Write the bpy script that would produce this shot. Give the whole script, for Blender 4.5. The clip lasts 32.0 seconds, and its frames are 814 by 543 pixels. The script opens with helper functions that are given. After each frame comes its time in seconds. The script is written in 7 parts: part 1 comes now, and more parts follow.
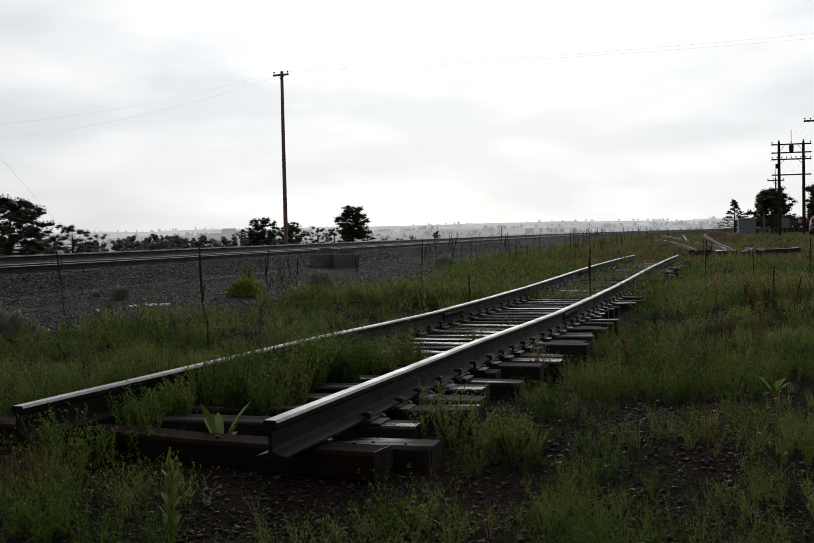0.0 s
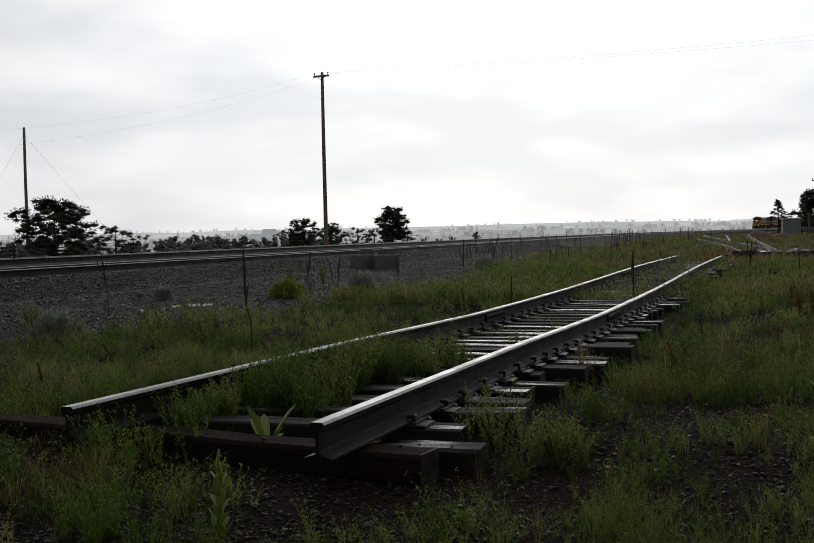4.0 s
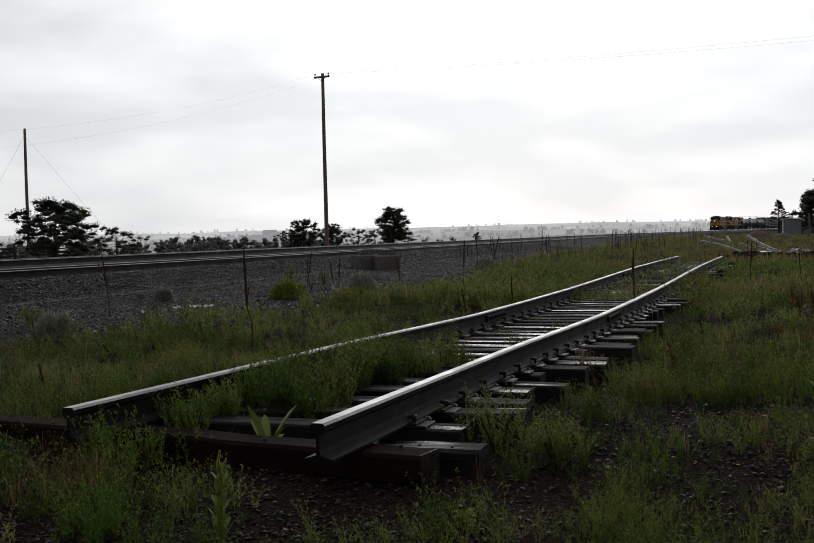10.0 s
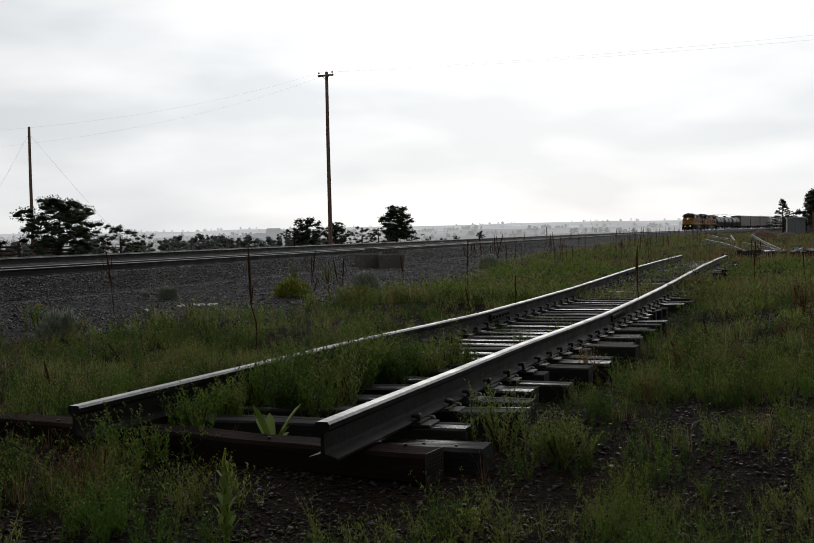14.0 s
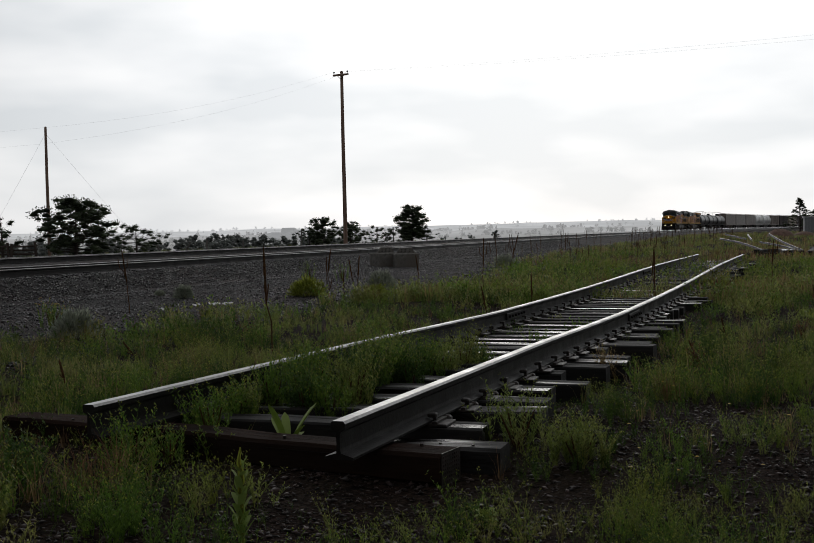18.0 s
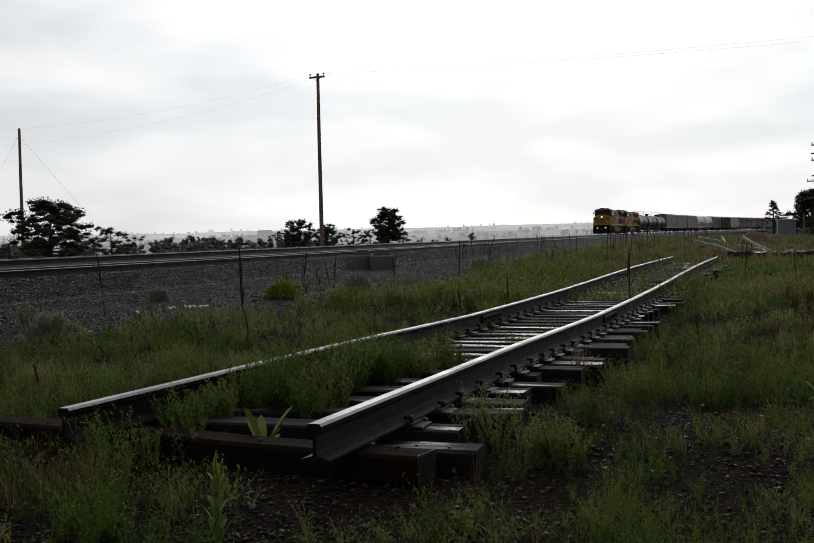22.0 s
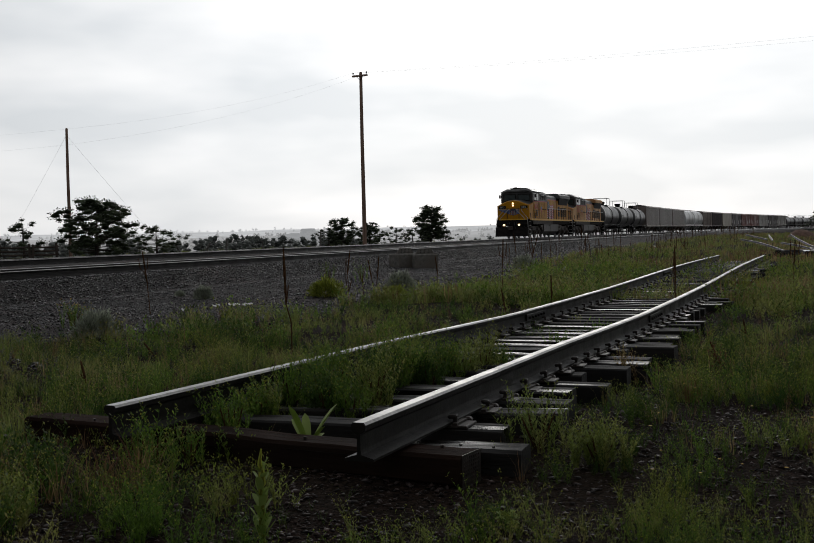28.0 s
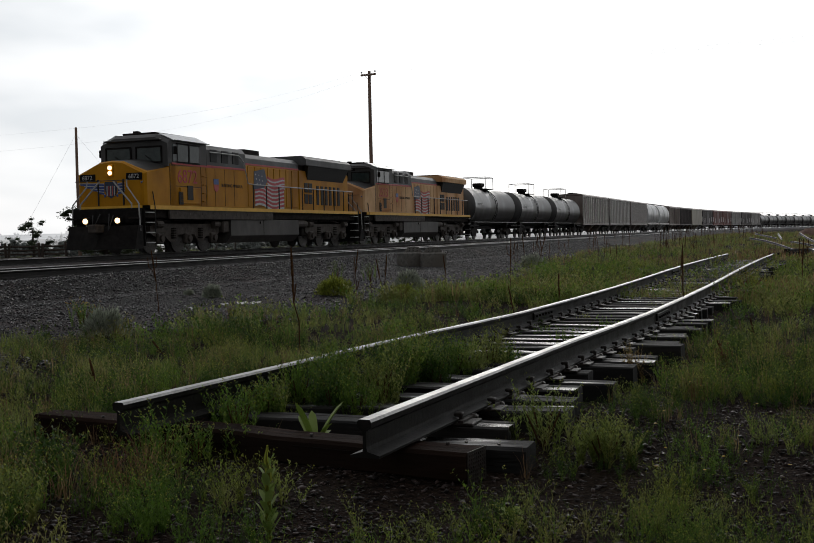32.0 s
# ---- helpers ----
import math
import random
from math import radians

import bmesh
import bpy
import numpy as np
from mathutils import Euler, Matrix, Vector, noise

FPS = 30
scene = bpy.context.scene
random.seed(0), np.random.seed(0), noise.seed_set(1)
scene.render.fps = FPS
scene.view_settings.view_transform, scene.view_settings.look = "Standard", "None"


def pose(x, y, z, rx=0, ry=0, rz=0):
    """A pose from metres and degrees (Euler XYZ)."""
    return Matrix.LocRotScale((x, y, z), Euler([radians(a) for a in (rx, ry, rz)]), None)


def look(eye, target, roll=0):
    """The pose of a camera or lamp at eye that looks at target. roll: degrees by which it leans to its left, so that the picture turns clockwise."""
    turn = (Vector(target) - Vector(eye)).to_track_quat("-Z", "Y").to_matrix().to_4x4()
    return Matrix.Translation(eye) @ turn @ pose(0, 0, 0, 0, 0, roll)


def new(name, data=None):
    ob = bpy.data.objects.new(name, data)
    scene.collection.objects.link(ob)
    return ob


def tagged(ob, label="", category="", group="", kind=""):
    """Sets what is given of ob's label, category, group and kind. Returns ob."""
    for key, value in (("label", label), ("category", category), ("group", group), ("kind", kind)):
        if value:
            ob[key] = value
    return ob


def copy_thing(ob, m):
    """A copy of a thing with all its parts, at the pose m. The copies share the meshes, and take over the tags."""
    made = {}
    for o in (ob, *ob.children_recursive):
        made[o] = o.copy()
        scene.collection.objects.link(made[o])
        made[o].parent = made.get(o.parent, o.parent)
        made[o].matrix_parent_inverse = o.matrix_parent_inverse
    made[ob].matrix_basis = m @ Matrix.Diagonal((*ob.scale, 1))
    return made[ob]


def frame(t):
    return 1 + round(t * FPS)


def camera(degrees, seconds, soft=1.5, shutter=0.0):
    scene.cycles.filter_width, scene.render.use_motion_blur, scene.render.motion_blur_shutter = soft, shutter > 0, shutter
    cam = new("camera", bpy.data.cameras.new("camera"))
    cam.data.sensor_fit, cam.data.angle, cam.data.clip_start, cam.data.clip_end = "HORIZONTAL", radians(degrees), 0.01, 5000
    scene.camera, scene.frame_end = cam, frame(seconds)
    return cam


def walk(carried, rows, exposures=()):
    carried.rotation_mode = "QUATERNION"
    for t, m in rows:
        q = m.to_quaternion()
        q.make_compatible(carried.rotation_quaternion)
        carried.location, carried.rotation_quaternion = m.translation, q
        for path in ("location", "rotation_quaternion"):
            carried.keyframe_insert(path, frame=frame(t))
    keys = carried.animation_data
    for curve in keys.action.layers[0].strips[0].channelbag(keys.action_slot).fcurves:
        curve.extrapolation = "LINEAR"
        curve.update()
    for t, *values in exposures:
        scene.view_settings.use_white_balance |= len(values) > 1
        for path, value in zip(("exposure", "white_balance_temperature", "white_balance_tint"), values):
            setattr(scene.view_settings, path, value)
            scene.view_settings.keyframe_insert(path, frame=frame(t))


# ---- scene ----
cam = camera(41.0, 32.0, soft=0.6)
CAMERA_ROWS = [
    # seconds, x, y, z, yaw, pitch, roll
    (0, 0.035, 0.001, 1.187, 0.030, -1.979, 1.189),
    (0.5, 0.019, 0.003, 1.193, 0.132, -1.880, 1.185),
    (1, 0.016, 0.032, 1.188, 0.930, -1.961, 1.311),
    (1.5, 0.002, 0.030, 1.192, 1.519, -1.947, 1.203),
    (2, 0.005, 0.017, 1.195, 1.840, -1.902, 1.215),
    (2.5, 0.006, 0.019, 1.194, 1.634, -1.964, 1.268),
    (4.5, -0.002, 0.012, 1.198, 2.186, -1.900, 1.209),
    (5, 0.031, 0.005, 1.202, 0.949, -1.948, 1.231),
    (5.5, 0.044, -0.002, 1.208, -2.403, -1.957, 1.105),
    (6, 0.009, -0.016, 1.200, 0.461, -1.889, 1.236),
    (6.5, 0.005, 0.001, 1.199, 1.926, -1.949, 1.196),
    (7, 0.001, 0.005, 1.201, 1.952, -1.907, 1.234),
    (7.5, 0.006, 0.001, 1.199, 1.741, -1.937, 1.234),
    (8, -0.000, 0.006, 1.200, 1.590, -1.877, 1.181),
    (8.5, -0.002, 0.007, 1.201, 1.775, -1.952, 1.230),
    (9, -0.007, 0.006, 1.201, 2.056, -1.864, 1.217),
    (9.5, -0.007, -0.009, 1.202, 2.258, -1.945, 1.203),
    (10, 0.002, 0.005, 1.198, 2.135, -1.874, 1.278),
    (10.5, 0.001, -0.001, 1.200, 2.180, -1.943, 1.204),
    (11, 0.004, 0.007, 1.200, 2.157, -1.900, 1.267),
    (11.5, -0.000, -0.001, 1.200, 2.162, -1.943, 1.205),
    (12, 0.001, 0.000, 1.200, 2.182, -1.901, 1.202),
    (12.5, -0.000, -0.004, 1.201, 2.210, -1.907, 1.182),
    (13, 0.000, 0.000, 1.200, 2.300, -1.900, 1.200),
    (13.5, -0.003, -0.009, 1.202, 2.335, -1.902, 1.198),
    (14, -0.002, -0.017, 1.203, 2.324, -1.947, 1.203),
    (14.5, -0.003, -0.000, 1.201, 2.430, -1.904, 1.180),
    (15, -0.003, -0.005, 1.202, 2.616, -1.945, 1.197),
    (15.5, -0.007, 0.001, 1.204, 3.018, -1.974, 1.241),
    (17.5, 0.001, 0.022, 1.195, 2.834, -1.953, 1.252),
    (18, -0.011, 0.034, 1.194, 3.112, -1.960, 1.236),
    (18.5, -0.013, 0.015, 1.200, 3.843, -1.791, 1.309),
    (19, -0.006, 0.019, 1.199, 3.715, -1.910, 1.263),
    (19.5, -0.001, 0.011, 1.198, 3.389, -1.896, 1.264),
    (20, 0.012, 0.010, 1.201, 1.962, -1.878, 1.257),
    (20.5, 0.007, 0.009, 1.201, 1.428, -1.920, 1.239),
    (21, -0.003, 0.030, 1.196, 1.340, -1.950, 1.247),
    (21.5, -0.005, 0.016, 1.196, 1.803, -1.956, 1.280),
    (22, -0.008, 0.016, 1.197, 1.872, -1.863, 1.241),
    (22.5, -0.013, 0.016, 1.197, 2.327, -1.870, 1.269),
    (23, -0.019, 0.015, 1.198, 2.888, -1.892, 1.300),
    (23.5, -0.016, 0.015, 1.198, 3.033, -1.925, 1.231),
    (24, -0.017, 0.032, 1.195, 3.264, -1.883, 1.292),
    (24.5, -0.014, 0.027, 1.196, 3.388, -1.905, 1.277),
    (25, -0.019, 0.031, 1.196, 3.535, -1.874, 1.230),
    (25.5, -0.018, 0.028, 1.196, 3.720, -1.859, 1.257),
    (27.5, -0.014, 0.028, 1.197, 4.048, -1.855, 1.279),
    (28, -0.019, 0.041, 1.197, 4.109, -1.901, 1.260),
    (28.5, -0.013, 0.037, 1.198, 4.103, -1.937, 1.292),
    (29, -0.005, 0.026, 1.192, 3.957, -1.878, 1.286),
    (29.5, 0.004, 0.016, 1.193, 4.596, -1.875, 1.321),
    (30, 0.004, 0.020, 1.189, 4.692, -1.907, 1.286),
    (30.5, 0.019, 0.019, 1.189, 4.749, -1.899, 1.300),
    (31, 0.009, 0.032, 1.188, 4.469, -1.972, 1.249),
    (31.5, -0.003, 0.023, 1.191, 4.493, -1.875, 1.303),
    (32, -0.002, 0.010, 1.194, 4.566, -1.951, 1.275),
]
walk(cam, [(t, pose(x, y, z, 90 + pitch, roll, yaw)) for t, x, y, z, yaw, pitch, roll in CAMERA_ROWS],
     exposures=[(0, 0.0), (28, 0.0), (30, 0.06), (31, 0.14), (32, 0.24)])

# ---- world and light: bright overcast sky ahead, unseen sky behind dimmed to darken ground ----
world = bpy.data.worlds.new("overcast_sky")
scene.world = world
world.use_nodes = True
wn, wl = world.node_tree.nodes, world.node_tree.links
wn.clear()


def wnode(kind, **vals):
    n = wn.new(kind)
    for k, v in vals.items():
        n.inputs[k].default_value = v
    return n


SUN_AZ, SUN_EL = radians(4), radians(16)
w_out = wn.new("ShaderNodeOutputWorld")
w_bg = wnode("ShaderNodeBackground", Strength=1.0)
w_sky = wn.new("ShaderNodeTexSky")
w_sky.sky_type, w_sky.sun_disc = "NISHITA", False
w_sky.sun_elevation, w_sky.sun_rotation = SUN_EL, SUN_AZ
w_co = wn.new("ShaderNodeTexCoord")
w_map = wnode("ShaderNodeMapping", Scale=(1.0, 1.0, 3.2), Location=(0.35, 0.1, 0.62))
w_n1 = wnode("ShaderNodeTexNoise", Scale=3.4, Detail=3.0, Roughness=0.52, Distortion=0.25)
w_n2 = wnode("ShaderNodeTexNoise", Scale=7.0, Detail=3.0, Roughness=0.55)
w_add = wn.new("ShaderNodeMix")
w_add.data_type = "FLOAT"
w_add.inputs[0].default_value = 0.3
w_ramp = wn.new("ShaderNodeValToRGB")
w_ramp.color_ramp.elements[0].position, w_ramp.color_ramp.elements[0].color = 0.38, (0.81, 0.845, 0.88, 1)
w_ramp.color_ramp.elements[1].position, w_ramp.color_ramp.elements[1].color = 0.58, (1.05, 1.06, 1.075, 1)
# brightness falls off away from the veiled sun
w_dot = wn.new("ShaderNodeVectorMath")
w_dot.operation = "DOT_PRODUCT"
w_dot.inputs[1].default_value = (math.sin(SUN_AZ) * math.cos(SUN_EL), math.cos(SUN_AZ) * math.cos(SUN_EL), math.sin(SUN_EL))
w_pos = wn.new("ShaderNodeMath")
w_pos.operation = "MAXIMUM"
w_pos.inputs[1].default_value = 0.0
w_pow = wn.new("ShaderNodeMath")
w_pow.operation = "POWER"
w_pow.inputs[1].default_value = 2.8
w_fall = wn.new("ShaderNodeMapRange")
for k, v in (("From Min", 0.0), ("From Max", 1.0), ("To Min", 0.25), ("To Max", 1.06)):
    w_fall.inputs[k].default_value = v
w_mul = wn.new("ShaderNodeVectorMath")
w_mul.operation = "SCALE"
w_sc = wn.new("ShaderNodeVectorMath")
w_sc.operation = "SCALE"
w_sc.inputs["Scale"].default_value = 0.002
w_sum = wn.new("ShaderNodeVectorMath")
w_sum.operation = "ADD"
wl.new(w_co.outputs["Generated"], w_map.inputs["Vector"])
wl.new(w_map.outputs[0], w_n1.inputs["Vector"])
wl.new(w_map.outputs[0], w_n2.inputs["Vector"])
wl.new(w_n1.outputs[0], w_add.inputs[2])
wl.new(w_n2.outputs[0], w_add.inputs[3])
wl.new(w_add.outputs[0], w_ramp.inputs[0])
wl.new(w_co.outputs["Generated"], w_dot.inputs[0])
wl.new(w_dot.outputs["Value"], w_pos.inputs[0])
wl.new(w_pos.outputs[0], w_pow.inputs[0])
wl.new(w_pow.outputs[0], w_fall.inputs["Value"])
wl.new(w_ramp.outputs[0], w_mul.inputs[0])
wl.new(w_fall.outputs[0], w_mul.inputs["Scale"])
wl.new(w_sky.outputs[0], w_sc.inputs[0])
wl.new(w_mul.outputs[0], w_sum.inputs[0])
wl.new(w_sc.outputs[0], w_sum.inputs[1])
wl.new(w_sum.outputs[0], w_bg.inputs["Color"])
wl.new(w_bg.outputs[0], w_out.inputs[0])

sun = new("sun", bpy.data.lights.new("sun", "SUN"))
sun.data.energy, sun.data.angle, sun.data.color = 0.25, radians(20), (1.0, 0.96, 0.9)
sun.matrix_world = look((0, 0, 0), (-math.sin(SUN_AZ) * math.cos(SUN_EL), -math.cos(SUN_AZ) * math.cos(SUN_EL), -math.sin(SUN_EL)))
scene.view_settings.exposure = 0.0

# ---- materials ----


def surf(name, c1, c2, scale=8.0, rough=0.7, metal=0.0, bump=0.0, c3=None, vary=0.0, island=0.0, stretch=(1, 1, 1), rough2=None, spec=0.5, big=0.0, emit=0.0, bscale=None, trans=0.0, wet=False, cells=0.0):
    """Two-scale procedural surface: c1 to c2 by fine noise, patches of c3 by coarse noise, brightness varied by object or by loose piece."""
    m = bpy.data.materials.new(name)
    m.use_nodes = True
    n, l = m.node_tree.nodes, m.node_tree.links
    b = n["Principled BSDF"]
    b.inputs["Metallic"].default_value = metal
    b.inputs["Specular IOR Level"].default_value = spec
    co = n.new("ShaderNodeTexCoord")
    mp = n.new("ShaderNodeMapping")
    mp.inputs["Scale"].default_value = stretch
    if vary:
        # each piece cut from its own stretch of the pattern
        own = n.new("ShaderNodeObjectInfo")
        far = n.new("ShaderNodeMath")
        far.operation = "MULTIPLY"
        far.inputs[1].default_value = 57.0
        l.new(own.outputs["Random"], far.inputs[0])
        shift = n.new("ShaderNodeVectorMath")
        l.new(co.outputs["Object"], shift.inputs[0])
        l.new(far.outputs[0], shift.inputs[1])
        l.new(shift.outputs[0], mp.inputs["Vector"])
    else:
        l.new(co.outputs["Object"], mp.inputs["Vector"])
    fine = n.new("ShaderNodeTexNoise")
    fine.inputs["Scale"].default_value, fine.inputs["Detail"].default_value, fine.inputs["Roughness"].default_value = scale, 6.0, 0.65
    l.new(mp.outputs[0], fine.inputs["Vector"])
    rp = n.new("ShaderNodeValToRGB")
    rp.color_ramp.elements[0].position, rp.color_ramp.elements[0].color = 0.36, (*c1, 1)
    rp.color_ramp.elements[1].position, rp.color_ramp.elements[1].color = 0.66, (*c2, 1)
    l.new(fine.outputs[0], rp.inputs[0])
    col = rp.outputs[0]
    coarse = n.new("ShaderNodeTexNoise")
    coarse.inputs["Scale"].default_value, coarse.inputs["Detail"].default_value = big or scale * 0.13, 4.0
    l.new(mp.outputs[0], coarse.inputs["Vector"])
    if c3:
        r3 = n.new("ShaderNodeValToRGB")
        r3.color_ramp.elements[0].position, r3.color_ramp.elements[1].position = 0.45, 0.62
        l.new(coarse.outputs[0], r3.inputs[0])
        mx = n.new("ShaderNodeMix")
        mx.data_type = "RGBA"
        l.new(r3.outputs[0], mx.inputs[0])
        l.new(col, mx.inputs[6])
        mx.inputs[7].default_value = (*c3, 1)
        col = mx.outputs[2]
    for amount, kind in ((vary, "ShaderNodeObjectInfo"), (island, "ShaderNodeNewGeometry")):
        if amount:
            src = n.new(kind)
            rnd = src.outputs["Random"] if kind == "ShaderNodeObjectInfo" else src.outputs["Random Per Island"]
            mr = n.new("ShaderNodeMapRange")
            mr.inputs["To Min"].default_value, mr.inputs["To Max"].default_value = 1 - amount, 1 + amount
            l.new(rnd, mr.inputs["Value"])
            sc = n.new("ShaderNodeVectorMath")
            sc.operation = "SCALE"
            l.new(col, sc.inputs[0])
            l.new(mr.outputs[0], sc.inputs["Scale"])
            col = sc.outputs[0]
    if cells:
        # small stones: each cell its own tone, joints recessed
        vo = n.new("ShaderNodeTexVoronoi")
        vo.inputs["Scale"].default_value = cells
        l.new(mp.outputs[0], vo.inputs["Vector"])
        sp = n.new("ShaderNodeSeparateColor")
        l.new(vo.outputs["Color"], sp.inputs[0])
        mr = n.new("ShaderNodeMapRange")
        mr.inputs["To Min"].default_value, mr.inputs["To Max"].default_value = 0.35, 1.9
        l.new(sp.outputs[0], mr.inputs["Value"])
        sc = n.new("ShaderNodeVectorMath")
        sc.operation = "SCALE"
        l.new(col, sc.inputs[0])
        l.new(mr.outputs[0], sc.inputs["Scale"])
        col = sc.outputs[0]
        bp = n.new("ShaderNodeBump")
        bp.invert = True
        bp.inputs["Strength"].default_value, bp.inputs["Distance"].default_value = 1.0, 0.5 / cells
        l.new(vo.outputs["Distance"], bp.inputs["Height"])
        l.new(bp.outputs[0], b.inputs["Normal"])
        bump = 0
    l.new(col, b.inputs["Base Color"])
    if rough2 is None:
        b.inputs["Roughness"].default_value = rough
    else:
        mr = n.new("ShaderNodeMapRange")
        mr.inputs["From Min"].default_value, mr.inputs["From Max"].default_value = (0.38, 0.47) if wet else (0.35, 0.65)
        mr.inputs["To Min"].default_value, mr.inputs["To Max"].default_value = rough, rough2
        l.new(coarse.outputs[0], mr.inputs["Value"])
        l.new(mr.outputs[0], b.inputs["Roughness"])
    if bump:
        bp = n.new("ShaderNodeBump")
        bp.inputs["Strength"].default_value = bump
        bp.inputs["Distance"].default_value = 0.02
        if bscale:
            bn = n.new("ShaderNodeTexNoise")
            bn.inputs["Scale"].default_value, bn.inputs["Detail"].default_value = bscale, 5.0
            l.new(mp.outputs[0], bn.inputs["Vector"])
            l.new(bn.outputs[0], bp.inputs["Height"])
        else:
            l.new(fine.outputs[0], bp.inputs["Height"])
        l.new(bp.outputs[0], b.inputs["Normal"])
    if emit:
        l.new(col, b.inputs["Emission Color"])
        b.inputs["Emission Strength"].default_value = emit
    if trans:
        b.inputs["Transmission Weight"].default_value = trans
    return m


def leafy(name, c1, c2, patch=0.35, c3=None, gloss=0.36):
    """Thin leaves: reflect and let light through."""
    m = surf(name, c1, c2, scale=patch, rough=gloss, island=0.55, c3=c3, big=patch * 2.3, spec=0.16)
    n, l = m.node_tree.nodes, m.node_tree.links
    b, out = n["Principled BSDF"], n["Material Output"]
    tr = n.new("ShaderNodeBsdfTranslucent")
    src = b.inputs["Base Color"].links[0].from_socket
    l.new(src, tr.inputs["Color"])
    mx = n.new("ShaderNodeMixShader")
    mx.inputs[0].default_value = 0.5
    l.new(b.outputs[0], mx.inputs[1])
    l.new(tr.outputs[0], mx.inputs[2])
    l.new(mx.outputs[0], out.inputs["Surface"])
    return m


def glow(name, color, strength):
    m = bpy.data.materials.new(name)
    m.use_nodes = True
    b = m.node_tree.nodes["Principled BSDF"]
    b.inputs["Base Color"].default_value = (0.8, 0.8, 0.75, 1)
    b.inputs["Emission Color"].default_value = (*color, 1)
    b.inputs["Emission Strength"].default_value = strength
    return m


M_ground = surf("soil", (0.006, 0.004, 0.003), (0.022, 0.014, 0.011), 26.0, 0.95, c3=(0.015, 0.011, 0.007), big=0.5, spec=0.03, cells=60.0)
M_gravel = surf("gravel", (0.005, 0.0045, 0.0045), (0.022, 0.019, 0.019), 26.0, 0.85, spec=0.12, c3=(0.03, 0.021, 0.02), big=0.4, cells=34.0)
M_stone = surf("ballast_stone", (0.007, 0.006, 0.0065), (0.03, 0.0265, 0.028), 9.0, 0.36, island=0.9, spec=0.26)
M_pebble = surf("pebble", (0.014, 0.01, 0.009), (0.052, 0.034, 0.03), 9.0, 0.5, island=0.85, spec=0.22)
M_rail_side = surf("rail_rust", (0.004, 0.0034, 0.003), (0.012, 0.0095, 0.008), 30.0, 0.4, metal=0.0, spec=0.17, bump=0.15, rough2=0.6, big=3.0)
M_rail_top = surf("rail_worn_steel", (0.16, 0.155, 0.15), (0.3, 0.29, 0.28), 25.0, 0.3, metal=0.45, rough2=0.46, spec=0.6)
M_tie = surf("creosoted_wood", (0.003, 0.0026, 0.0023), (0.011, 0.009, 0.0078), 14.0, 0.1, bump=0.6, stretch=(0.12, 1, 1), vary=0.6, rough2=0.8, spec=0.34, big=4.0, wet=True)
M_timber = surf("reddish_timber", (0.008, 0.0042, 0.003), (0.03, 0.0145, 0.0095), 16.0, 0.8, spec=0.03, c3=(0.017, 0.011, 0.0085), big=2.5, bump=0.9, stretch=(0.12, 1, 1))
M_iron = surf("rusty_iron", (0.015, 0.012, 0.0105), (0.045, 0.035, 0.03), 30.0, 0.5, metal=0.2, bump=0.2, spec=0.3)
M_concrete = surf("old_concrete", (0.1, 0.094, 0.086), (0.2, 0.19, 0.175), 9.0, 0.9, spec=0.1, bump=0.4, c3=(0.13, 0.115, 0.1))
M_pole = surf("weathered_pole", (0.14, 0.085, 0.06), (0.28, 0.18, 0.13), 6.0, 0.75, bump=0.4, stretch=(2, 2, 0.1))
M_wood = surf("grey_split_wood", (0.09, 0.083, 0.075), (0.2, 0.185, 0.17), 8.0, 0.8, bump=0.3, stretch=(0.15, 1, 1))
M_wire = surf("wire", (0.5, 0.5, 0.5), (0.6, 0.6, 0.6), 5.0, 0.4, metal=0.6)
M_glass_ins = surf("insulator", (0.25, 0.27, 0.28), (0.4, 0.42, 0.42), 5.0, 0.15)
M_bark = surf("bark", (0.03, 0.022, 0.017), (0.075, 0.055, 0.043), 9.0, 0.85, bump=0.6, stretch=(1, 1, 0.3))
M_pine = leafy("pine_needles", (0.045, 0.06, 0.034), (0.092, 0.115, 0.062), 0.5)
# far pines: distance haze mixed into a pale needle colour
M_pine_haze = leafy("hazed_needles", (0.2, 0.215, 0.2), (0.27, 0.285, 0.27), 0.3)
M_weed = leafy("green_weeds", (0.078, 0.151, 0.0208), (0.145, 0.234, 0.0353), 0.5, c3=(0.188, 0.213, 0.0375))
M_weed_dark = leafy("dark_green_weeds", (0.0331, 0.0754, 0.0129), (0.069, 0.127, 0.0202), 0.8, c3=(0.0644, 0.0966, 0.0166))
M_weed_light = leafy("yellowgreen_weeds", (0.155, 0.202, 0.0465), (0.249, 0.289, 0.0725), 0.8, c3=(0.238, 0.228, 0.0725))
M_grass = leafy("grass", (0.132, 0.189, 0.0425), (0.237, 0.274, 0.0755), 0.35, c3=(0.264, 0.245, 0.0944))
M_dry = leafy("dry_grass", (0.22, 0.16, 0.07), (0.36, 0.27, 0.13), 0.5, c3=(0.18, 0.09, 0.05))
M_dock = leafy("reddish_dry_dock", (0.12, 0.055, 0.03), (0.22, 0.1, 0.05), 1.5)
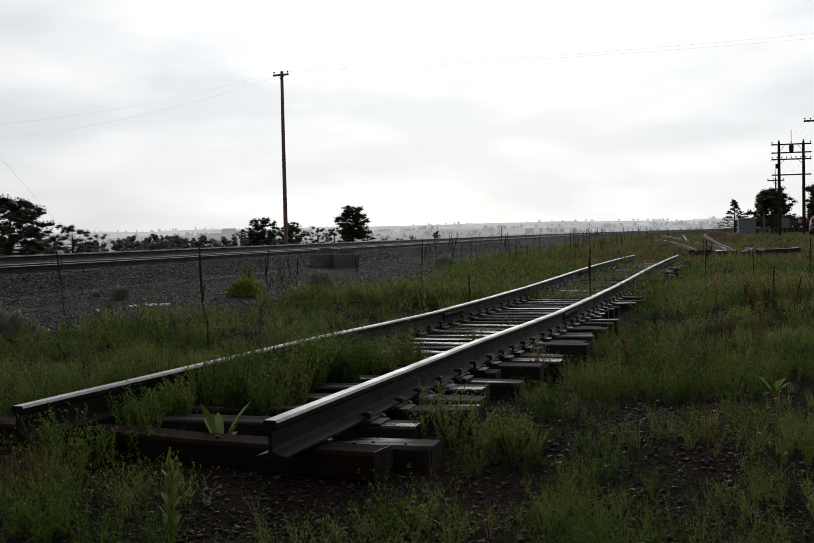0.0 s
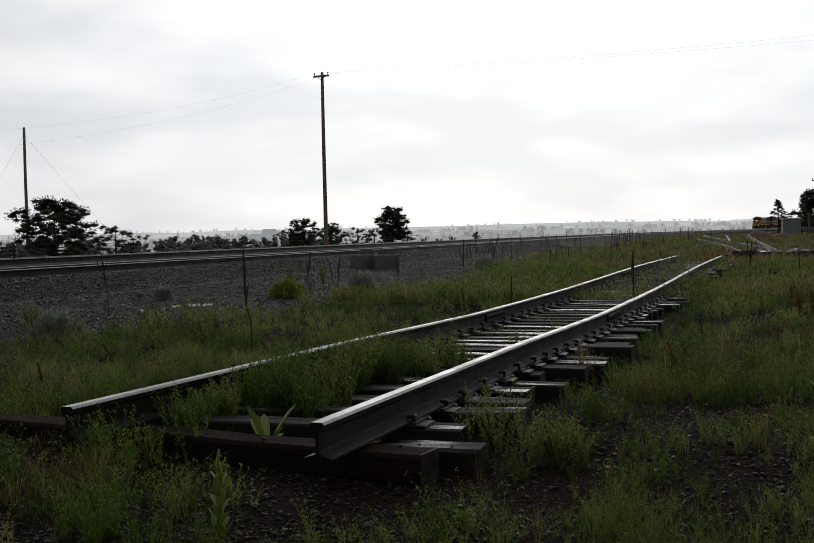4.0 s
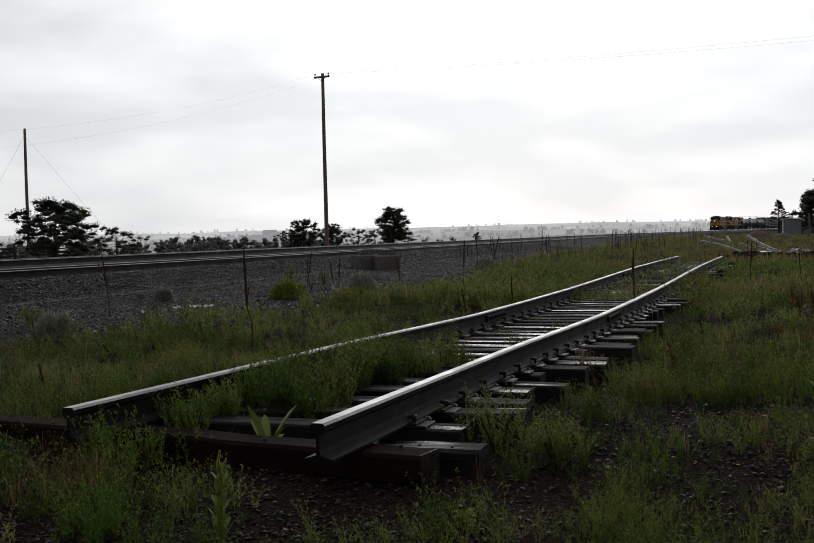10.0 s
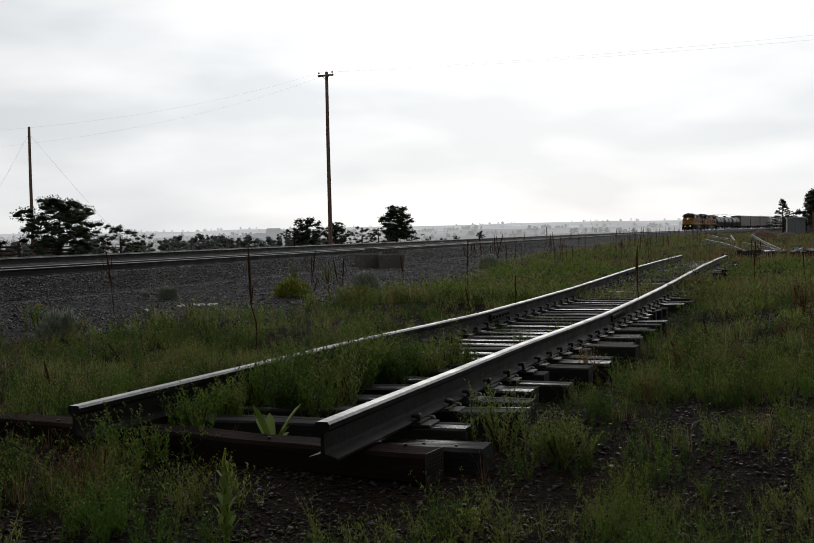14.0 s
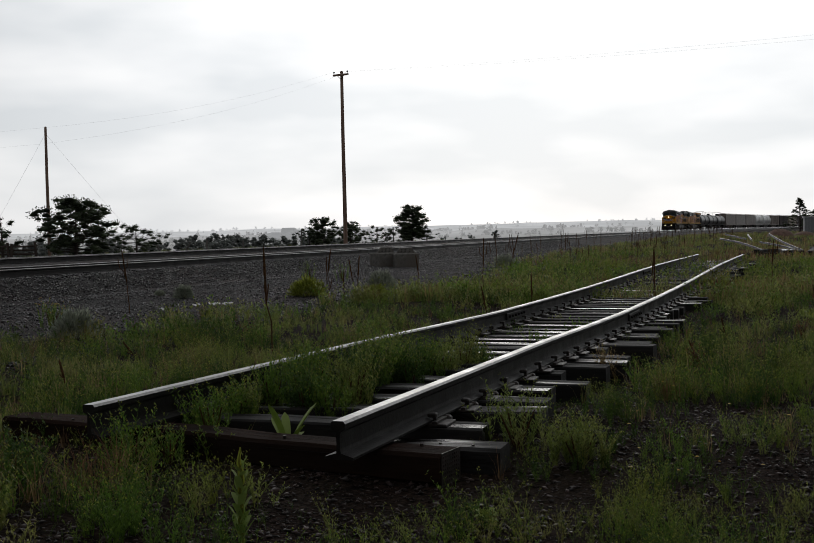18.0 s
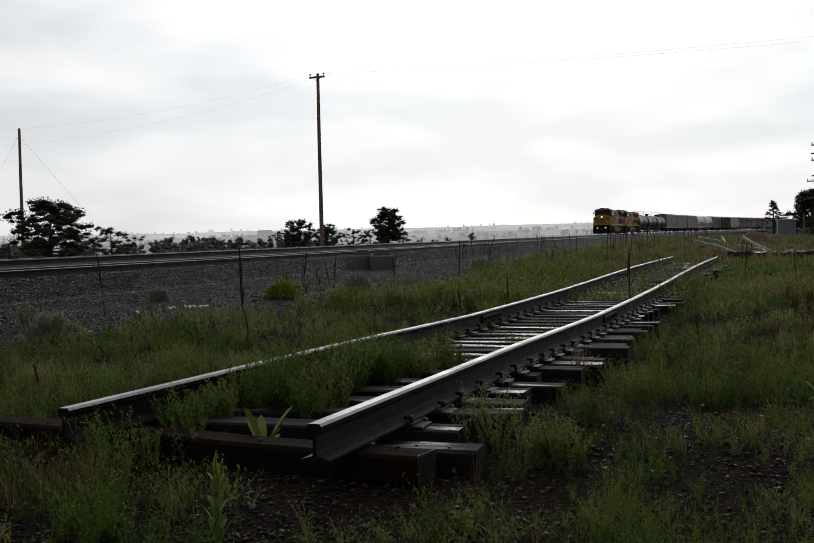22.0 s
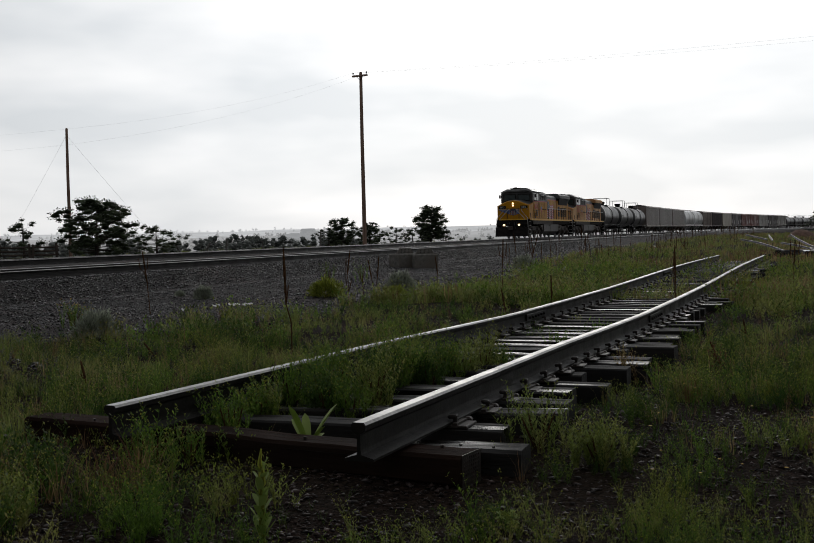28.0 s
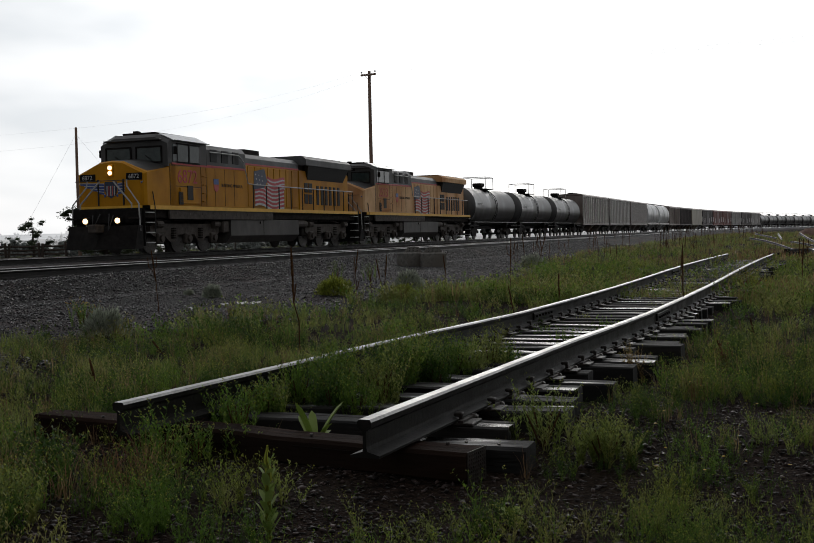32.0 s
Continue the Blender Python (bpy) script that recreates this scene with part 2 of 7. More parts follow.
M_rabbit = leafy("yellow_rabbitbrush", (0.15, 0.18, 0.025), (0.24, 0.26, 0.04), 1.5)
M_sage = leafy("sagebrush", (0.2, 0.22, 0.17), (0.32, 0.34, 0.27), 1.0)
M_mullein = leafy("mullein_leaf", (0.189, 0.252, 0.072), (0.297, 0.351, 0.126), 3.0)
M_stalk = surf("dead_mullein_stalk", (0.035, 0.018, 0.01), (0.1, 0.05, 0.024), 40.0, 0.9, bump=0.6, spec=0.05)
M_yellow = leafy("yellow_petals", (0.42, 0.24, 0.02), (0.6, 0.36, 0.03), 3.0)
M_bud = leafy("yellowgreen_buds", (0.256, 0.28, 0.04), (0.368, 0.376, 0.072), 3.0)
M_pole_dark = surf("dark_creosoted_pole", (0.022, 0.016, 0.013), (0.055, 0.038, 0.03), 6.0, 0.8, bump=0.4, stretch=(2, 2, 0.1), spec=0.2)

# ---- mesh helpers ----


class Geo:
    """Collects points and faces for one mesh."""

    def __init__(self):
        self.v, self.f = [], []

    def add(self, verts, faces):
        o = len(self.v)
        self.v.extend([tuple(p) for p in verts])
        self.f.extend([tuple(i + o for i in q) for q in faces])
        return self

    def box(self, c, s, b=0.0, m=None):
        x, y, z = (d / 2 for d in s)
        if b <= 0:
            pts = [(i * x, j * y, k * z) for i in (-1, 1) for j in (-1, 1) for k in (-1, 1)]
            fs = [(0, 1, 3, 2), (4, 6, 7, 5), (0, 4, 5, 1), (2, 3, 7, 6), (0, 2, 6, 4), (1, 5, 7, 3)]
        else:
            pts, fs = [], []
            idx = {}
            for i in (-1, 1):
                for j in (-1, 1):
                    for k in (-1, 1):
                        for a in range(3):
                            q = [i * (x - b), j * (y - b), k * (z - b)]
                            q[a] += (i, j, k)[a] * b
                            idx[(i, j, k, a)] = len(pts)
                            pts.append(tuple(q))
                        fs.append(tuple(idx[(i, j, k, a)] for a in ((0, 1, 2) if i * j * k > 0 else (0, 2, 1))))
            for a in range(3):
                for g in (-1, 1):
                    ring = []
                    for p, q in ((-1, -1), (1, -1), (1, 1), (-1, 1)):
                        t = [0, 0, 0]
                        t[a], t[(a + 1) % 3], t[(a + 2) % 3] = g, p, q
                        ring.append(idx[(*t, a)])
                    fs.append(tuple(ring if g > 0 else ring[::-1]))
                e, d = (a + 1) % 3, (a + 2) % 3
                for p in (-1, 1):
                    for q in (-1, 1):
                        t1, t2 = [0, 0, 0], [0, 0, 0]
                        t1[a], t2[a] = -1, 1
                        t1[e] = t2[e] = p
                        t1[d] = t2[d] = q
                        r = [idx[(*t1, e)], idx[(*t2, e)], idx[(*t2, d)], idx[(*t1, d)]]
                        fs.append(tuple(r if p * q < 0 else r[::-1]))
        if m is not None:
            pts = [m @ Vector(p) for p in pts]
        return self.add([(p[0] + c[0], p[1] + c[1], p[2] + c[2]) for p in pts], fs)

    def tube(self, path, r, n=8, caps=True):
        """A round bar along points; r: one radius or one for each point."""
        path = [Vector(p) for p in path]
        rs = r if isinstance(r, (list, tuple)) else [r] * len(path)
        pts, fs = [], []
        for i, p in enumerate(path):
            d = (path[min(i + 1, len(path) - 1)] - path[max(i - 1, 0)]).normalized()
            a = d.cross(Vector((0, 0, 1)) if abs(d.z) < 0.9 else Vector((1, 0, 0))).normalized()
            b = d.cross(a)
            for k in range(n):
                t = 2 * math.pi * k / n
                pts.append(p + (a * math.cos(t) + b * math.sin(t)) * rs[i])
        for i in range(len(path) - 1):
            for k in range(n):
                fs.append((i * n + k, i * n + (k + 1) % n, (i + 1) * n + (k + 1) % n, (i + 1) * n + k))
        if caps:
            fs.append(tuple(range(n))[::-1])
            fs.append(tuple((len(path) - 1) * n + k for k in range(n)))
        return self.add(pts, fs)

    def prism(self, poly, axis, a, b):
        """A flat outline drawn out along an axis from a to b. x: (y, z) points; y: (x, z); z: (x, y)."""
        def put(p, q):
            return {"x": (q, p[0], p[1]), "y": (p[0], q, p[1]), "z": (p[0], p[1], q)}[axis]
        n = len(poly)
        return self.add([put(p, a) for p in poly] + [put(p, b) for p in poly],
                        [tuple(range(n)), tuple(range(2 * n - 1, n - 1, -1))] + [(i, n + i, n + (i + 1) % n, (i + 1) % n) for i in range(n)])

    def loft(self, loops, caps=True):
        n = len(loops[0])
        fs = [(i * n + k, i * n + (k + 1) % n, (i + 1) * n + (k + 1) % n, (i + 1) * n + k) for i in range(len(loops) - 1) for k in range(n)]
        if caps:
            fs += [tuple(range(n))[::-1], tuple((len(loops) - 1) * n + k for k in range(n))]
        return self.add([p for q in loops for p in q], fs)

    def ball(self, c, r, n=8, m=5):
        r = r if isinstance(r, (list, tuple)) else (r, r, r)
        loops = []
        for i in range(m + 1):
            a = math.pi * (0.03 + 0.94 * i / m)
            loops.append([(c[0] + r[0] * math.sin(a) * math.cos(2 * math.pi * k / n), c[1] + r[1] * math.sin(a) * math.sin(2 * math.pi * k / n), c[2] - r[2] * math.cos(a)) for k in range(n)])
        return self.loft(loops)

    def mesh(self, name, mat, smooth=False):
        me = bpy.data.meshes.new(name)
        me.from_pydata(self.v, [], self.f)
        if mat:
            me.materials.append(mat)
        bm = bmesh.new()
        bm.from_mesh(me)
        bmesh.ops.recalc_face_normals(bm, faces=bm.faces)
        bm.to_mesh(me)
        bm.free()
        if smooth:
            me.shade_smooth()
            me.set_sharp_from_angle(angle=radians(38))
        return me


def part(name, geo, mat, parent=None, label="", smooth=False, m=None):
    ob = new(name, geo if isinstance(geo, bpy.types.Mesh) else geo.mesh(name, mat, smooth))
    if parent:
        ob.parent = parent
    if m is not None:
        ob.matrix_basis = m
    if label:
        ob["label"] = label
    return ob


def raw(name, verts, tris, mat, smooth=False):
    """A big mesh from arrays."""
    me = bpy.data.meshes.new(name)
    verts, tris = np.asarray(verts, np.float32), np.asarray(tris, np.int32)
    k = tris.shape[1]
    me.vertices.add(len(verts))
    me.vertices.foreach_set("co", verts.ravel())
    me.loops.add(tris.size)
    me.loops.foreach_set("vertex_index", tris.ravel())
    me.polygons.add(len(tris))
    me.polygons.foreach_set("loop_start", np.arange(0, tris.size, k, dtype=np.int32))
    me.update(calc_edges=True)
    me.materials.append(mat)
    if smooth:
        me.shade_smooth()
    return me


# ---- the plan: a main line, a siding, ground levels ----
HEAD = radians(15.4)
ALONG = Vector((math.sin(HEAD), math.cos(HEAD)))
LEFT = Vector((-math.cos(HEAD), math.sin(HEAD)))
MAIN, SIDING = 24.9, 16.9
RAIL_MAIN, RAIL_SIDING = 0.67, 0.60
# start and heading of the loose track panel
PANEL = Vector((-1.33, 5.3))
PH = radians(17.2)
PU = Vector((math.sin(PH), math.cos(PH)))
PR = Vector((math.cos(PH), -math.sin(PH)))


def bend(s):
    s = np.asarray(s, float)
    q = np.clip(s - 182, 0, 520)
    return q * q / 2654 + np.clip(s - 702, 0, None) * (520 / 1327)


def spot(s, d):
    """World x, y of the place s metres along the line and d metres to the left of the walk's start."""
    e = d - bend(s)
    return s * ALONG.x + e * LEFT.x, s * ALONG.y + e * LEFT.y


def heading(s):
    return HEAD + math.atan(min(max(s - 182, 0), 520) / 1327)


def plan(x, y):
    """The inverse of spot()."""
    s = x * ALONG.x + y * ALONG.y
    return s, x * LEFT.x + y * LEFT.y + bend(s)


LEVELS_D = [-3000, -60, -10, 9.0, 13.4, 15.2, 18.7, 20.6, 22.8, 26.9, 29.0, 46, 60, 160, 400, 3000]
LEVELS_Z = [0.0, 0.15, 0.0, 0.0, 0.05, 0.41, 0.41, 0.33, 0.48, 0.48, 0.12, 0.3, -0.4, -5.0, -14.0, -14.0]


EDGE_S, EDGE_D = [8, 12, 20, 26, 34, 54, 80], [8.6, 8.2, 6.6, 6.7, 7.8, 10.2, 10.5]


def verge(s):
    """Where the grass ends and the gravel strip begins, across the plan."""
    return np.interp(s, EDGE_S, EDGE_D) + 0.3 * np.sin(s * 1.9) + 0.2 * np.sin(s * 4.3 + 1)


def ground_z(x, y):
    x, y = np.asarray(x, float), np.asarray(y, float)
    s, d = plan(x, y)
    z = np.interp(d, LEVELS_D, LEVELS_Z)
    rise = np.clip((s - 45) / 60, 0, 1) * np.clip((12.5 - d) / 4, 0, 1)
    z = z + 0.3 * rise * rise * (3 - 2 * rise)
    off = np.clip(np.minimum(13 - d, 400) / 2, 0, 1)
    z = z + off * (0.035 * np.sin(x * 0.9 + 0.4 * y) * np.cos(y * 0.7 - 0.3 * x) + 0.02 * np.sin(x * 2.3) * np.sin(y * 1.9 + 1))
    # shallow washed-out hollow under the loose panel
    ps = (x - PANEL.x) * PU.x + (y - PANEL.y) * PU.y
    po = np.abs((x - PANEL.x) * PR.x + (y - PANEL.y) * PR.y)
    return z - 0.1 * np.clip((ps - 2) / 4, 0, 1) * np.clip((30 - ps) / 6, 0, 1) * np.clip(2.9 - po, 0, 1)


# ---- ground: one sheet out to the horizon ----


def ground_sheet():
    ds = np.concatenate([[-2500, -1500, -800, -400, -220, -130, -80, -50, -35, -25], np.arange(-18, 34, 0.4), [36, 40, 48, 60, 80, 110, 160, 240, 400, 800, 1600, 2600]])
    ss = np.concatenate([[-1500, -500, -150, -60, -25], np.arange(-12, 60, 0.45), np.arange(60, 140, 2.5), [150, 165, 180, 200, 230, 260, 300, 350, 400, 450, 520, 600, 700, 900, 1300, 2000, 3000]])
    S, D = np.meshgrid(ss, ds)
    X, Y = spot(S, D)
    Z = ground_z(X, Y)
    nd, ns = S.shape
    i = np.arange(nd * ns).reshape(nd, ns)
    quads = np.stack([i[:-1, :-1], i[:-1, 1:], i[1:, 1:], i[1:, :-1]], -1).reshape(-1, 4)[:, ::-1]
    me = raw("ground", np.stack([X, Y, Z], -1).reshape(-1, 3), quads, M_ground, True)
    me.materials.append(M_gravel)
    mid = D[:-1, :-1].reshape(-1) + 0.2
    edge = verge(S[:-1, :-1].reshape(-1))
    me.polygons.foreach_set("material_index", ((mid > edge) & (mid < 29)).astype(np.int32))
    ob = new("ground", me)
    tagged(ob, "dark wet soil with a grey gravel strip beside the tracks", "ground", kind="structure")


ground_sheet()

# ---- rails and tracks ----
RAIL = [(-0.075, 0), (0.075, 0), (0.075, 0.012), (0.012, 0.03), (0.009, 0.05), (0.009, 0.125), (0.034, 0.142), (0.037, 0.168), (0.028, 0.181),
        (-0.028, 0.181), (-0.037, 0.168), (-0.034, 0.142), (-0.009, 0.125), (-0.009, 0.05), (-0.012, 0.03), (-0.075, 0.012)]


def rail_mesh(name, path, size=1.0, bright=(7, 8, 9)):
    """A rail along x, y, z points of its foot; worn top on the head."""
    loops = []
    path = [Vector(p) for p in path]
    for i, p in enumerate(path):
        d = (path[min(i + 1, len(path) - 1)] - path[max(i - 1, 0)])
        d.z = 0
        d.normalize()
        side = Vector((d.y, -d.x, 0))
        loops.append([p + side * a * size + Vector((0, 0, b * size)) for a, b in RAIL])
    g = Geo().loft(loops)
    me = g.mesh(name, M_rail_side)
    me.materials.append(M_rail_top)
    n = len(RAIL)
    for k, poly in enumerate(me.polygons):
        if k < (len(path) - 1) * n and k % n in bright:
            poly.material_index = 1
    return me


def line_track(name, d, z, label):
    root = new(name)
    tagged(root, label, "railway track", kind="structure")
    steps = [*np.arange(-40, 182, 12.0), *np.arange(182, 560, 9.0)]
    for off in (-0.755, 0.755):
        part("rail", rail_mesh("rail", [(*spot(s, d + off), z - 0.181) for s in steps]), None, root)
    tie = Geo().box((0, 0, -0.08), (2.6, 0.23, 0.17), 0.012).mesh("tie", M_tie)
    for i in range(150):
        s = 8 + i * 0.56
        x, y = spot(s, d)
        part("tie", tie, None, root, m=pose(x, y, z - 0.181 - 0.004, 0, 0, -math.degrees(heading(s))))
    return root


line_track("main_track", MAIN, RAIL_MAIN, "main line railway track with polished steel rails")
line_track("siding_track", SIDING, RAIL_SIDING, "siding track with shiny rails on dark ballast")

# the loose panel of old track in front


def panel_top(s):
    return float(np.interp(s, [0, 2, 4, 6, 8, 11, 14, 17, 20, 23, 27, 33], [0.335, 0.315, 0.297, 0.262, 0.232, 0.226, 0.232, 0.255, 0.285, 0.305, 0.312, 0.306]))


def panel_at(s, o, z):
    p = PANEL + PU * s + PR * o
    return (p.x, p.y, z)


def track_panel():
    rnd = random.Random(4)
    root = new("abandoned_track_panel")
    tagged(root, "abandoned railway track with rusty rails on dark wooden ties", "railway track")
    for off, s0, s1 in ((-0.755, 0.12, 33.4), (0.755, -0.05, 32.6)):
        steps = [s0 + (s1 - s0) * i / 66 for i in range(67)]
        part("rail", rail_mesh("rail", [panel_at(s, off, panel_top(s) - 0.181) for s in steps]), None, root, "rusty rail with a bright worn head")
        for sj in (8.9, 20.8):
            for side in (-1, 1):
                g = Geo().box((0, side * 0.022, 0.09), (0.9, 0.022, 0.085), 0.006)
                for k in range(6):
                    g.tube([(-0.36 + k * 0.145, side * 0.03, 0.09), (-0.36 + k * 0.145, side * 0.06, 0.09)], 0.016, 6)
                part("joint_bar", g, M_rail_side, root, m=pose(*panel_at(sj, off, panel_top(sj) - 0.181), 0, 0, 90 - math.degrees(PH)))
    ties = []
    for k in range(4):
        g = Geo()
        L, W, H = 2.56, 0.215 + 0.01 * k, 0.172
        loops = []
        for i in range(7):
            x = -L / 2 + L * i / 6
            w, h = W / 2 + rnd.uniform(-0.006, 0.006), rnd.uniform(-0.006, 0.004)
            c = 0.012
            loops.append([(x, -w, -H), (x, w, -H), (x, w, h - c), (x, w - c, h), (x, 0.3 * w + 0.01, h), (x, 0.25 * w, h - 0.008 - 0.004 * (k % 2)), (x, 0.2 * w, h), (x, -w + c, h), (x, -w, h - c)])
        g.loft(loops)
        ties.append(g.mesh("tie", M_tie))
    plate = Geo().box((0, 0, 0.008), (0.34, 0.19, 0.016), 0.004).box((-0.1, 0, 0.022), (0.03, 0.19, 0.014)).box((0.1, 0, 0.022), (0.03, 0.19, 0.014)).mesh("tie_plate", M_iron)
    spk = Geo().box((0, 0, 0.012), (0.022, 0.022, 0.04)).box((0.012, 0, 0.036), (0.055, 0.042, 0.024), 0.007).mesh("spike", M_iron)
    anchor = Geo().box((0, 0, -0.024), (0.2, 0.03, 0.044), 0.008).box((0.105, 0, -0.012), (0.05, 0.05, 0.048), 0.012).mesh("rail_anchor", M_iron)
    s, i = 1.12, 0
    while s < 32.6:
        top = panel_top(s) - 0.181 - 0.02
        end = rnd.uniform(-0.3, 0.06) + (0.18 if rnd.random() < 0.15 else 0)
        yaw = rnd.uniform(-2.2, 2.2) - math.degrees(PH)
        part("tie", ties[i % 4], None, root, m=pose(*panel_at(s, end, top), 0, rnd.uniform(-0.8, 0.8), yaw))
        for off in (-0.755, 0.755):
            x, y, z = panel_at(s, off, top + 0.001)
            part("tie_plate", plate, None, root, m=pose(x, y, z, 0, 0, yaw))
            for q, turn in ((-0.088, 0), (0.088, 180)):
                px, py, pz = panel_at(s + rnd.uniform(-0.05, 0.05), off + q, top + 0.01 + rnd.uniform(0, 0.03))
                part("spike", spk, None, root, m=pose(px, py, pz, rnd.uniform(-8, 8), rnd.uniform(-8, 8), turn - math.degrees(PH)))
            if i % 2 == 0 or off > 0:
                px, py, pz = panel_at(s + 0.135, off, top + 0.02)
                part("rail_anchor", anchor, None, root, m=pose(px, py, pz, 0, 0, -math.degrees(PH)))
        s += rnd.uniform(0.46, 0.53)
        i += 1
    return root


track_panel()


M_screen0 = surf("dark_crack", (0.008, 0.006, 0.005), (0.015, 0.011, 0.009), 20.0, 0.9, spec=0.05)


def loose_timber(s, o, z, length, yaw, mat, label, w=0.235, h=0.19, plate=False):
    g = Geo()
    rnd = random.Random(int(s * 100 + length * 10))
    loops = []
    for i in range(9):
        x = -length / 2 + length * i / 8
        a, b = w / 2 + rnd.uniform(-0.006, 0.006), h / 2 + rnd.uniform(-0.006, 0.006)
        c = 0.018
        loops.append([(x, -a + c, -b), (x, a - c, -b), (x, a, -b + c), (x, a, b - c), (x, a - c, b), (x, -a + c, b), (x, -a, b - c), (x, -a, -b + c)])
    g.loft(loops)
    root = new("loose_timber")
    root.matrix_basis = pose(*panel_at(s, o, z), 0, 0, yaw - math.degrees(PH))
    tagged(root, label, "timber", "loose timbers")
    part("beam", g, mat, root)
    for k in range(4):
        x = -length / 2 + length * (k + 0.5 + rnd.uniform(-0.3, 0.3)) / 4
        y = rnd.uniform(-0.06, 0.06)
        part("nail", Geo().tube([(x, y, h / 2 - 0.01), (x, y, h / 2 + 0.012)], 0.009, 6), M_iron, root)
    for k in range(3):
        x = -length * 0.36 + length * 0.3 * k
        part("drying_crack", Geo().box((x, -w / 2 - 0.004, rnd.uniform(-0.04, 0.04)), (length * 0.16, 0.006, 0.004)), M_screen0, root)
    if plate:
        g = Geo().box((0, 0, 0), (0.004, 0.2, 0.16))
        for a in range(9):
            for b in range(7):
                g.box((0.003, -0.08 + a * 0.02, -0.06 + b * 0.02), (0.004, 0.011, 0.011))
        part("end_plate", g, M_iron, root, "toothed steel plate nailed on the end", m=pose(length / 2 + 0.004, 0, 0))
    return root


loose_timber(0.582, -0.319, 0.06, 3.0, -8.5, M_timber, "long reddish-brown timber laid under the rail ends", 0.225, 0.155, True)
loose_timber(0.68, 0.9, 0.02, 0.9, 2.0, M_tie, "half-sunk wet railway tie beside the rail", 0.22, 0.17)

# ---- poles and wires ----


def insulator(g, x, y, z):
    g.tube([(x, y, z), (x, y, z + 0.08), (x, y, z + 0.09), (x, y, z + 0.17), (x, y, z + 0.2)], [0.02, 0.02, 0.06, 0.06, 0.03], 7)
    return g


def pole_thing(name, x, y, z, h, label, arms=(), r=0.17, lean=(0, 0), turn=0, top_pin=0.0, braces=True, wood=None):
    """A round pole with crossarms given as (height, half length, insulators)."""
    root = new(name)
    tagged(root, label, "utility pole")
    root.matrix_basis = pose(x, y, z, lean[0], lean[1], turn)
    wood = wood or M_pole_dark
    g = Geo().tube([(0, 0, -0.6), (0, 0, 0), (0.01, 0, h * 0.33), (-0.01, 0, h * 0.66), (0, 0, h - 0.06), (0, 0, h)], [r, r, r * 0.9, r * 0.8, r * 0.68, r * 0.45], 14)
    part("pole", g, wood, root, smooth=True)
    for ah, half, pins in arms:
        arm = part("crossarm", Geo().box((0, -r * 0.85, ah), (2 * half, 0.1, 0.13), 0.012), wood, root)
        for i in range(pins):
            q = -half + 0.08 + (2 * half - 0.16) * i / max(1, pins - 1)
            if pins > 2 and abs(q) < 0.25:
                continue
            part("insulator", insulator(Geo(), q, -r * 0.85, ah + 0.06), M_glass_ins, arm, smooth=True)
        if braces:
            for sgn in (-1, 1):
                part("brace", Geo().tube([(sgn * half * 0.45, -r * 0.8, ah - 0.04), (0, -r * 0.7, ah - half * 0.5)], 0.018, 5), M_iron, root)
    if top_pin:
        part("top_pin", Geo().tube([(0, 0, h), (-0.05, 0, h + top_pin)], 0.035, 6), M_pole, root)
        part("insulator", insulator(Geo(), -0.05, 0, h + top_pin), M_glass_ins, root, smooth=True)
    return root


POLE1 = (-8.42, 75.6)
POLE2 = (-22.5, 57.7)
pole_thing("utility_pole", *POLE1, -1.4, 14.0, "tall brown wooden utility pole with a short crossarm", ((13.72, 0.62, 4),), 0.155, turn=-25, wood=M_pole)
pole_thing("guyed_pole", *POLE2, -0.9, 8.3, "weathered wooden pole with guy wires beside a pine", (), 0.1, wood=M_pole)


def hang(p, q, sag, n=24):
    return [(p[0] + (q[0] - p[0]) * t, p[1] + (q[1] - p[1]) * t, p[2] + (q[2] - p[2]) * t - sag * 4 * t * (1 - t)) for t in (i / n for i in range(n + 1))]


def wire(p, q, sag, label, r=0.008, name="overhead_wire"):
    ob = new(name, Geo().tube(hang(p, q, sag), r, 4).mesh(name, M_wire))
    tagged(ob, label, "wire", "overhead wires")


P2T, P1T = 7.35, 12.55
FAR = (46.0, 66.0, 14.6)
wire((POLE2[0], POLE2[1], P2T), (POLE1[0] - 0.5, POLE1[1], P1T), 0.5, "thin overhead wire between two wooden poles", 0.0022)
wire((POLE2[0], POLE2[1], P2T - 0.85), (POLE1[0] + 0.5, POLE1[1], P1T), 0.6, "thin overhead wire between two wooden poles", 0.0022)
wire((POLE1[0] - 0.5, POLE1[1], P1T), FAR, 0.55, "thin overhead wire running away from the tall pole", 0.003)
wire((POLE1[0] + 0.5, POLE1[1], P1T), (FAR[0], FAR[1], FAR[2] - 0.45), 0.55, "thin overhead wire running away from the tall pole", 0.003)
wire((POLE2[0], POLE2[1], P2T), (POLE2[0] - 24, POLE2[1] - 3, 6.5), 0.3, "thin overhead wire leaving the guyed pole", 0.0016)
wire((POLE2[0], POLE2[1], P2T - 0.85), (POLE2[0] - 24, POLE2[1] - 3, 5.6), 0.3, "thin overhead wire leaving the guyed pole", 0.0016)
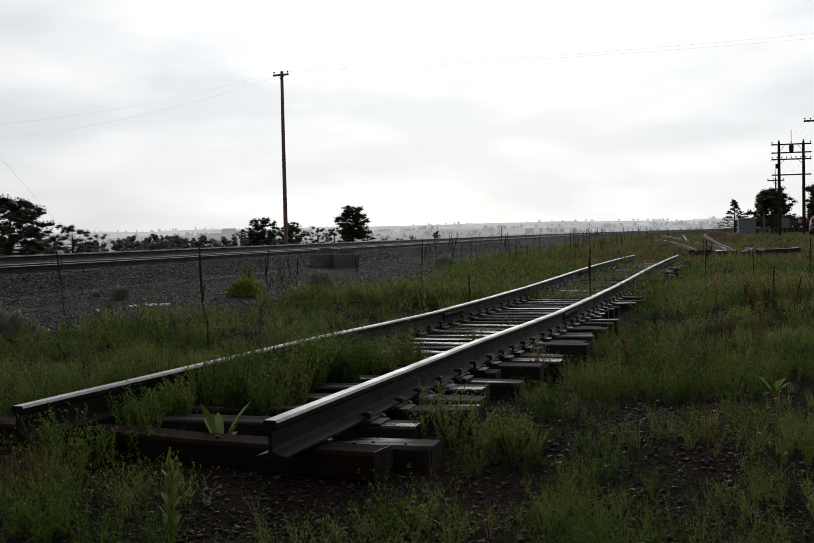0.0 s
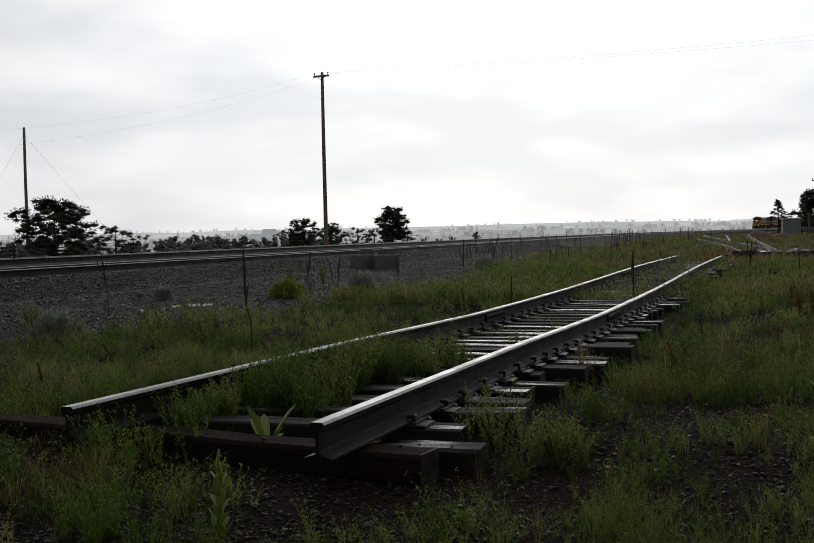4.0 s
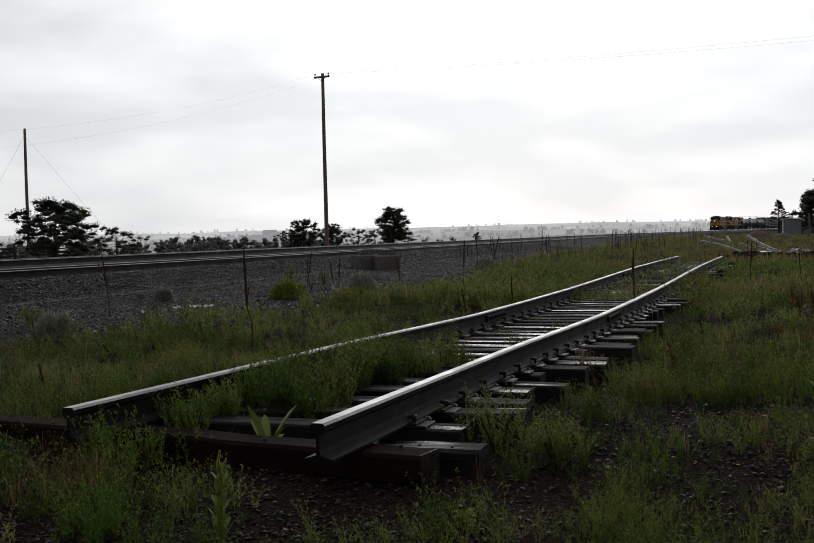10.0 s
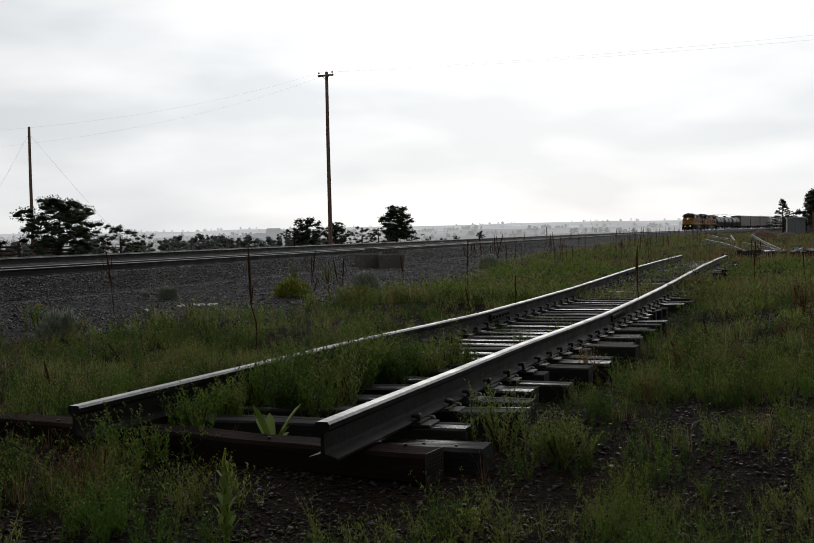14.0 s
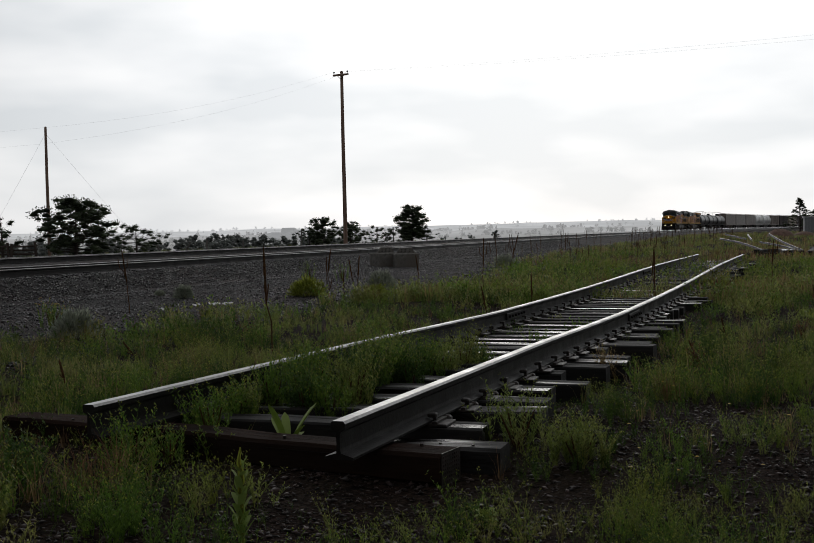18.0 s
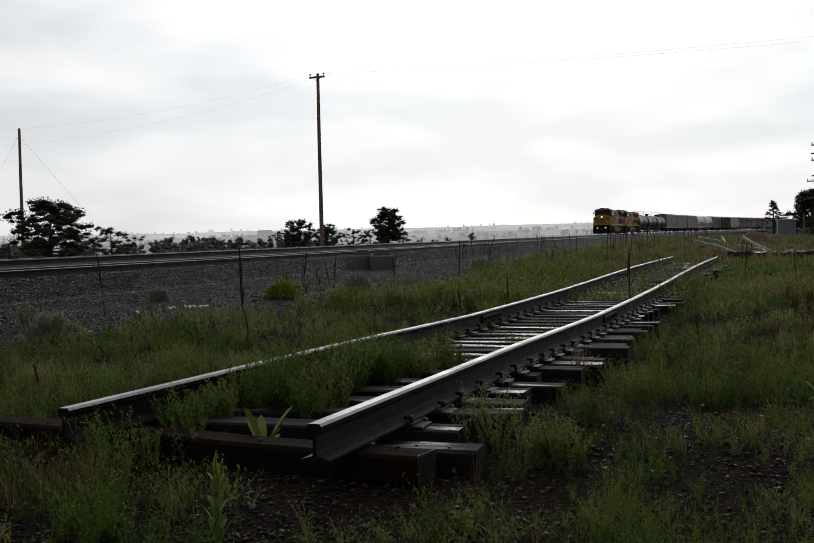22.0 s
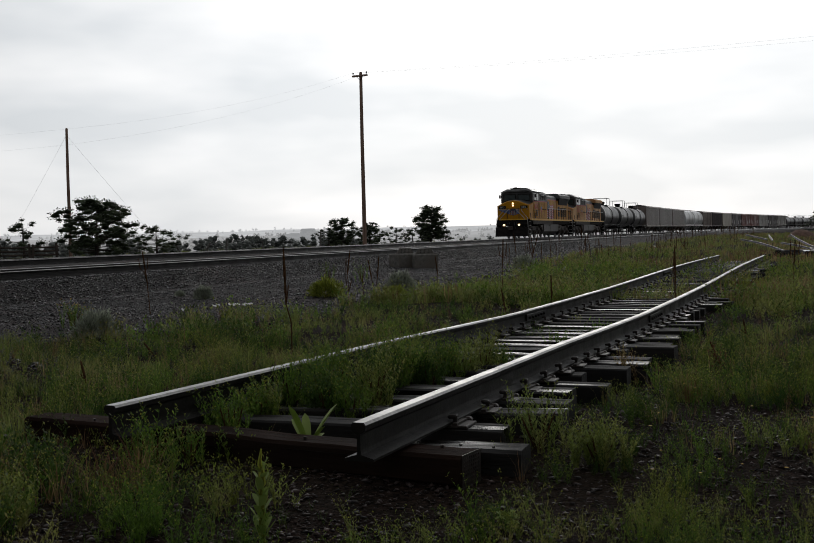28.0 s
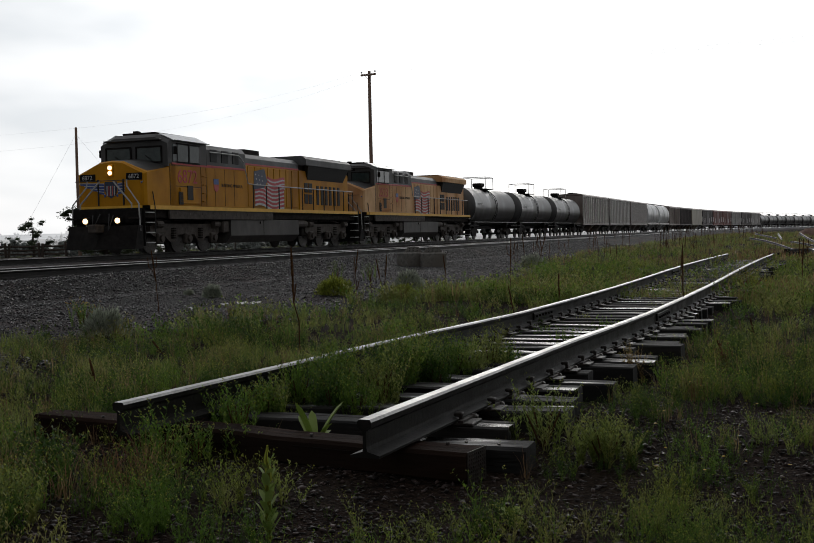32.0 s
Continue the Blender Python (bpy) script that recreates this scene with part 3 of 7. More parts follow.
wire((POLE2[0], POLE2[1], P2T - 0.35), (-17.0, 58.5, 0.2), 0.06, "taut guy wire from the pole to the ground", 0.004, "guy_wire")
wire((POLE2[0], POLE2[1], P2T - 0.3), (-25.8, 55.5, 0.0), 0.05, "taut guy wire from the pole to the ground", 0.004, "guy_wire")

BIG = (33.58, 85.65)
pole_thing("power_pole", *BIG, 0.25, 11.1, "thick dark wooden power pole with two crossarms", ((10.8, 1.32, 5), (9.15, 2.22, 11)), 0.21, turn=-14, top_pin=1.05)


def h_frame():
    root = new("h_frame_pole")
    tagged(root, "dark wooden twin-pole frame with crossarms and a transformer", "utility pole")
    root.matrix_basis = pose(34.95, 99.0, 0.28, 0, 0, -16)
    for x in (-1.05, 1.05):
        part("pole", Geo().tube([(x, 0, -0.5), (x, 0, 4), (x, 0, 8.4), (x, 0, 8.7)], [0.16, 0.14, 0.115, 0.05], 12), M_pole_dark, root, smooth=True)
    for z, half in ((8.3, 1.72), (7.55, 1.72), (6.95, 1.72), (5.55, 1.7)):
        arm = part("crossarm", Geo().box((0, -0.15, z), (2 * half, 0.1, 0.12), 0.012), M_pole_dark, root)
        for i in range(9 if z == 6.95 else 3 if z == 8.3 else 0):
            q = -half + 0.08 + (2 * half - 0.16) * i / (8 if z == 6.95 else 2)
            part("insulator", insulator(Geo(), q, -0.15, z + 0.05), M_glass_ins, arm, smooth=True)
    g = Geo().tube([(0, -0.3, 7.6), (0, -0.3, 7.65), (0, -0.3, 8.2), (0, -0.3, 8.25)], [0.12, 0.2, 0.2, 0.1], 12)
    part("transformer", g, M_iron, root, "dark transformer can", smooth=True)
    part("lightning_rod", Geo().tube([(0, -0.15, 8.3), (0, -0.15, 9.6)], 0.03, 6), M_pole, root)
    part("fuse_box", Geo().box((-1.25, -0.15, 6.35), (0.24, 0.26, 0.42), 0.02), M_iron, root)
    for sx in (-1, 1):
        part("brace", Geo().tube([(sx * 1.05, -0.1, 7.6), (sx * 0.55, -0.12, 8.25)], 0.02, 5), M_iron, root)
        part("brace", Geo().tube([(sx * 1.05, -0.1, 6.4), (sx * 0.6, -0.12, 6.9)], 0.02, 5), M_iron, root)


h_frame()
pole_thing("small_power_pole", 43.3, 127.9, 0.25, 6.6, "slim dark power pole beside pine trees", ((6.3, 0.95, 4),), 0.13, turn=-14, top_pin=0.8)
pole_thing("small_power_pole", 46.5, 142.0, 0.25, 4.4, "slim dark power pole beside pine trees", ((3.9, 0.95, 4), (3.3, 0.95, 4)), 0.13, turn=-14)
for k in range(5):
    q = -1.2 + k * 0.6
    wire((BIG[0] + q * 0.97, BIG[1] - q * 0.24, 10.3 + (k % 2) * 1.6), (35 + q, 99, 7.3 + (k % 2) * 1.2), 0.25, "thin power line between dark poles", 0.004)
    wire((BIG[0] + q * 0.97, BIG[1] - q * 0.24, 10.3 + (k % 2) * 1.6), (48 + q * 2, 44, 13.5 + (k % 2) * 1.2), 0.4, "thin power line between dark poles", 0.004)
for k in range(3):
    wire((35 - 1 + k, 99, 7.1), (43.3 - 0.8 + k * 0.8, 127.9, 6.7), 0.2, "thin power line between dark poles", 0.004)

# ---- plants, stones, trees ----
rng = np.random.default_rng(7)


def bare(x, y):
    return noise.noise(Vector((x * 0.55, y * 0.55, 3.1))) + 0.5 * noise.noise(Vector((x * 1.7, y * 1.7, 8.0)))


def gz(x, y):
    return float(ground_z(x, y))


def grass_tuft(r, n=16, h=0.4, w=0.006, spread=0.05, lean=0.5):
    """Bent blades, three triangles each."""
    V, T = [], []
    for _ in range(n):
        a, q = r.uniform(0, 6.283), r.uniform(0, spread)
        b = np.array([math.cos(a) * q, math.sin(a) * q, -0.02])
        d = np.array([math.cos(a + r.uniform(-0.8, 0.8)), math.sin(a + r.uniform(-0.8, 0.8)), 0])
        s = np.array([-d[1], d[0], 0]) * w * r.uniform(0.6, 1.3)
        hh, ln = h * r.uniform(0.5, 1.1), lean * r.uniform(0.1, 1.0) * h
        m = b + d * ln * 0.35 + np.array([0, 0, hh * 0.62])
        t = b + d * ln + np.array([0, 0, hh])
        o = len(V)
        V += [b - s, b + s, m - s * 0.8, m + s * 0.8, t]
        T += [(o, o + 1, o + 3), (o, o + 3, o + 2), (o + 2, o + 3, o + 4)]
    return np.array(V), np.array(T)


def leafy_weed(r, stems=6, h=0.36, leaves=15, leaf=0.04, lw=0.0045, spread=0.55, heads=0):
    """Upright branching stems set with narrow leaves; heads: small flower tips, returned apart."""
    V, T, FV, FT = [], [], [], []
    for _ in range(stems):
        a = r.uniform(0, 6.283)
        d = np.array([math.cos(a), math.sin(a), 0])
        hh, ln = h * r.uniform(0.6, 1.1), spread * h * r.uniform(0.1, 1.0)
        side = np.array([-d[1], d[0], 0])
        cur = lambda q: d * (0.012 + ln * q * q) + np.array([0, 0, hh * q - 0.015])
        for i in range(3):
            p, q = cur(i / 3), cur((i + 1) / 3)
            o = len(V)
            w = 0.0022 * (1.2 - i * 0.3)
            V += [p - side * w, p + side * w, q]
            T += [(o, o + 1, o + 2)]
            o = len(V)
            V += [p - d * w, p + d * w, q]
            T += [(o, o + 1, o + 2)]
        for k in range(leaves):
            q = 0.12 + 0.9 * (k + r.uniform(0, 1)) / leaves
            p = cur(min(q, 1.0))
            b = k * 2.4 + r.uniform(-0.5, 0.5)
            e = np.array([math.cos(b), math.sin(b), r.uniform(0.6, 2.2)])
            e /= np.linalg.norm(e)
            f = np.cross(e, [0, 0, 1.0])
            f /= np.linalg.norm(f)
            L = leaf * r.uniform(0.6, 1.25) * (1.1 - 0.45 * q)
            o = len(V)
            V += [p, p + e * L * 0.5 + f * lw, p + e * L - np.array([0, 0, L * 0.15]), p + e * L * 0.5 - f * lw]
            T += [(o, o + 1, o + 2), (o, o + 2, o + 3)]
        for k in range(heads):
            p = cur(1.0) + r.uniform(-0.012, 0.012, 3)
            o = len(FV)
            z = 0.0048 * r.uniform(0.7, 1.3)
            FV += [p + [z, 0, 0], p + [-z * 0.5, z * 0.87, 0], p + [-z * 0.5, -z * 0.87, 0], p + [0, 0, z * 1.2]]
            FT += [(o, o + 1, o + 3), (o + 1, o + 2, o + 3), (o + 2, o, o + 3), (o, o + 2, o + 1)]
    return np.array(V), np.array(T), np.array(FV).reshape(-1, 3), np.array(FT, int).reshape(-1, 3)


def merge(placed):
    """Joins (verts, tris, x, y, z, turn, scale, height) copies into two arrays."""
    VV, TT, o = [], [], 0
    for V, T, x, y, z, a, s, sz in placed:
        if len(V) == 0:
            continue
        c, q = math.cos(a) * s, math.sin(a) * s
        W = np.empty_like(V)
        W[:, 0] = V[:, 0] * c - V[:, 1] * q + x
        W[:, 1] = V[:, 0] * q + V[:, 1] * c + y
        W[:, 2] = V[:, 2] * sz + z
        VV.append(W)
        TT.append(T + o)
        o += len(V)
    return np.concatenate(VV), np.concatenate(TT)


def stuff(name, placed, mat, label, category):
    V, T = merge(placed)
    return tagged(new(name, raw(name, V, T, mat)), label, category, kind="stuff")


def panel_coords(x, y):
    p = Vector((x, y)) - PANEL
    return p.dot(PU), p.dot(PR)


def vegetation():
    r = np.random.default_rng(11)
    tufts = [grass_tuft(r, 18, 0.22, 0.003) for _ in range(8)]
    dry = [grass_tuft(r, 12, 0.28, 0.0022, 0.05, 0.8) for _ in range(6)]
    weeds = [leafy_weed(r, 6, 0.26, 12, 0.042, 0.0044, 0.72, heads=2) for _ in range(10)]
    fine = [leafy_weed(r, 7, 0.25, 12, 0.034, 0.0034, 0.8, heads=2) for _ in range(6)]
    thin = [leafy_weed(r, 4, 0.27, 6, 0.075, 0.0085, 0.6, heads=0) for _ in range(8)]
    far_t = [grass_tuft(r, 18, 0.26, 0.009, 0.3, 0.6) for _ in range(6)]
    far_d = [grass_tuft(r, 14, 0.32, 0.007, 0.3, 0.5) for _ in range(6)]
    G, D, Wd, F, B, Y, WD, WL = [], [], [], [], [], [], [], []

    def keep_at(x, y, dep):
        s, o = panel_coords(x, y)
        sl, d = plan(x, y)
        nb = bare(x, y)
        keep = 0.32 if nb < -0.2 else 0.72 if nb < 0.0 else 0.97
        if x > 2.6 and abs(y - 11.6) < 0.8:
            keep *= 0.3
        if d > verge(sl):
            keep = 0.004 if d < verge(sl) + 0.4 else 0
        if x > 0.4 and dep < 7:
            keep *= 0.6
        if o < -0.9 and dep < 12:
            keep = max(keep, 0.55) if d < verge(sl) else keep
        if -0.1 < s < 33 and abs(o) < 1.5:
            on = 0.03 if s < 3.6 else 0.42 if s < 10 and o < 0.6 else 0.12
            if s > 12:
                on = 0.2
            if 0.75 < o < 1.5:
                on = 0.03 if o < 1.34 else 0.55
            keep = min(keep, on)
        elif 2 < s < 30 and 1.5 <= o < 2.0:
            keep = max(keep, 0.6)
        if (x + 0.93) ** 2 + (y - 4.3) ** 2 < 0.05:
            keep = 0
        if -1.8 < s < 0.5 and -0.35 < o < 2.1:
            keep *= 0.2
        if -2.2 < x < 0.2 and dep < 5.0:
            keep *= 0.9
        return keep, s, o

    n = 0
    while n < 3500:
        n += 1
        dep = 3.7 + 20.5 * r.random() ** 1.2
        cx, cy = dep * math.tan(radians(r.uniform(-29, 25))), dep
        keep, s, o = keep_at(cx, cy, dep)
        if r.random() > keep:
            continue
        k = noise.noise(Vector((cx * 0.45, cy * 0.45, 40))) + r.normal(0, 0.2)
        tone = noise.noise(Vector((cx * 0.8, cy * 0.8, 70))) + r.normal(0, 0.22)
        near_track = -0.1 < s < 33 and abs(o) < 1.5
        tall = (0.6 if near_track else 0.95) + 0.45 * noise.noise(Vector((cx * 0.35, cy * 0.35, 20)))
        if cx > 0.2 and dep < 7.5:
            tall *= 0.66
        rad = r.uniform(0.1, 0.24) * (1 + 0.03 * dep)
        for _ in range(int(r.integers(3, 9) if dep < 12.5 else r.integers(3, 7))):
            a = r.uniform(0, 6.283)
            q = rad * math.sqrt(r.random())
            x, y = cx + q * math.cos(a), cy + q * math.sin(a)
            if not near_track:
                s1, o1 = panel_coords(x, y)
                if -0.1 < s1 < 33 and abs(o1) < 1.35:
                    continue
            z, a = gz(x, y), r.uniform(0, 6.283)
            sc = tall * r.uniform(0.6, 1.15) * (1.15 - 0.35 * q / rad)
            if k > 0.3 and dep > 5.5:
                t = tufts[r.integers(8)]
                G.append((*t, x, y, z, a, sc, sc * r.uniform(0.8, 1.2)))
            elif (k > 0.2 and dep > 5.0 and r.random() < 0.55) or (dep > 5.5 and r.random() < (0.17 if o < -0.9 and noise.noise(Vector((cx * 0.6, cy * 0.6, 90))) > -0.05 else 0.09)):
                t = dry[r.integers(6)]
                D.append((*t, x, y, z, a, sc, sc))
            elif dep > 12.5:
                t = thin[r.integers(8)]
                (WL if tone > 0.14 else WD if tone < -0.14 else Wd).append((t[0], t[1], x, y, z, a, sc * 1.25, sc * 1.1))
                B.append((t[2], t[3], x, y, z, a, sc * 1.25, sc * 1.1))
            else:
                t = fine[r.integers(6)] if k > 0.05 else weeds[r.integers(10)]
                (WL if tone > 0.24 else WD if tone < -0.04 else F if k > 0.05 else Wd).append((t[0], t[1], x, y, z, a, sc, sc))
                B.append((t[2], t[3], x, y, z, a, sc, sc))
    # low seedlings and single dry blades in the open soil
    for _ in range(900):
        dep = 3.7 + 9 * r.random() ** 1.4
        x, y = dep * math.tan(radians(r.uniform(-27, 24))), dep
        s, o = panel_coords(x, y)
        if -0.1 < s < 33 and abs(o) < 1.4:
            continue
        t, sc, a = fine[r.integers(6)], r.uniform(0.2, 0.42), r.uniform(0, 6.28)
        WD.append((t[0][:len(t[0]) // 3 // 4 * 4], t[1][t[1].max(1) < len(t[0]) // 3 // 4 * 4], x, y, gz(x, y), a, sc * 1.3, sc))
    n = 0
    while n < 16000:
        n += 1
        dep = 19 + 130 * r.random() ** 1.9
        az = radians(r.uniform(-27, 27))
        x, y = dep * math.sin(az), dep * math.cos(az)
        s, d = plan(x, y)
        if d > verge(s) and r.random() > (0.001 if d < 28 else 0.25):
            continue
        if d > 45 or 15.5 < d < 28.0:
            continue
        if bare(x, y) < -0.15 and r.random() < 0.5:
            continue
        q, o = panel_coords(x, y)
        if 0 < q < 33.5 and abs(o) < 1.35 and r.random() > (0.3 if q < 13 else 0.75):
            continue
        z, a = gz(x, y), r.uniform(0, 6.283)
        sc = r.uniform(0.7, 1.25) * (0.95 + dep / 400) * (0.8 if d > 15 else 1.0)
        kind = noise.noise(Vector((x * 0.12, y * 0.12, 60))) + r.normal(0, 0.25) + (0.1 if dep > 40 else -0.05)
        if kind > 0.3 and d < 10:
            D.append((*far_d[r.integers(6)], x, y, z, a, sc, sc))
        elif kind > 0.02 or dep > 55:
            G.append((*far_t[r.integers(6)], x, y, z, a, sc, sc * 0.9))
        else:
            t = thin[r.integers(8)]
            (WL if kind > -0.2 else Wd).append((t[0], t[1], x, y, z, a, sc * 1.7, sc * 1.35))
            B.append((t[2], t[3], x, y, z, a, sc * 1.7, sc * 1.35))
    stuff("weeds", Wd, M_weed, "dense green weeds with narrow leaves", "weeds")
    stuff("dark_weeds", WD, M_weed_dark, "dark green leafy weeds", "weeds")
    stuff("pale_weeds", WL, M_weed_light, "pale yellow-green leafy weeds", "weeds")
    stuff("fine_weeds", F, M_weed, "low feathery green weeds", "weeds")
    stuff("grass", G, M_grass, "patchy green and yellowing grass", "grass")
    stuff("dry_grass", D, M_dry, "thin straw-coloured and reddish dry grass", "dry grass")
    stuff("weed_buds", B, M_bud, "tiny yellow-green flower buds on the weeds", "flowers")
    disc = []
    for _ in range(26):
        dep = r.uniform(4.4, 8)
        x = dep * math.tan(radians(r.uniform(8, 21)))
        pts, tri = [[0, 0, 0.004]], []
        for k in range(9):
            a = 6.283 * k / 9
            pts.append([0.011 * math.cos(a), 0.011 * math.sin(a), 0.001 * (k % 2)])
            tri.append((0, 1 + k, 1 + (k + 1) % 9))
        disc.append((np.array(pts), np.array(tri), x, dep, gz(x, dep) + r.uniform(0.12, 0.22), 0, r.uniform(0.6, 1.1), 1))
    stuff("yellow_flowers", disc, M_yellow, "scattered small orange-yellow flowers", "flowers")


vegetation()


def stones():
    """Loose ballast on the shoulder, shards and pebbles in the bare soil."""
    r = np.random.default_rng(5)
    base = np.array([[1, 0, 0], [0, 0.8, 0.1], [-1, 0, 0], [0, -0.8, -0.1], [0.2, 0, 0.6]], float)
    tri = np.array([(0, 1, 4), (1, 2, 4), (2, 3, 4), (3, 0, 4), (2, 1, 0), (3, 2, 0)])
    kinds = []
    for _ in range(40):
        k = base * r.uniform(0.5, 1.4, base.shape) + r.uniform(-0.25, 0.25, base.shape)
        t1, t2 = r.normal(0, 0.4, 2)
        R = np.array([[1, 0, 0], [0, math.cos(t1), -math.sin(t1)], [0, math.sin(t1), math.cos(t1)]]) @ np.array([[math.cos(t2), 0, math.sin(t2)], [0, 1, 0], [-math.sin(t2), 0, math.cos(t2)]])
        kinds.append(k @ R.T)
    A, P = [], []
    for _ in range(58000):
        s = 8 + 75 * r.random() ** 1.6
        d = r.choice([r.uniform(12.9, 15.7), r.uniform(15.5, 18.8), r.uniform(6.8, 13.2)], p=[0.5, 0.08, 0.42])
        x, y = spot(s, d)
        q = (r.uniform(0.018, 0.042) if d > 12.9 else 0.01 + 0.032 * r.random() ** 2.5) * (1 + s / 160)
        A.append((kinds[r.integers(40)], tri, float(x), float(y), gz(x, y) + q * 0.22, r.uniform(0, 6.28), q, q * 0.85))
    for _ in range(46000):
        s = 8 + 38 * r.random() ** 1.3
        d = r.uniform(12.4, 15.7) if r.random() < 0.4 else r.uniform(6.6, 12.8)
        x, y = spot(s, d)
        q = r.uniform(0.01, 0.024) * (1 + s / 90)
        A.append((kinds[r.integers(40)], tri, float(x), float(y), gz(x, y) + q * 0.22, r.uniform(0, 6.28), q, q * 0.9))
    for _ in range(40000):
        dep = 3.7 + 9 * r.random() ** 1.5
        x = dep * math.tan(radians(r.uniform(-27, 24)))
        if bare(x, dep) > 0.1 and r.random() < 0.4:
            continue
        q = 0.005 + 0.02 * r.random() ** 3
        P.append((kinds[r.integers(40)], tri, x, dep, gz(x, dep) + q * 0.2, r.uniform(0, 6.28), q, q * 0.8))
    # gravel in the hollow beside the loose panel
    for _ in range(9000):
        q, o = r.uniform(1, 31), r.choice([-1, 1]) * r.uniform(0.9, 2.8)
        x, y, _z = panel_at(q, o, 0)
        e = (0.008 + 0.02 * r.random() ** 2.5) * (1 + q / 25)
        P.append((kinds[r.integers(40)], tri, x, y, gz(x, y) + e * 0.2, r.uniform(0, 6.28), e, e * 0.8))
    stuff("ballast_stones", A, M_stone, "loose dark grey ballast stones", "ballast")
    stuff("pebbles", P, M_pebble, "small brown and grey pebbles on wet soil", "pebbles")


stones()

# ---- mulleins, bushes ----


def dead_mullein(x, y, h, lean, turn, label="dead dark brown mullein stalk with a rough seed head"):
    root = new("dead_mullein")
    tagged(root, label, "dead plant", "dead mullein stalks")
    r = random.Random(int(x * 1000) + int(y * 77))
    z = gz(x, y)
    root.matrix_basis = pose(x, y, z, 0, lean, turn) if abs(lean) < 3 else pose(x, y, z, 0, lean, 0)
    b = [(r.uniform(-0.008, 0.008) * k, r.uniform(-0.008, 0.008) * k, h * k / 6) for k in range(7)]
    b[0] = (0, 0, -0.05)
    thick = 0.005 + 0.0022 * h
    part("stem", Geo().tube(b[:5], [thick * 1.1, thick, thick * 0.9, thick * 0.85, thick * 0.8], 6), M_stalk, root)
    g, n = Geo(), 14
    rows = []
    for k in range(n + 1):
        q = k / n
        p = Vector(b[3]).lerp(Vector(b[6]), q)
        rows.append((p, thick * (1.05 + 0.6 * math.sin(q * 3.0)) * r.uniform(0.8, 1.25) * (0.35 if k == n else 1)))
    g.tube([p for p, _ in rows], [q for _, q in rows], 7)
    part("seed_head", g, M_stalk, root)
    if r.random() < 0.3 and h > 0.8:
        g = Geo()
        for sgn in (-1, 1):
            p = Vector(b[4])
            g.tube([p, p + Vector((sgn * 0.06, 0.02, 0.06)), p + Vector((sgn * 0.075, 0.02, 0.22 * h))], [thick * 0.7, thick * 1.1, thick * 0.5], 6)
        part("side_head", g, M_stalk, root)
    return root


STALKS = [(-5.34, 16.93, 1.02, -4), (-1.97, 10.83, 1.16, -3), (-2.56, 19.91, 0.94, 2), (-3.16, 24.38, 0.71, -1), (-2.79, 21.11, 0.37, 32), (-2.19, 19.21, 0.5, 0),
          (-2.15, 20.58, 0.74, -5), (-2.17, 21.44, 0.83, 0), (-0.99, 21.78, 0.8, 0), (0.3, 20.3, 1.09, -2), (0.23, 13.52, 0.6, -4), (0.89, 32.51, 1.22, -2)]
STALKS2 = [(1.1, 29.67, 1.21, 13), (0.92, 15.86, 0.69, -2), (4.2, 48.46, 1.45, 0), (0.9, 42.53, 0.79, 1), (0.78, 42.62, 0.83, 0), (2.64, 15.65, 1.02, 0), (2.64, 11.5, 0.34, -2),
           (-3.02, 7.92, 0.3, -1), (2.11, 10.23, 0.3, -14), (8.6, 31.66, 0.87, 1), (8.8, 31.54, 0.86, 1), (7.78, 20.9, 0.95, -3)]
STALKS3 = [(7.55, 20.04, 0.85, 1), (10.64, 27.7, 0.8, -1), (7.05, 17.8, 1.0, 1), (5.7, 14.0, 0.95, 5), (5.72, 13.8, 0.88, 2), (6.33, 15.5, 0.65, -1), (5.2, 14.6, 0.5, 11), (5.09, 15.1, 0.6, 2), (3.29, 19.6, 1.05, 1), (6.3, 19.7, 0.75, 0), (5.82, 21.25, 1.0, 0), (-3.1, 10.2, 0.32, -38)]
for row in STALKS + STALKS2 + STALKS3:
    dead_mullein(*row, 0)
rs = random.Random(21)
for _ in range(125):
    s = rs.uniform(36, 100)
    d = rs.uniform(4.5, 11.5) - 0.02 * s
    x, y = spot(s, d)
    dead_mullein(float(x), float(y), rs.uniform(0.5, 1.25), rs.uniform(-5, 5), rs.uniform(0, 360), "dead brown mullein stalk among tall grass")


def leaf_blade(g, base, out, up, L, w, droop=0.25):
    """A broad folded leaf with thickness of two layers."""
    base, out = Vector(base), Vector(out).normalized()
    side = out.cross(Vector((0, 0, 1))).normalized()
    loops = []
    for i in range(6):
        q = i / 5
        c = base + out * L * q + Vector((0, 0, up * L * q - droop * L * q * q))
        ww = w * (0.35 + 1.3 * q) * (1 - q) ** 0.6 * 1.5 + 0.002
        loops.append([c - side * ww + Vector((0, 0, ww * 0.35)), c, c + side * ww + Vector((0, 0, ww * 0.35)), c - Vector((0, 0, 0.003))])
    g.loft(loops)


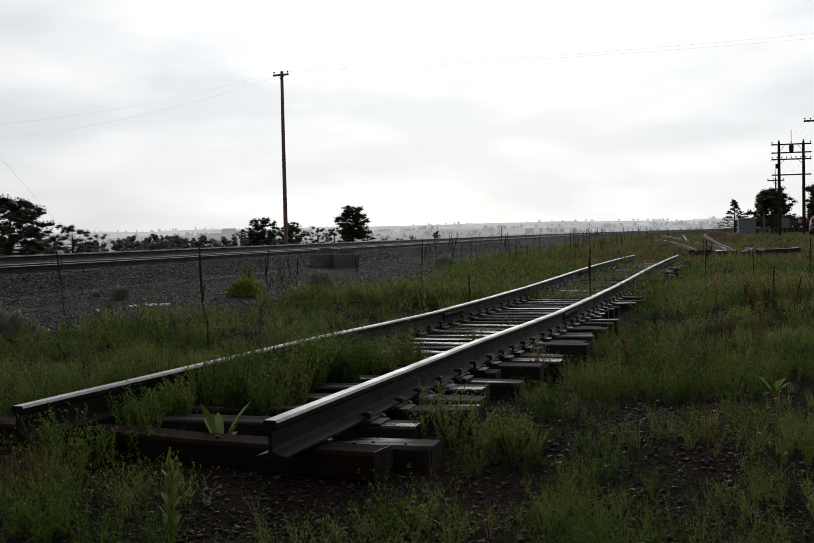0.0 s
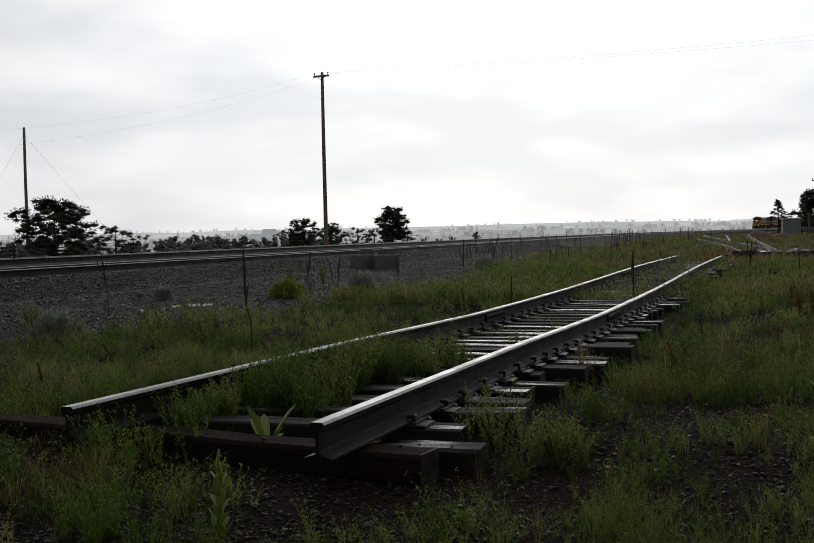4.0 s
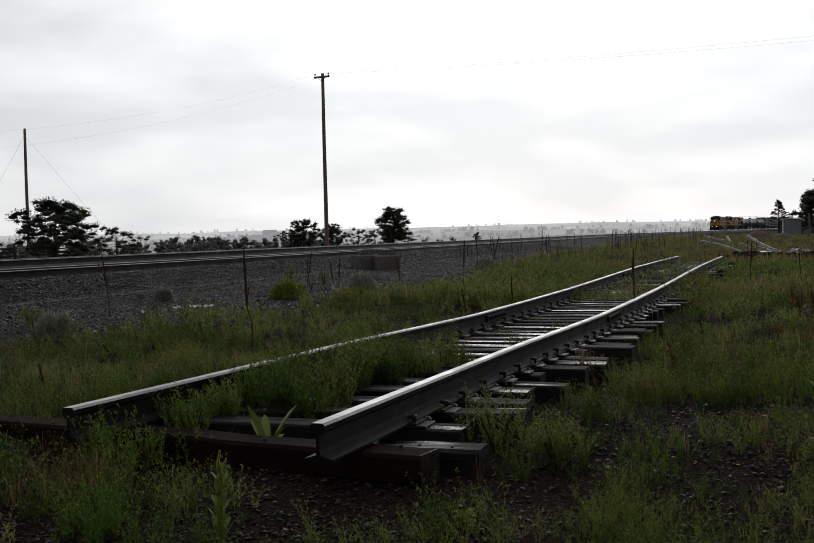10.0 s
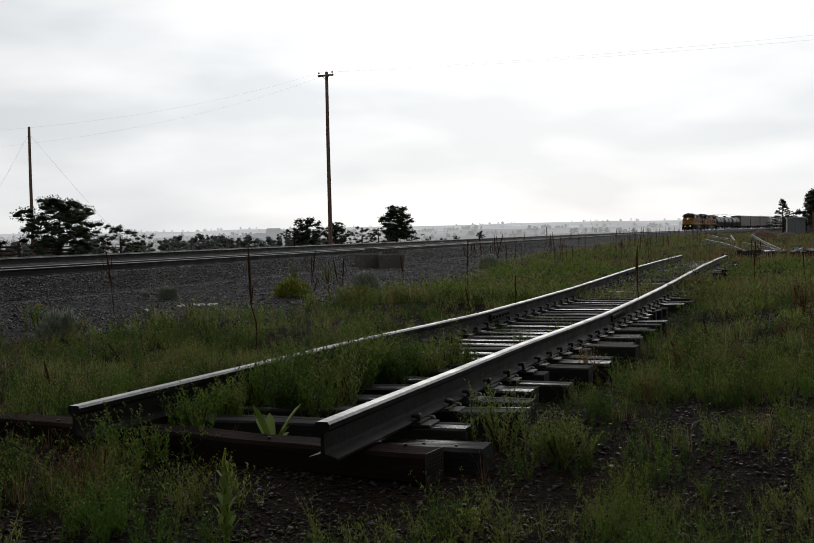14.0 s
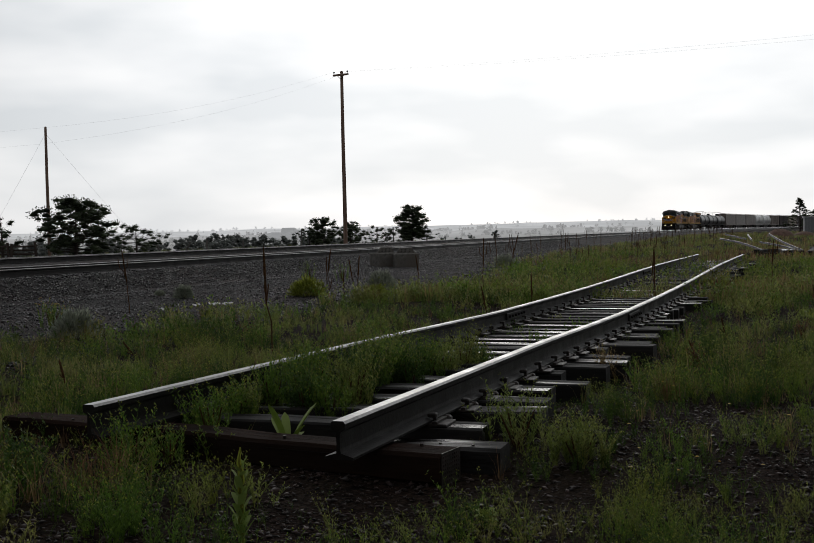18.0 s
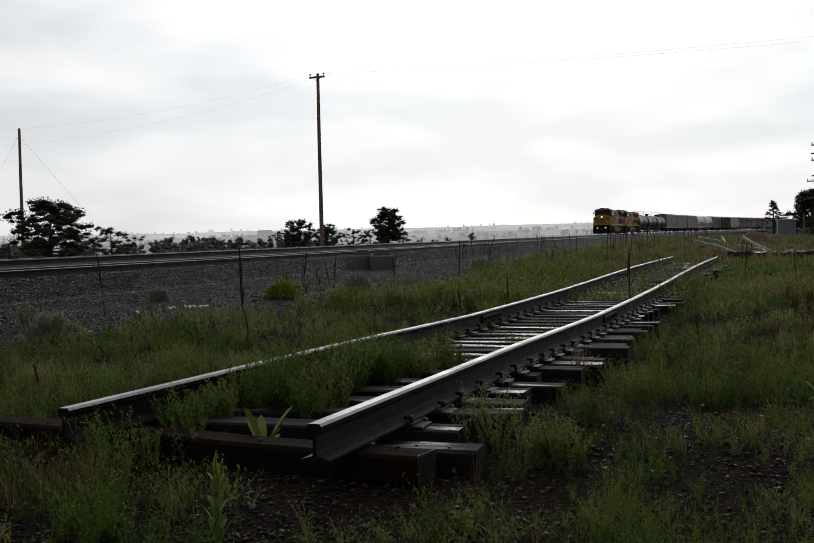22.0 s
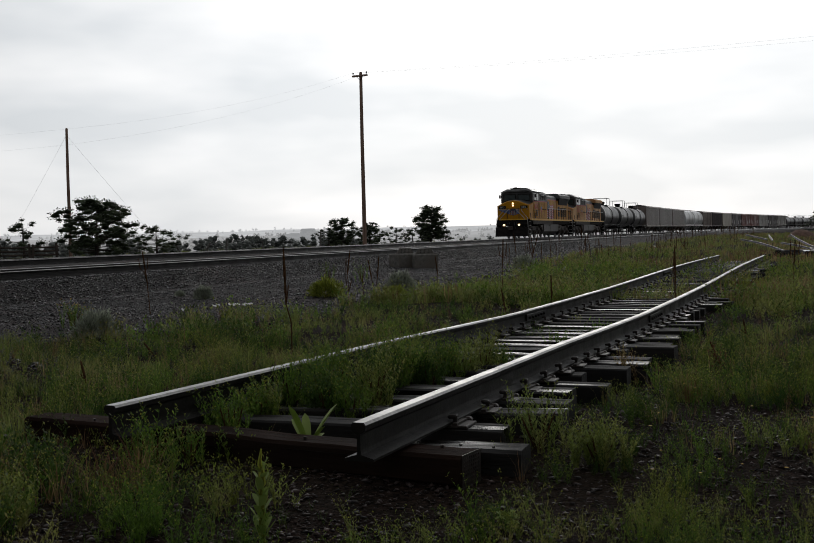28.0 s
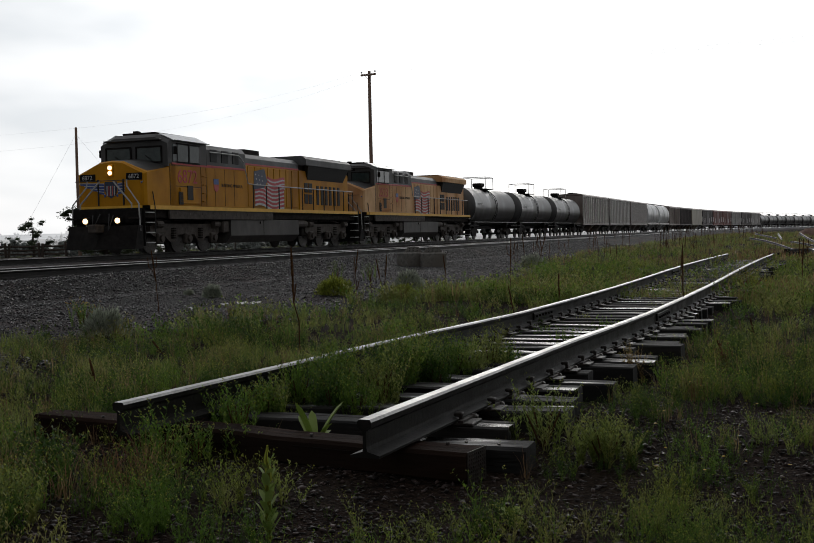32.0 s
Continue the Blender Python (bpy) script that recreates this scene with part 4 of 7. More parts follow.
def green_mullein(x, y, h, spike=True, label="young pale green mullein with woolly leaves"):
    root = new("mullein_plant")
    tagged(root, label, "plant", "green mulleins")
    root.matrix_basis = pose(x, y, gz(x, y))
    r = random.Random(int(x * 100) + 9)
    for k in range(9 if not spike else 22):
        q = k / (9 if not spike else 22)
        a = k * 2.4
        g = Geo()
        z = 0.01 + (h * 0.78 * q if spike else 0.02 * q)
        leaf_blade(g, (0, 0, z), (math.cos(a), math.sin(a), 0), r.uniform(1.6, 2.4) if spike else r.uniform(0.3, 1.6) + (0.6 if h > 0.22 else 0.0), (0.052 - 0.022 * q) if spike else h * r.uniform(0.45, 0.75), (0.018 - 0.006 * q) if spike else 0.017 + 0.1 * max(0, h - 0.2), 0.45)
        part("leaf", g, M_mullein, root, smooth=True)
    if spike:
        rows = [((0.004 * math.sin(k), 0.004 * math.cos(k * 2), h * k / 20), (0.008 if k < 13 else 0.016 - 0.0018 * (k - 13)) * (1 + 0.16 * (k % 2))) for k in range(21)]
        part("flower_spike", Geo().tube([p for p, _ in rows], [q for _, q in rows], 8), M_bud, root, "yellow-green flower spike", smooth=True)
    return root


green_mullein(-0.93, 4.3, 0.39)
for x, y, h in ((-1.02, 5.98, 0.26), (3.05, 9.7, 0.2), (3.5, 10.6, 0.18), (2.55, 7.5, 0.16), (4.3, 11.2, 0.16), (0.05, 4.6, 0.08)):
    green_mullein(x, y, h, False, "rosette of broad pale green mullein leaves")


def bush(x, y, h, w, mat, name, label, n=60, buds=0, r0=1, z=None):
    """A rounded shrub of thin stems and narrow leaves."""
    r = np.random.default_rng(r0)
    root = new(name)
    tagged(root, label, "shrub", "shrubs")
    root.matrix_basis = pose(x, y, gz(x, y) if z is None else z)
    leaves, tips = [], []
    for k in range(7):
        a, q = k * 2.4, w * 0.5 * math.sqrt(k / 7)
        one = leafy_weed(r, max(2, int(n * 0.22)), h * (1 - 0.3 * k / 7), 18, 0.1 * max(0.45, h), 0.005, 0.45, buds)
        leaves.append((one[0], one[1], q * math.cos(a), q * math.sin(a), 0, 0, 1, 1))
        tips.append((one[2], one[3], q * math.cos(a), q * math.sin(a), 0, 0, 1, 1))
    V, T = merge(leaves)
    if buds:
        FV, FT = merge(tips)
    part("foliage", raw("foliage", V, T, mat), None, root)
    if buds:
        part("blossom", raw("blossom", FV, FT, M_yellow if "yellow" in name else M_bud), None, root)
    for k in range(6):
        a = k * 1.047
        part("stem", Geo().tube([(0, 0, -0.03), (w * 0.25 * math.cos(a), w * 0.25 * math.sin(a), h * 0.55)], [0.009, 0.003], 4), M_stalk, root)
    return root


def sage(x, y, h, w, name, label, seed, mat=None):
    """A rounded dome of fine twigs with short pale leaves."""
    r = np.random.default_rng(seed)
    root = new(name)
    tagged(root, label, "shrub", "shrubs")
    root.matrix_basis = pose(x, y, gz(x, y))
    d = r.normal(0, 1, (2600, 3))
    d[:, 2] = np.abs(d[:, 2])
    d /= np.linalg.norm(d, axis=1)[:, None]
    lump = 0.8 + 0.2 * np.sin(d[:, 0] * 7 + seed) * np.cos(d[:, 1] * 6) + r.normal(0, 0.05, 2600)
    p = d * np.array([w, w, h]) * (lump * r.uniform(0.3, 1.0, 2600) ** 0.4)[:, None]
    e = d + r.normal(0, 0.45, d.shape) + np.array([0, 0, 0.5])
    e /= np.linalg.norm(e, axis=1)[:, None]
    f = np.cross(e, r.normal(0, 1, d.shape))
    f /= np.linalg.norm(f, axis=1)[:, None]
    L = 0.09 * h / 0.4
    quad = np.stack([p, p + e * L * 0.5 + f * L * 0.09, p + e * L, p + e * L * 0.5 - f * L * 0.09], 1).reshape(-1, 3)
    i = np.arange(2600)[:, None] * 4
    part("foliage", raw("foliage", quad, np.concatenate([i + [0, 1, 2], i + [0, 2, 3]]), mat or M_sage), None, root)
    for k in range(7):
        a = k * 0.9
        part("stem", Geo().tube([(0, 0, -0.03), (w * 0.5 * math.cos(a), w * 0.5 * math.sin(a), h * 0.6)], [0.009, 0.003], 4), M_stalk, root)
    return root


sage(-3.15, 21.2, 0.38, 0.38, "yellow_rabbitbrush", "rounded yellow-green flowering shrub at the gravel edge", 2, M_rabbit)
sage(-1.75, 20.6, 0.26, 0.3, "yellow_rabbitbrush", "low yellow-green flowering shrub at the gravel edge", 12, M_rabbit)
sage(-5.6, 21.2, 0.27, 0.2, "sagebrush", "small grey-green sagebrush on gravel", 3)
sage(-4.85, 13.2, 0.36, 0.3, "sagebrush", "grey-green sagebrush at the grass edge", 4)
sage(-6.3, 22.0, 0.13, 0.12, "sagebrush", "small grey-green sagebrush on gravel", 8)
sage(-1.9, 24.0, 0.4, 0.36, "sagebrush", "small grey-green sagebrush on gravel", 5)
sage(1.3, 37.5, 0.45, 0.5, "sagebrush", "wide grey-green shrub by the ballast", 6)
bush(-5.68, 14.6, 0.4, 0.4, M_weed, "yellow_flower_weed", "green weed with bright yellow flower heads", 40, 4, 7)
bush(-1.75, 5.55, 0.38, 0.3, M_weed, "flowering_weed", "tall green weed with yellow buds at the rail end", 30, 3, 10)
bush(-1.5, 6.2, 0.4, 0.26, M_weed, "flowering_weed", "tall green weed with yellow buds at the rail end", 26, 3, 11)
bush(4.9, 21.5, 0.5, 0.9, M_rabbit, "yellow_rabbitbrush", "yellow-green flowering shrub in the grass", 90, 3, 12)
bush(0.25, 6.1, 0.38, 0.4, M_grass, "dry_weed", "straw-yellow thin weed over the tie ends", 34, 2, 13)
bush(0.55, 5.7, 0.3, 0.34, M_weed_light, "green_weed", "yellow-green weed over the tie ends", 60, 2, 14)
bush(1.15, 9.3, 0.34, 0.2, M_dry, "dry_weed", "pinkish dry weed beside the rail", 22, 2, 15)
bush(-4.0, 27.3, 0.6, 0.35, M_weed, "leafy_weed_stems", "pale green leafy stems on the ballast slope", 16, 1, 16, 0.05)
bush(-3.2, 27.8, 0.6, 0.4, M_weed, "leafy_weed_stems", "pale green leafy stems on the ballast slope", 18, 1, 17, 0.05)
bush(-2.3, 5.35, 0.3, 0.34, M_weed_dark, "green_weed", "leafy green weed at the rail end", 50, 1, 19)
bush(-2.75, 5.6, 0.34, 0.4, M_weed, "green_weed", "leafy green weed at the rail end", 60, 1, 20)
bush(-2.1, 4.5, 0.26, 0.34, M_weed_light, "green_weed", "leafy yellow-green weed on the soil", 50, 2, 27)
for k, (x, y, h) in enumerate(((4.58, 14.4, 0.5), (4.9, 14.8, 0.55), (2.03, 9.9, 0.34), (3.34, 10.3, 0.24), (5.4, 17.3, 0.5), (3.6, 12.0, 0.22))):
    bush(x, y, h, 0.16, M_dock, "dry_dock", "reddish-brown dried dock plant in the grass", 9, 1, 40 + k)
bush(-1.62, 5.73, 0.26, 0.2, M_weed, "flowering_weed", "tall green weed with yellow buds before the timber", 15, 3, 110)
bush(-1.42, 5.85, 0.2, 0.2, M_weed, "flowering_weed", "tall green weed with yellow buds before the timber", 18, 3, 111)
bush(-1.87, 5.67, 0.24, 0.22, M_weed, "flowering_weed", "tall green weed with yellow buds before the timber", 18, 3, 112)
rb = random.Random(4)
for k in range(30):
    q, o = 1.25 + 3.4 * (k + rb.random()) / 30, rb.uniform(-0.58, 0.12)
    x, y, _ = panel_at(q, o, 0)
    bush(x, y, rb.uniform(0.4, 0.53) * (0.7 if q < 1.6 or q > 4.2 else 1), 0.24, (M_weed, M_weed_light, M_weed, M_weed_dark)[k % 4], "green_bush", "dense green bush growing between the rails", 50, 2, 60 + k)
for q, o in ((5.2, -0.45), (1.0, -0.6), (6.6, 0.1)):
    x, y, _ = panel_at(q, o, 0)
    bush(x, y, 0.28, 0.26, M_weed, "green_bush", "small green bush between the ties", 36, 1, int(90 + q))

# ---- trees ----


def pine_tree(x, y, top, width, seed, label, form="round", mat=None, n=26, name="pine_tree", base=None, per=64):
    """Tapered trunk, limbs, and a crown of needle tufts in uneven clumps with gaps."""
    r = np.random.default_rng(seed)
    z0 = gz(x, y) - 0.05 if base is None else base
    h = top - z0
    root = new(name)
    tagged(root, label, "tree", "trees")
    root.matrix_basis = pose(x, y, z0)
    g = Geo()
    lean = r.uniform(-0.04, 0.04, 2) * h
    n = int(n * 0.95) if per >= 40 else n
    spine = [(lean[0] * q * q, lean[1] * q * q, h * 0.95 * q) for q in (0, 0.2, 0.4, 0.6, 0.8, 1.0)]
    tr = 0.02 * h + 0.03
    g.tube(spine, [tr * 1.25, tr, tr * 0.8, tr * 0.55, tr * 0.3, tr * 0.08], 8)
    V, T = [], []
    clumps = []
    for k in range(n):
        q = (k + r.uniform(0, 1)) / n
        zq = h * (0.16 + 0.8 * q) if form != "round" else h * (0.2 + 0.74 * q)
        if form == "cone":
            reach = width / 2 * (1.08 - q) * r.uniform(0.7, 1.1)
        elif form == "flat":
            reach = width / 2 * (0.75 + 0.35 * math.sin(q * 3.0)) * r.uniform(0.6, 1.1) * (1 if q < 0.8 else 0.55)
        else:
            reach = width / 2 * math.sqrt(max(0.05, 1 - (abs(q - 0.36) / 0.68) ** 2)) * r.uniform(0.42, 1.16)
        a = k * 2.39996 + r.uniform(-0.5, 0.5)
        p0 = Vector((lean[0] * q * q, lean[1] * q * q, zq * 0.9))
        p1 = Vector((math.cos(a) * reach, math.sin(a) * reach, zq + h * r.uniform(-0.04, 0.05)))
        mid = p0.lerp(p1, 0.55) + Vector((0, 0, -0.02 * h))
        g.tube([p0, mid, p1], [tr * 0.34 * (1.1 - q), tr * 0.22 * (1.1 - q), tr * 0.08], 5)
        for c in (1.0, 0.84, 0.66, 0.46) if k % 2 else (1.0, 0.82):
            clumps.append((p0.lerp(p1, c) + Vector(r.normal(0, 0.03 * h if form != "cone" else 0.012 * h, 3)), h * r.uniform(0.055, 0.092) * (1.0 if form != "cone" else 0.5)))
    clumps.append((Vector(spine[-1]), h * 0.06))
    V, T, o = [], [], 0
    for c, rad in clumps:
        d = r.normal(0, 1, (per, 3))
        d /= np.linalg.norm(d, axis=1)[:, None]
        pos = np.array(c) + d * (rad * r.uniform(0.5, 1.05, (per, 1))) * np.array([1.2, 1.2, 0.8])
        e = d + r.normal(0, 0.5, (per, 3)) + np.array([0, 0, 0.35])
        e /= np.linalg.norm(e, axis=1)[:, None]
        f = np.cross(e, r.normal(0, 1, (per, 3)))
        f /= np.linalg.norm(f, axis=1)[:, None]
        L = rad * r.uniform(0.16, 0.32, (per, 1))
        w = L * 0.26
        quad = np.stack([pos - f * w, pos + f * w, pos + e * L + f * w * 0.9, pos + e * L - f * w * 0.9], 1).reshape(-1, 3)
        ring = np.array([[math.cos(t), math.sin(t), 0] for t in np.arange(6) * 1.0472])
        core = np.concatenate([ring * [0.8, 0.8, 1] + [0, 0, -0.3], (ring @ np.array([[0.87, 0.5, 0], [-0.5, 0.87, 0], [0, 0, 1]])) * [0.85, 0.85, 1] + [0, 0, 0.15], [[0, 0, -0.62], [0, 0, 0.62]]])
        core = np.array(c) + core * [1.15, 1.15, 0.85] * rad * 0.9 * r.uniform(0.65, 1.2, (14, 1))
        V.append(core)
        ct = []
        for q6 in range(6):
            q7 = (q6 + 1) % 6
            ct += [(q6, q7, 6 + q6), (q7, 6 + q7, 6 + q6), (12, q7, q6), (13, 6 + q6, 6 + q7)]
        T.append(o + np.array(ct))
        o += 14
        V.append(quad)
        idx = o + np.arange(per)[:, None] * 4
        T.append(np.concatenate([idx + [0, 1, 2], idx + [0, 2, 3]]))
        o += per * 4
    part("trunk", g, M_bark, root)
    part("crown", raw("crown", np.concatenate(V), np.concatenate(T), mat or M_pine), None, root)
    return root


pine_tree(-19.9, 54.6, 3.45, 3.5, 1, "wide dark green pine beside the guyed pole", "flat", n=64)
pine_tree(-17.0, 55.4, 2.0, 3.0, 2, "low dark green pine bush", "flat", n=36)
pine_tree(-23.9, 55.0, 2.55, 1.9, 3, "small young pine by the rail fence", "round", n=11)
pine_tree(-11.6, 87.4, 2.8, 2.7, 4, "dark green pine behind the tracks", "round", n=46)
pine_tree(-9.2, 86.4, 2.35, 2.4, 5, "dark green pine behind the tracks", "round", n=42)
pine_tree(-12.8, 88.6, 2.0, 2.2, 6, "low dark pine bush", "flat", n=20)
pine_tree(-7.2, 87.6, 1.85, 2.4, 7, "low dark pine bush", "flat", n=24)
pine_tree(-5.9, 88.4, 1.8, 2.0, 8, "low dark pine bush", "flat", n=20)
pine_tree(-4.5, 90.0, 3.6, 2.9, 9, "rounded dark green pine behind the tracks", "round", n=60)
pine_tree(-3.3, 90.6, 1.7, 1.8, 10, "low dark pine bush", "flat", n=16)
pine_tree(36.0, 119.7, 4.2, 3.9, 11, "narrow cone-shaped dark pine", "cone", n=70, per=34)
pine_tree(41.3, 123.3, 5.6, 4.6, 12, "tall spreading dark pine", "round", n=84, per=44)
pine_tree(44.8, 117.5, 5.7, 4.4, 13, "tall spreading dark pine", "round", n=84, per=44)
pine_tree(48.3, 116.0, 5.6, 4.6, 14, "tall spreading dark pine", "flat", n=84, per=44)
pine_tree(52.0, 114.5, 5.8, 4.8, 15, "tall spreading dark pine", "round", n=84, per=44)
pine_tree(56.5, 112.0, 5.4, 5.0, 16, "tall spreading dark pine", "flat", n=80, per=44)
for k, (x, y) in enumerate(((39.0, 121.5), (43.0, 120.2), (46.5, 118.5), (50.2, 117.5), (54.0, 115.5), (40.5, 117.0))):
    pine_tree(x, y, 2.0 + 0.25 * (k % 3), 4.4, 30 + k, "dense low pine growth under the trees", "flat", n=44, name="pine_bush", per=40)


def far_trees():
    """Pines on the slope beyond the line, haze put into their needle colour, one built and then repeated."""
    made = [pine_tree(-35, 150, 1.9, 3.0, 50 + k, "distant hazy grey-green pine", form, M_pine_haze, 30, "distant_pine", -3.4, 20) for k, form in enumerate(("round", "cone", "round"))]
    made[1].matrix_basis = pose(-22, 158, -3.2)
    made[2].matrix_basis = pose(-50, 148, -3.2)
    r = random.Random(3)
    for k in range(130):
        az = radians(r.uniform(-27, -6) if k < 118 else r.uniform(-4, 12))
        dist = r.uniform(105, 170) if k < 118 else r.uniform(240, 420)
        x, y = dist * math.sin(az), dist * math.cos(az)
        if plan(x, y)[1] < 45:
            continue
        s = r.uniform(0.75, 1.15) * (1 if dist < 220 else 1.2)
        z = 1.2 + dist * r.uniform(-0.005, 0.0045) - 5.3 * s
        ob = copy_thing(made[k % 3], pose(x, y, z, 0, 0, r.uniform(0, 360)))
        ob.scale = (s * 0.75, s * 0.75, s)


far_trees()

# ---- hills and distance ----


# Rain haze put into the surface itself: pale base colour plus emission.
def haze_mat(name, c, e):
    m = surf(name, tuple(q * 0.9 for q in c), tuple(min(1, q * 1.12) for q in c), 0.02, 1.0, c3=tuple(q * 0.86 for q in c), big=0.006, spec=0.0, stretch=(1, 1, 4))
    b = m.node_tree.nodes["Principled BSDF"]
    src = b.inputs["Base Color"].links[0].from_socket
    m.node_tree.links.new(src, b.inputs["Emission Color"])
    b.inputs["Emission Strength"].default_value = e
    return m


def crest(a, base, rise, seed, tilt, bumps):
    """Height of a ridge line at azimuth a."""
    h = base + rise * (0.5 + 0.5 * noise.noise(Vector((a * 0.09, seed, 0)))) + 0.3 * rise * noise.noise(Vector((a * 0.33, seed + 5, 0))) + tilt * a
    return h + bumps * max(0, noise.noise(Vector((a * 3.1, seed + 9, 0)))) + 0.5 * bumps * max(0, noise.noise(Vector((a * 9.0, seed, 4))))


def ridge(dist, base, rise, seed, mat, tilt, bumps, wood, trees, tall):
    """A long rounded hill round the view, with pines scattered on its crest and slope."""
    V, Q = [], []
    n = 220
    for i in range(n + 1):
        a = -70 + 145 * i / n
        t = radians(a)
        h = crest(a, base, rise, seed, tilt, bumps)
        for dd, hh in ((0.86, -16.0), (0.93, h * 0.55 - 5), (0.985, h * 0.93), (1.0, h), (1.03, h * 0.9), (1.15, -16.0)):
            V.append((math.sin(t) * dist * dd, math.cos(t) * dist * dd, hh))
    for i in range(n):
        for k in range(5):
            o = i * 6 + k
            Q.append((o, o + 6, o + 7, o + 1))
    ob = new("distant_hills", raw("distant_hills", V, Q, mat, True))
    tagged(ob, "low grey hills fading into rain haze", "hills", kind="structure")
    r = np.random.default_rng(int(seed))
    placed = []
    for _ in range(trees):
        a = r.uniform(-26, 27)
        if noise.noise(Vector((a * 0.5, seed, 30))) + r.normal(0, 0.25) < 0.0:
            continue
        dd = 1.0 if r.random() < 0.45 else r.uniform(0.945, 1.0)
        h = crest(a, base, rise, seed, tilt, bumps)
        z = float(np.interp(dd, [0.93, 0.985, 1.0], [h * 0.55 - 5, h * 0.93, h]))
        x, y = math.sin(radians(a)) * dist * dd, math.cos(radians(a)) * dist * dd
        size = tall * r.uniform(0.5, 1.2)
        pts, tri = [], []
        for k in range(26):
            c = np.array([r.normal(0, 0.34), r.normal(0, 0.34), r.uniform(0.1, 1.0)])
            c[:2] *= 1.25 - c[2]
            o = len(pts)
            pts += list(c + r.normal(0, 0.17, (4, 3)))
            tri += [(o, o + 1, o + 2), (o, o + 2, o + 3), (o, o + 3, o + 1), (o + 1, o + 3, o + 2)]
        placed.append((np.array(pts), np.array(tri), x, y, z - 0.05 * size, 0.0, size, size))
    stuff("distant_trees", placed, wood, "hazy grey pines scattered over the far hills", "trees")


ridge(2600, 17, 7, 1.0, haze_mat("far_hill_haze", (0.47, 0.475, 0.48), 0.72), 0.05, 2.0, haze_mat("far_wood_haze", (0.44, 0.445, 0.45), 0.72), 420, 5.0)
ridge(1400, 2.5, 5, 7.0, haze_mat("mid_hill_haze", (0.4, 0.4, 0.4), 0.66), 0.02, 1.6, haze_mat("mid_wood_haze", (0.365, 0.367, 0.37), 0.66), 700, 4.0)
ridge(700, -2.6, 3, 13.0, haze_mat("near_hill_haze", (0.32, 0.322, 0.318), 0.62), 0.02, 1.2, haze_mat("near_wood_haze", (0.298, 0.3, 0.3), 0.62), 520, 2.6)


def butte():
    root = new("rocky_butte")
    tagged(root, "hazy rocky knoll with a blocky outcrop on top", "rock")
    root.matrix_basis = pose(-70.7, 420, 0)
    m = haze_mat("butte_haze", (0.3, 0.305, 0.31), 0.75)
    loops = []
    for q, z in ((1.0, -12), (0.7, -4), (0.45, 1.2), (0.2, 2.6)):
        loops.append([(q * 25 * math.cos(6.283 * k / 22) * (1 + 0.12 * math.sin(k * 3.1)), q * 16 * math.sin(6.283 * k / 22), z + 0.5 * math.sin(k * 2.2)) for k in range(22)])
    part("slope", Geo().loft(loops), m, root)
    part("outcrop", Geo().box((2, 0, 3.4), (5.5, 4, 2.6), 0.5).box((4.8, 0, 2.9), (4, 4, 1.6), 0.4), m, root)


butte()

# ---- the train ----
M_yel = surf("armour_yellow_paint", (0.42, 0.185, 0.006), (0.52, 0.235, 0.009), 1.6, 0.5, spec=0.12, c3=(0.32, 0.135, 0.008), bump=0.02, stretch=(0.8, 0.8, 0.5), big=0.7)
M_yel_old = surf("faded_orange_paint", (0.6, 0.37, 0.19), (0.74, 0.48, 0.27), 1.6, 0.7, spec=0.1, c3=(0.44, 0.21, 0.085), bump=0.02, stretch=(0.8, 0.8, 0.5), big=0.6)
M_stripe = surf("yellow_sill_stripe", (0.66, 0.36, 0.02), (0.78, 0.44, 0.03), 3.0, 0.5)
M_lgrey = surf("grey_loco_roof", (0.06, 0.06, 0.062), (0.1, 0.1, 0.102), 3.0, 0.5, spec=0.3, c3=(0.045, 0.043, 0.042), stretch=(1, 1, 0.5))
M_dark = surf("grimy_underframe", (0.015, 0.013, 0.012), (0.034, 0.028, 0.025), 5.0, 0.8, spec=0.1, bump=0.1)
M_truck = surf("dusty_truck_iron", (0.04, 0.033, 0.029), (0.09, 0.075, 0.065), 5.0, 0.7, spec=0.2, bump=0.2)
M_tank = surf("grey_fuel_tank", (0.05, 0.045, 0.042), (0.085, 0.078, 0.072), 2.5, 0.55, spec=0.3, c3=(0.035, 0.03, 0.028), stretch=(1, 1, 0.5))
M_black = surf("black_paint", (0.007, 0.006, 0.006), (0.016, 0.014, 0.013), 4.0, 0.7, spec=0.1)
M_screen = surf("dark_louvre", (0.01, 0.01, 0.01), (0.022, 0.02, 0.02), 20.0, 0.7)
M_win = surf("cab_glass", (0.02, 0.03, 0.03), (0.04, 0.055, 0.053), 2.0, 0.12, spec=0.35)
M_red = surf("red_paint", (0.38, 0.03, 0.035), (0.5, 0.05, 0.05), 6.0, 0.5)
M_redfade = surf("faded_red_paint", (0.4, 0.06, 0.05), (0.5, 0.1, 0.08), 6.0, 0.6)
M_white = surf("white_paint", (0.4, 0.4, 0.385), (0.55, 0.55, 0.53), 6.0, 0.5)
M_blue = surf("blue_paint", (0.03, 0.06, 0.2), (0.05, 0.09, 0.28), 6.0, 0.45)
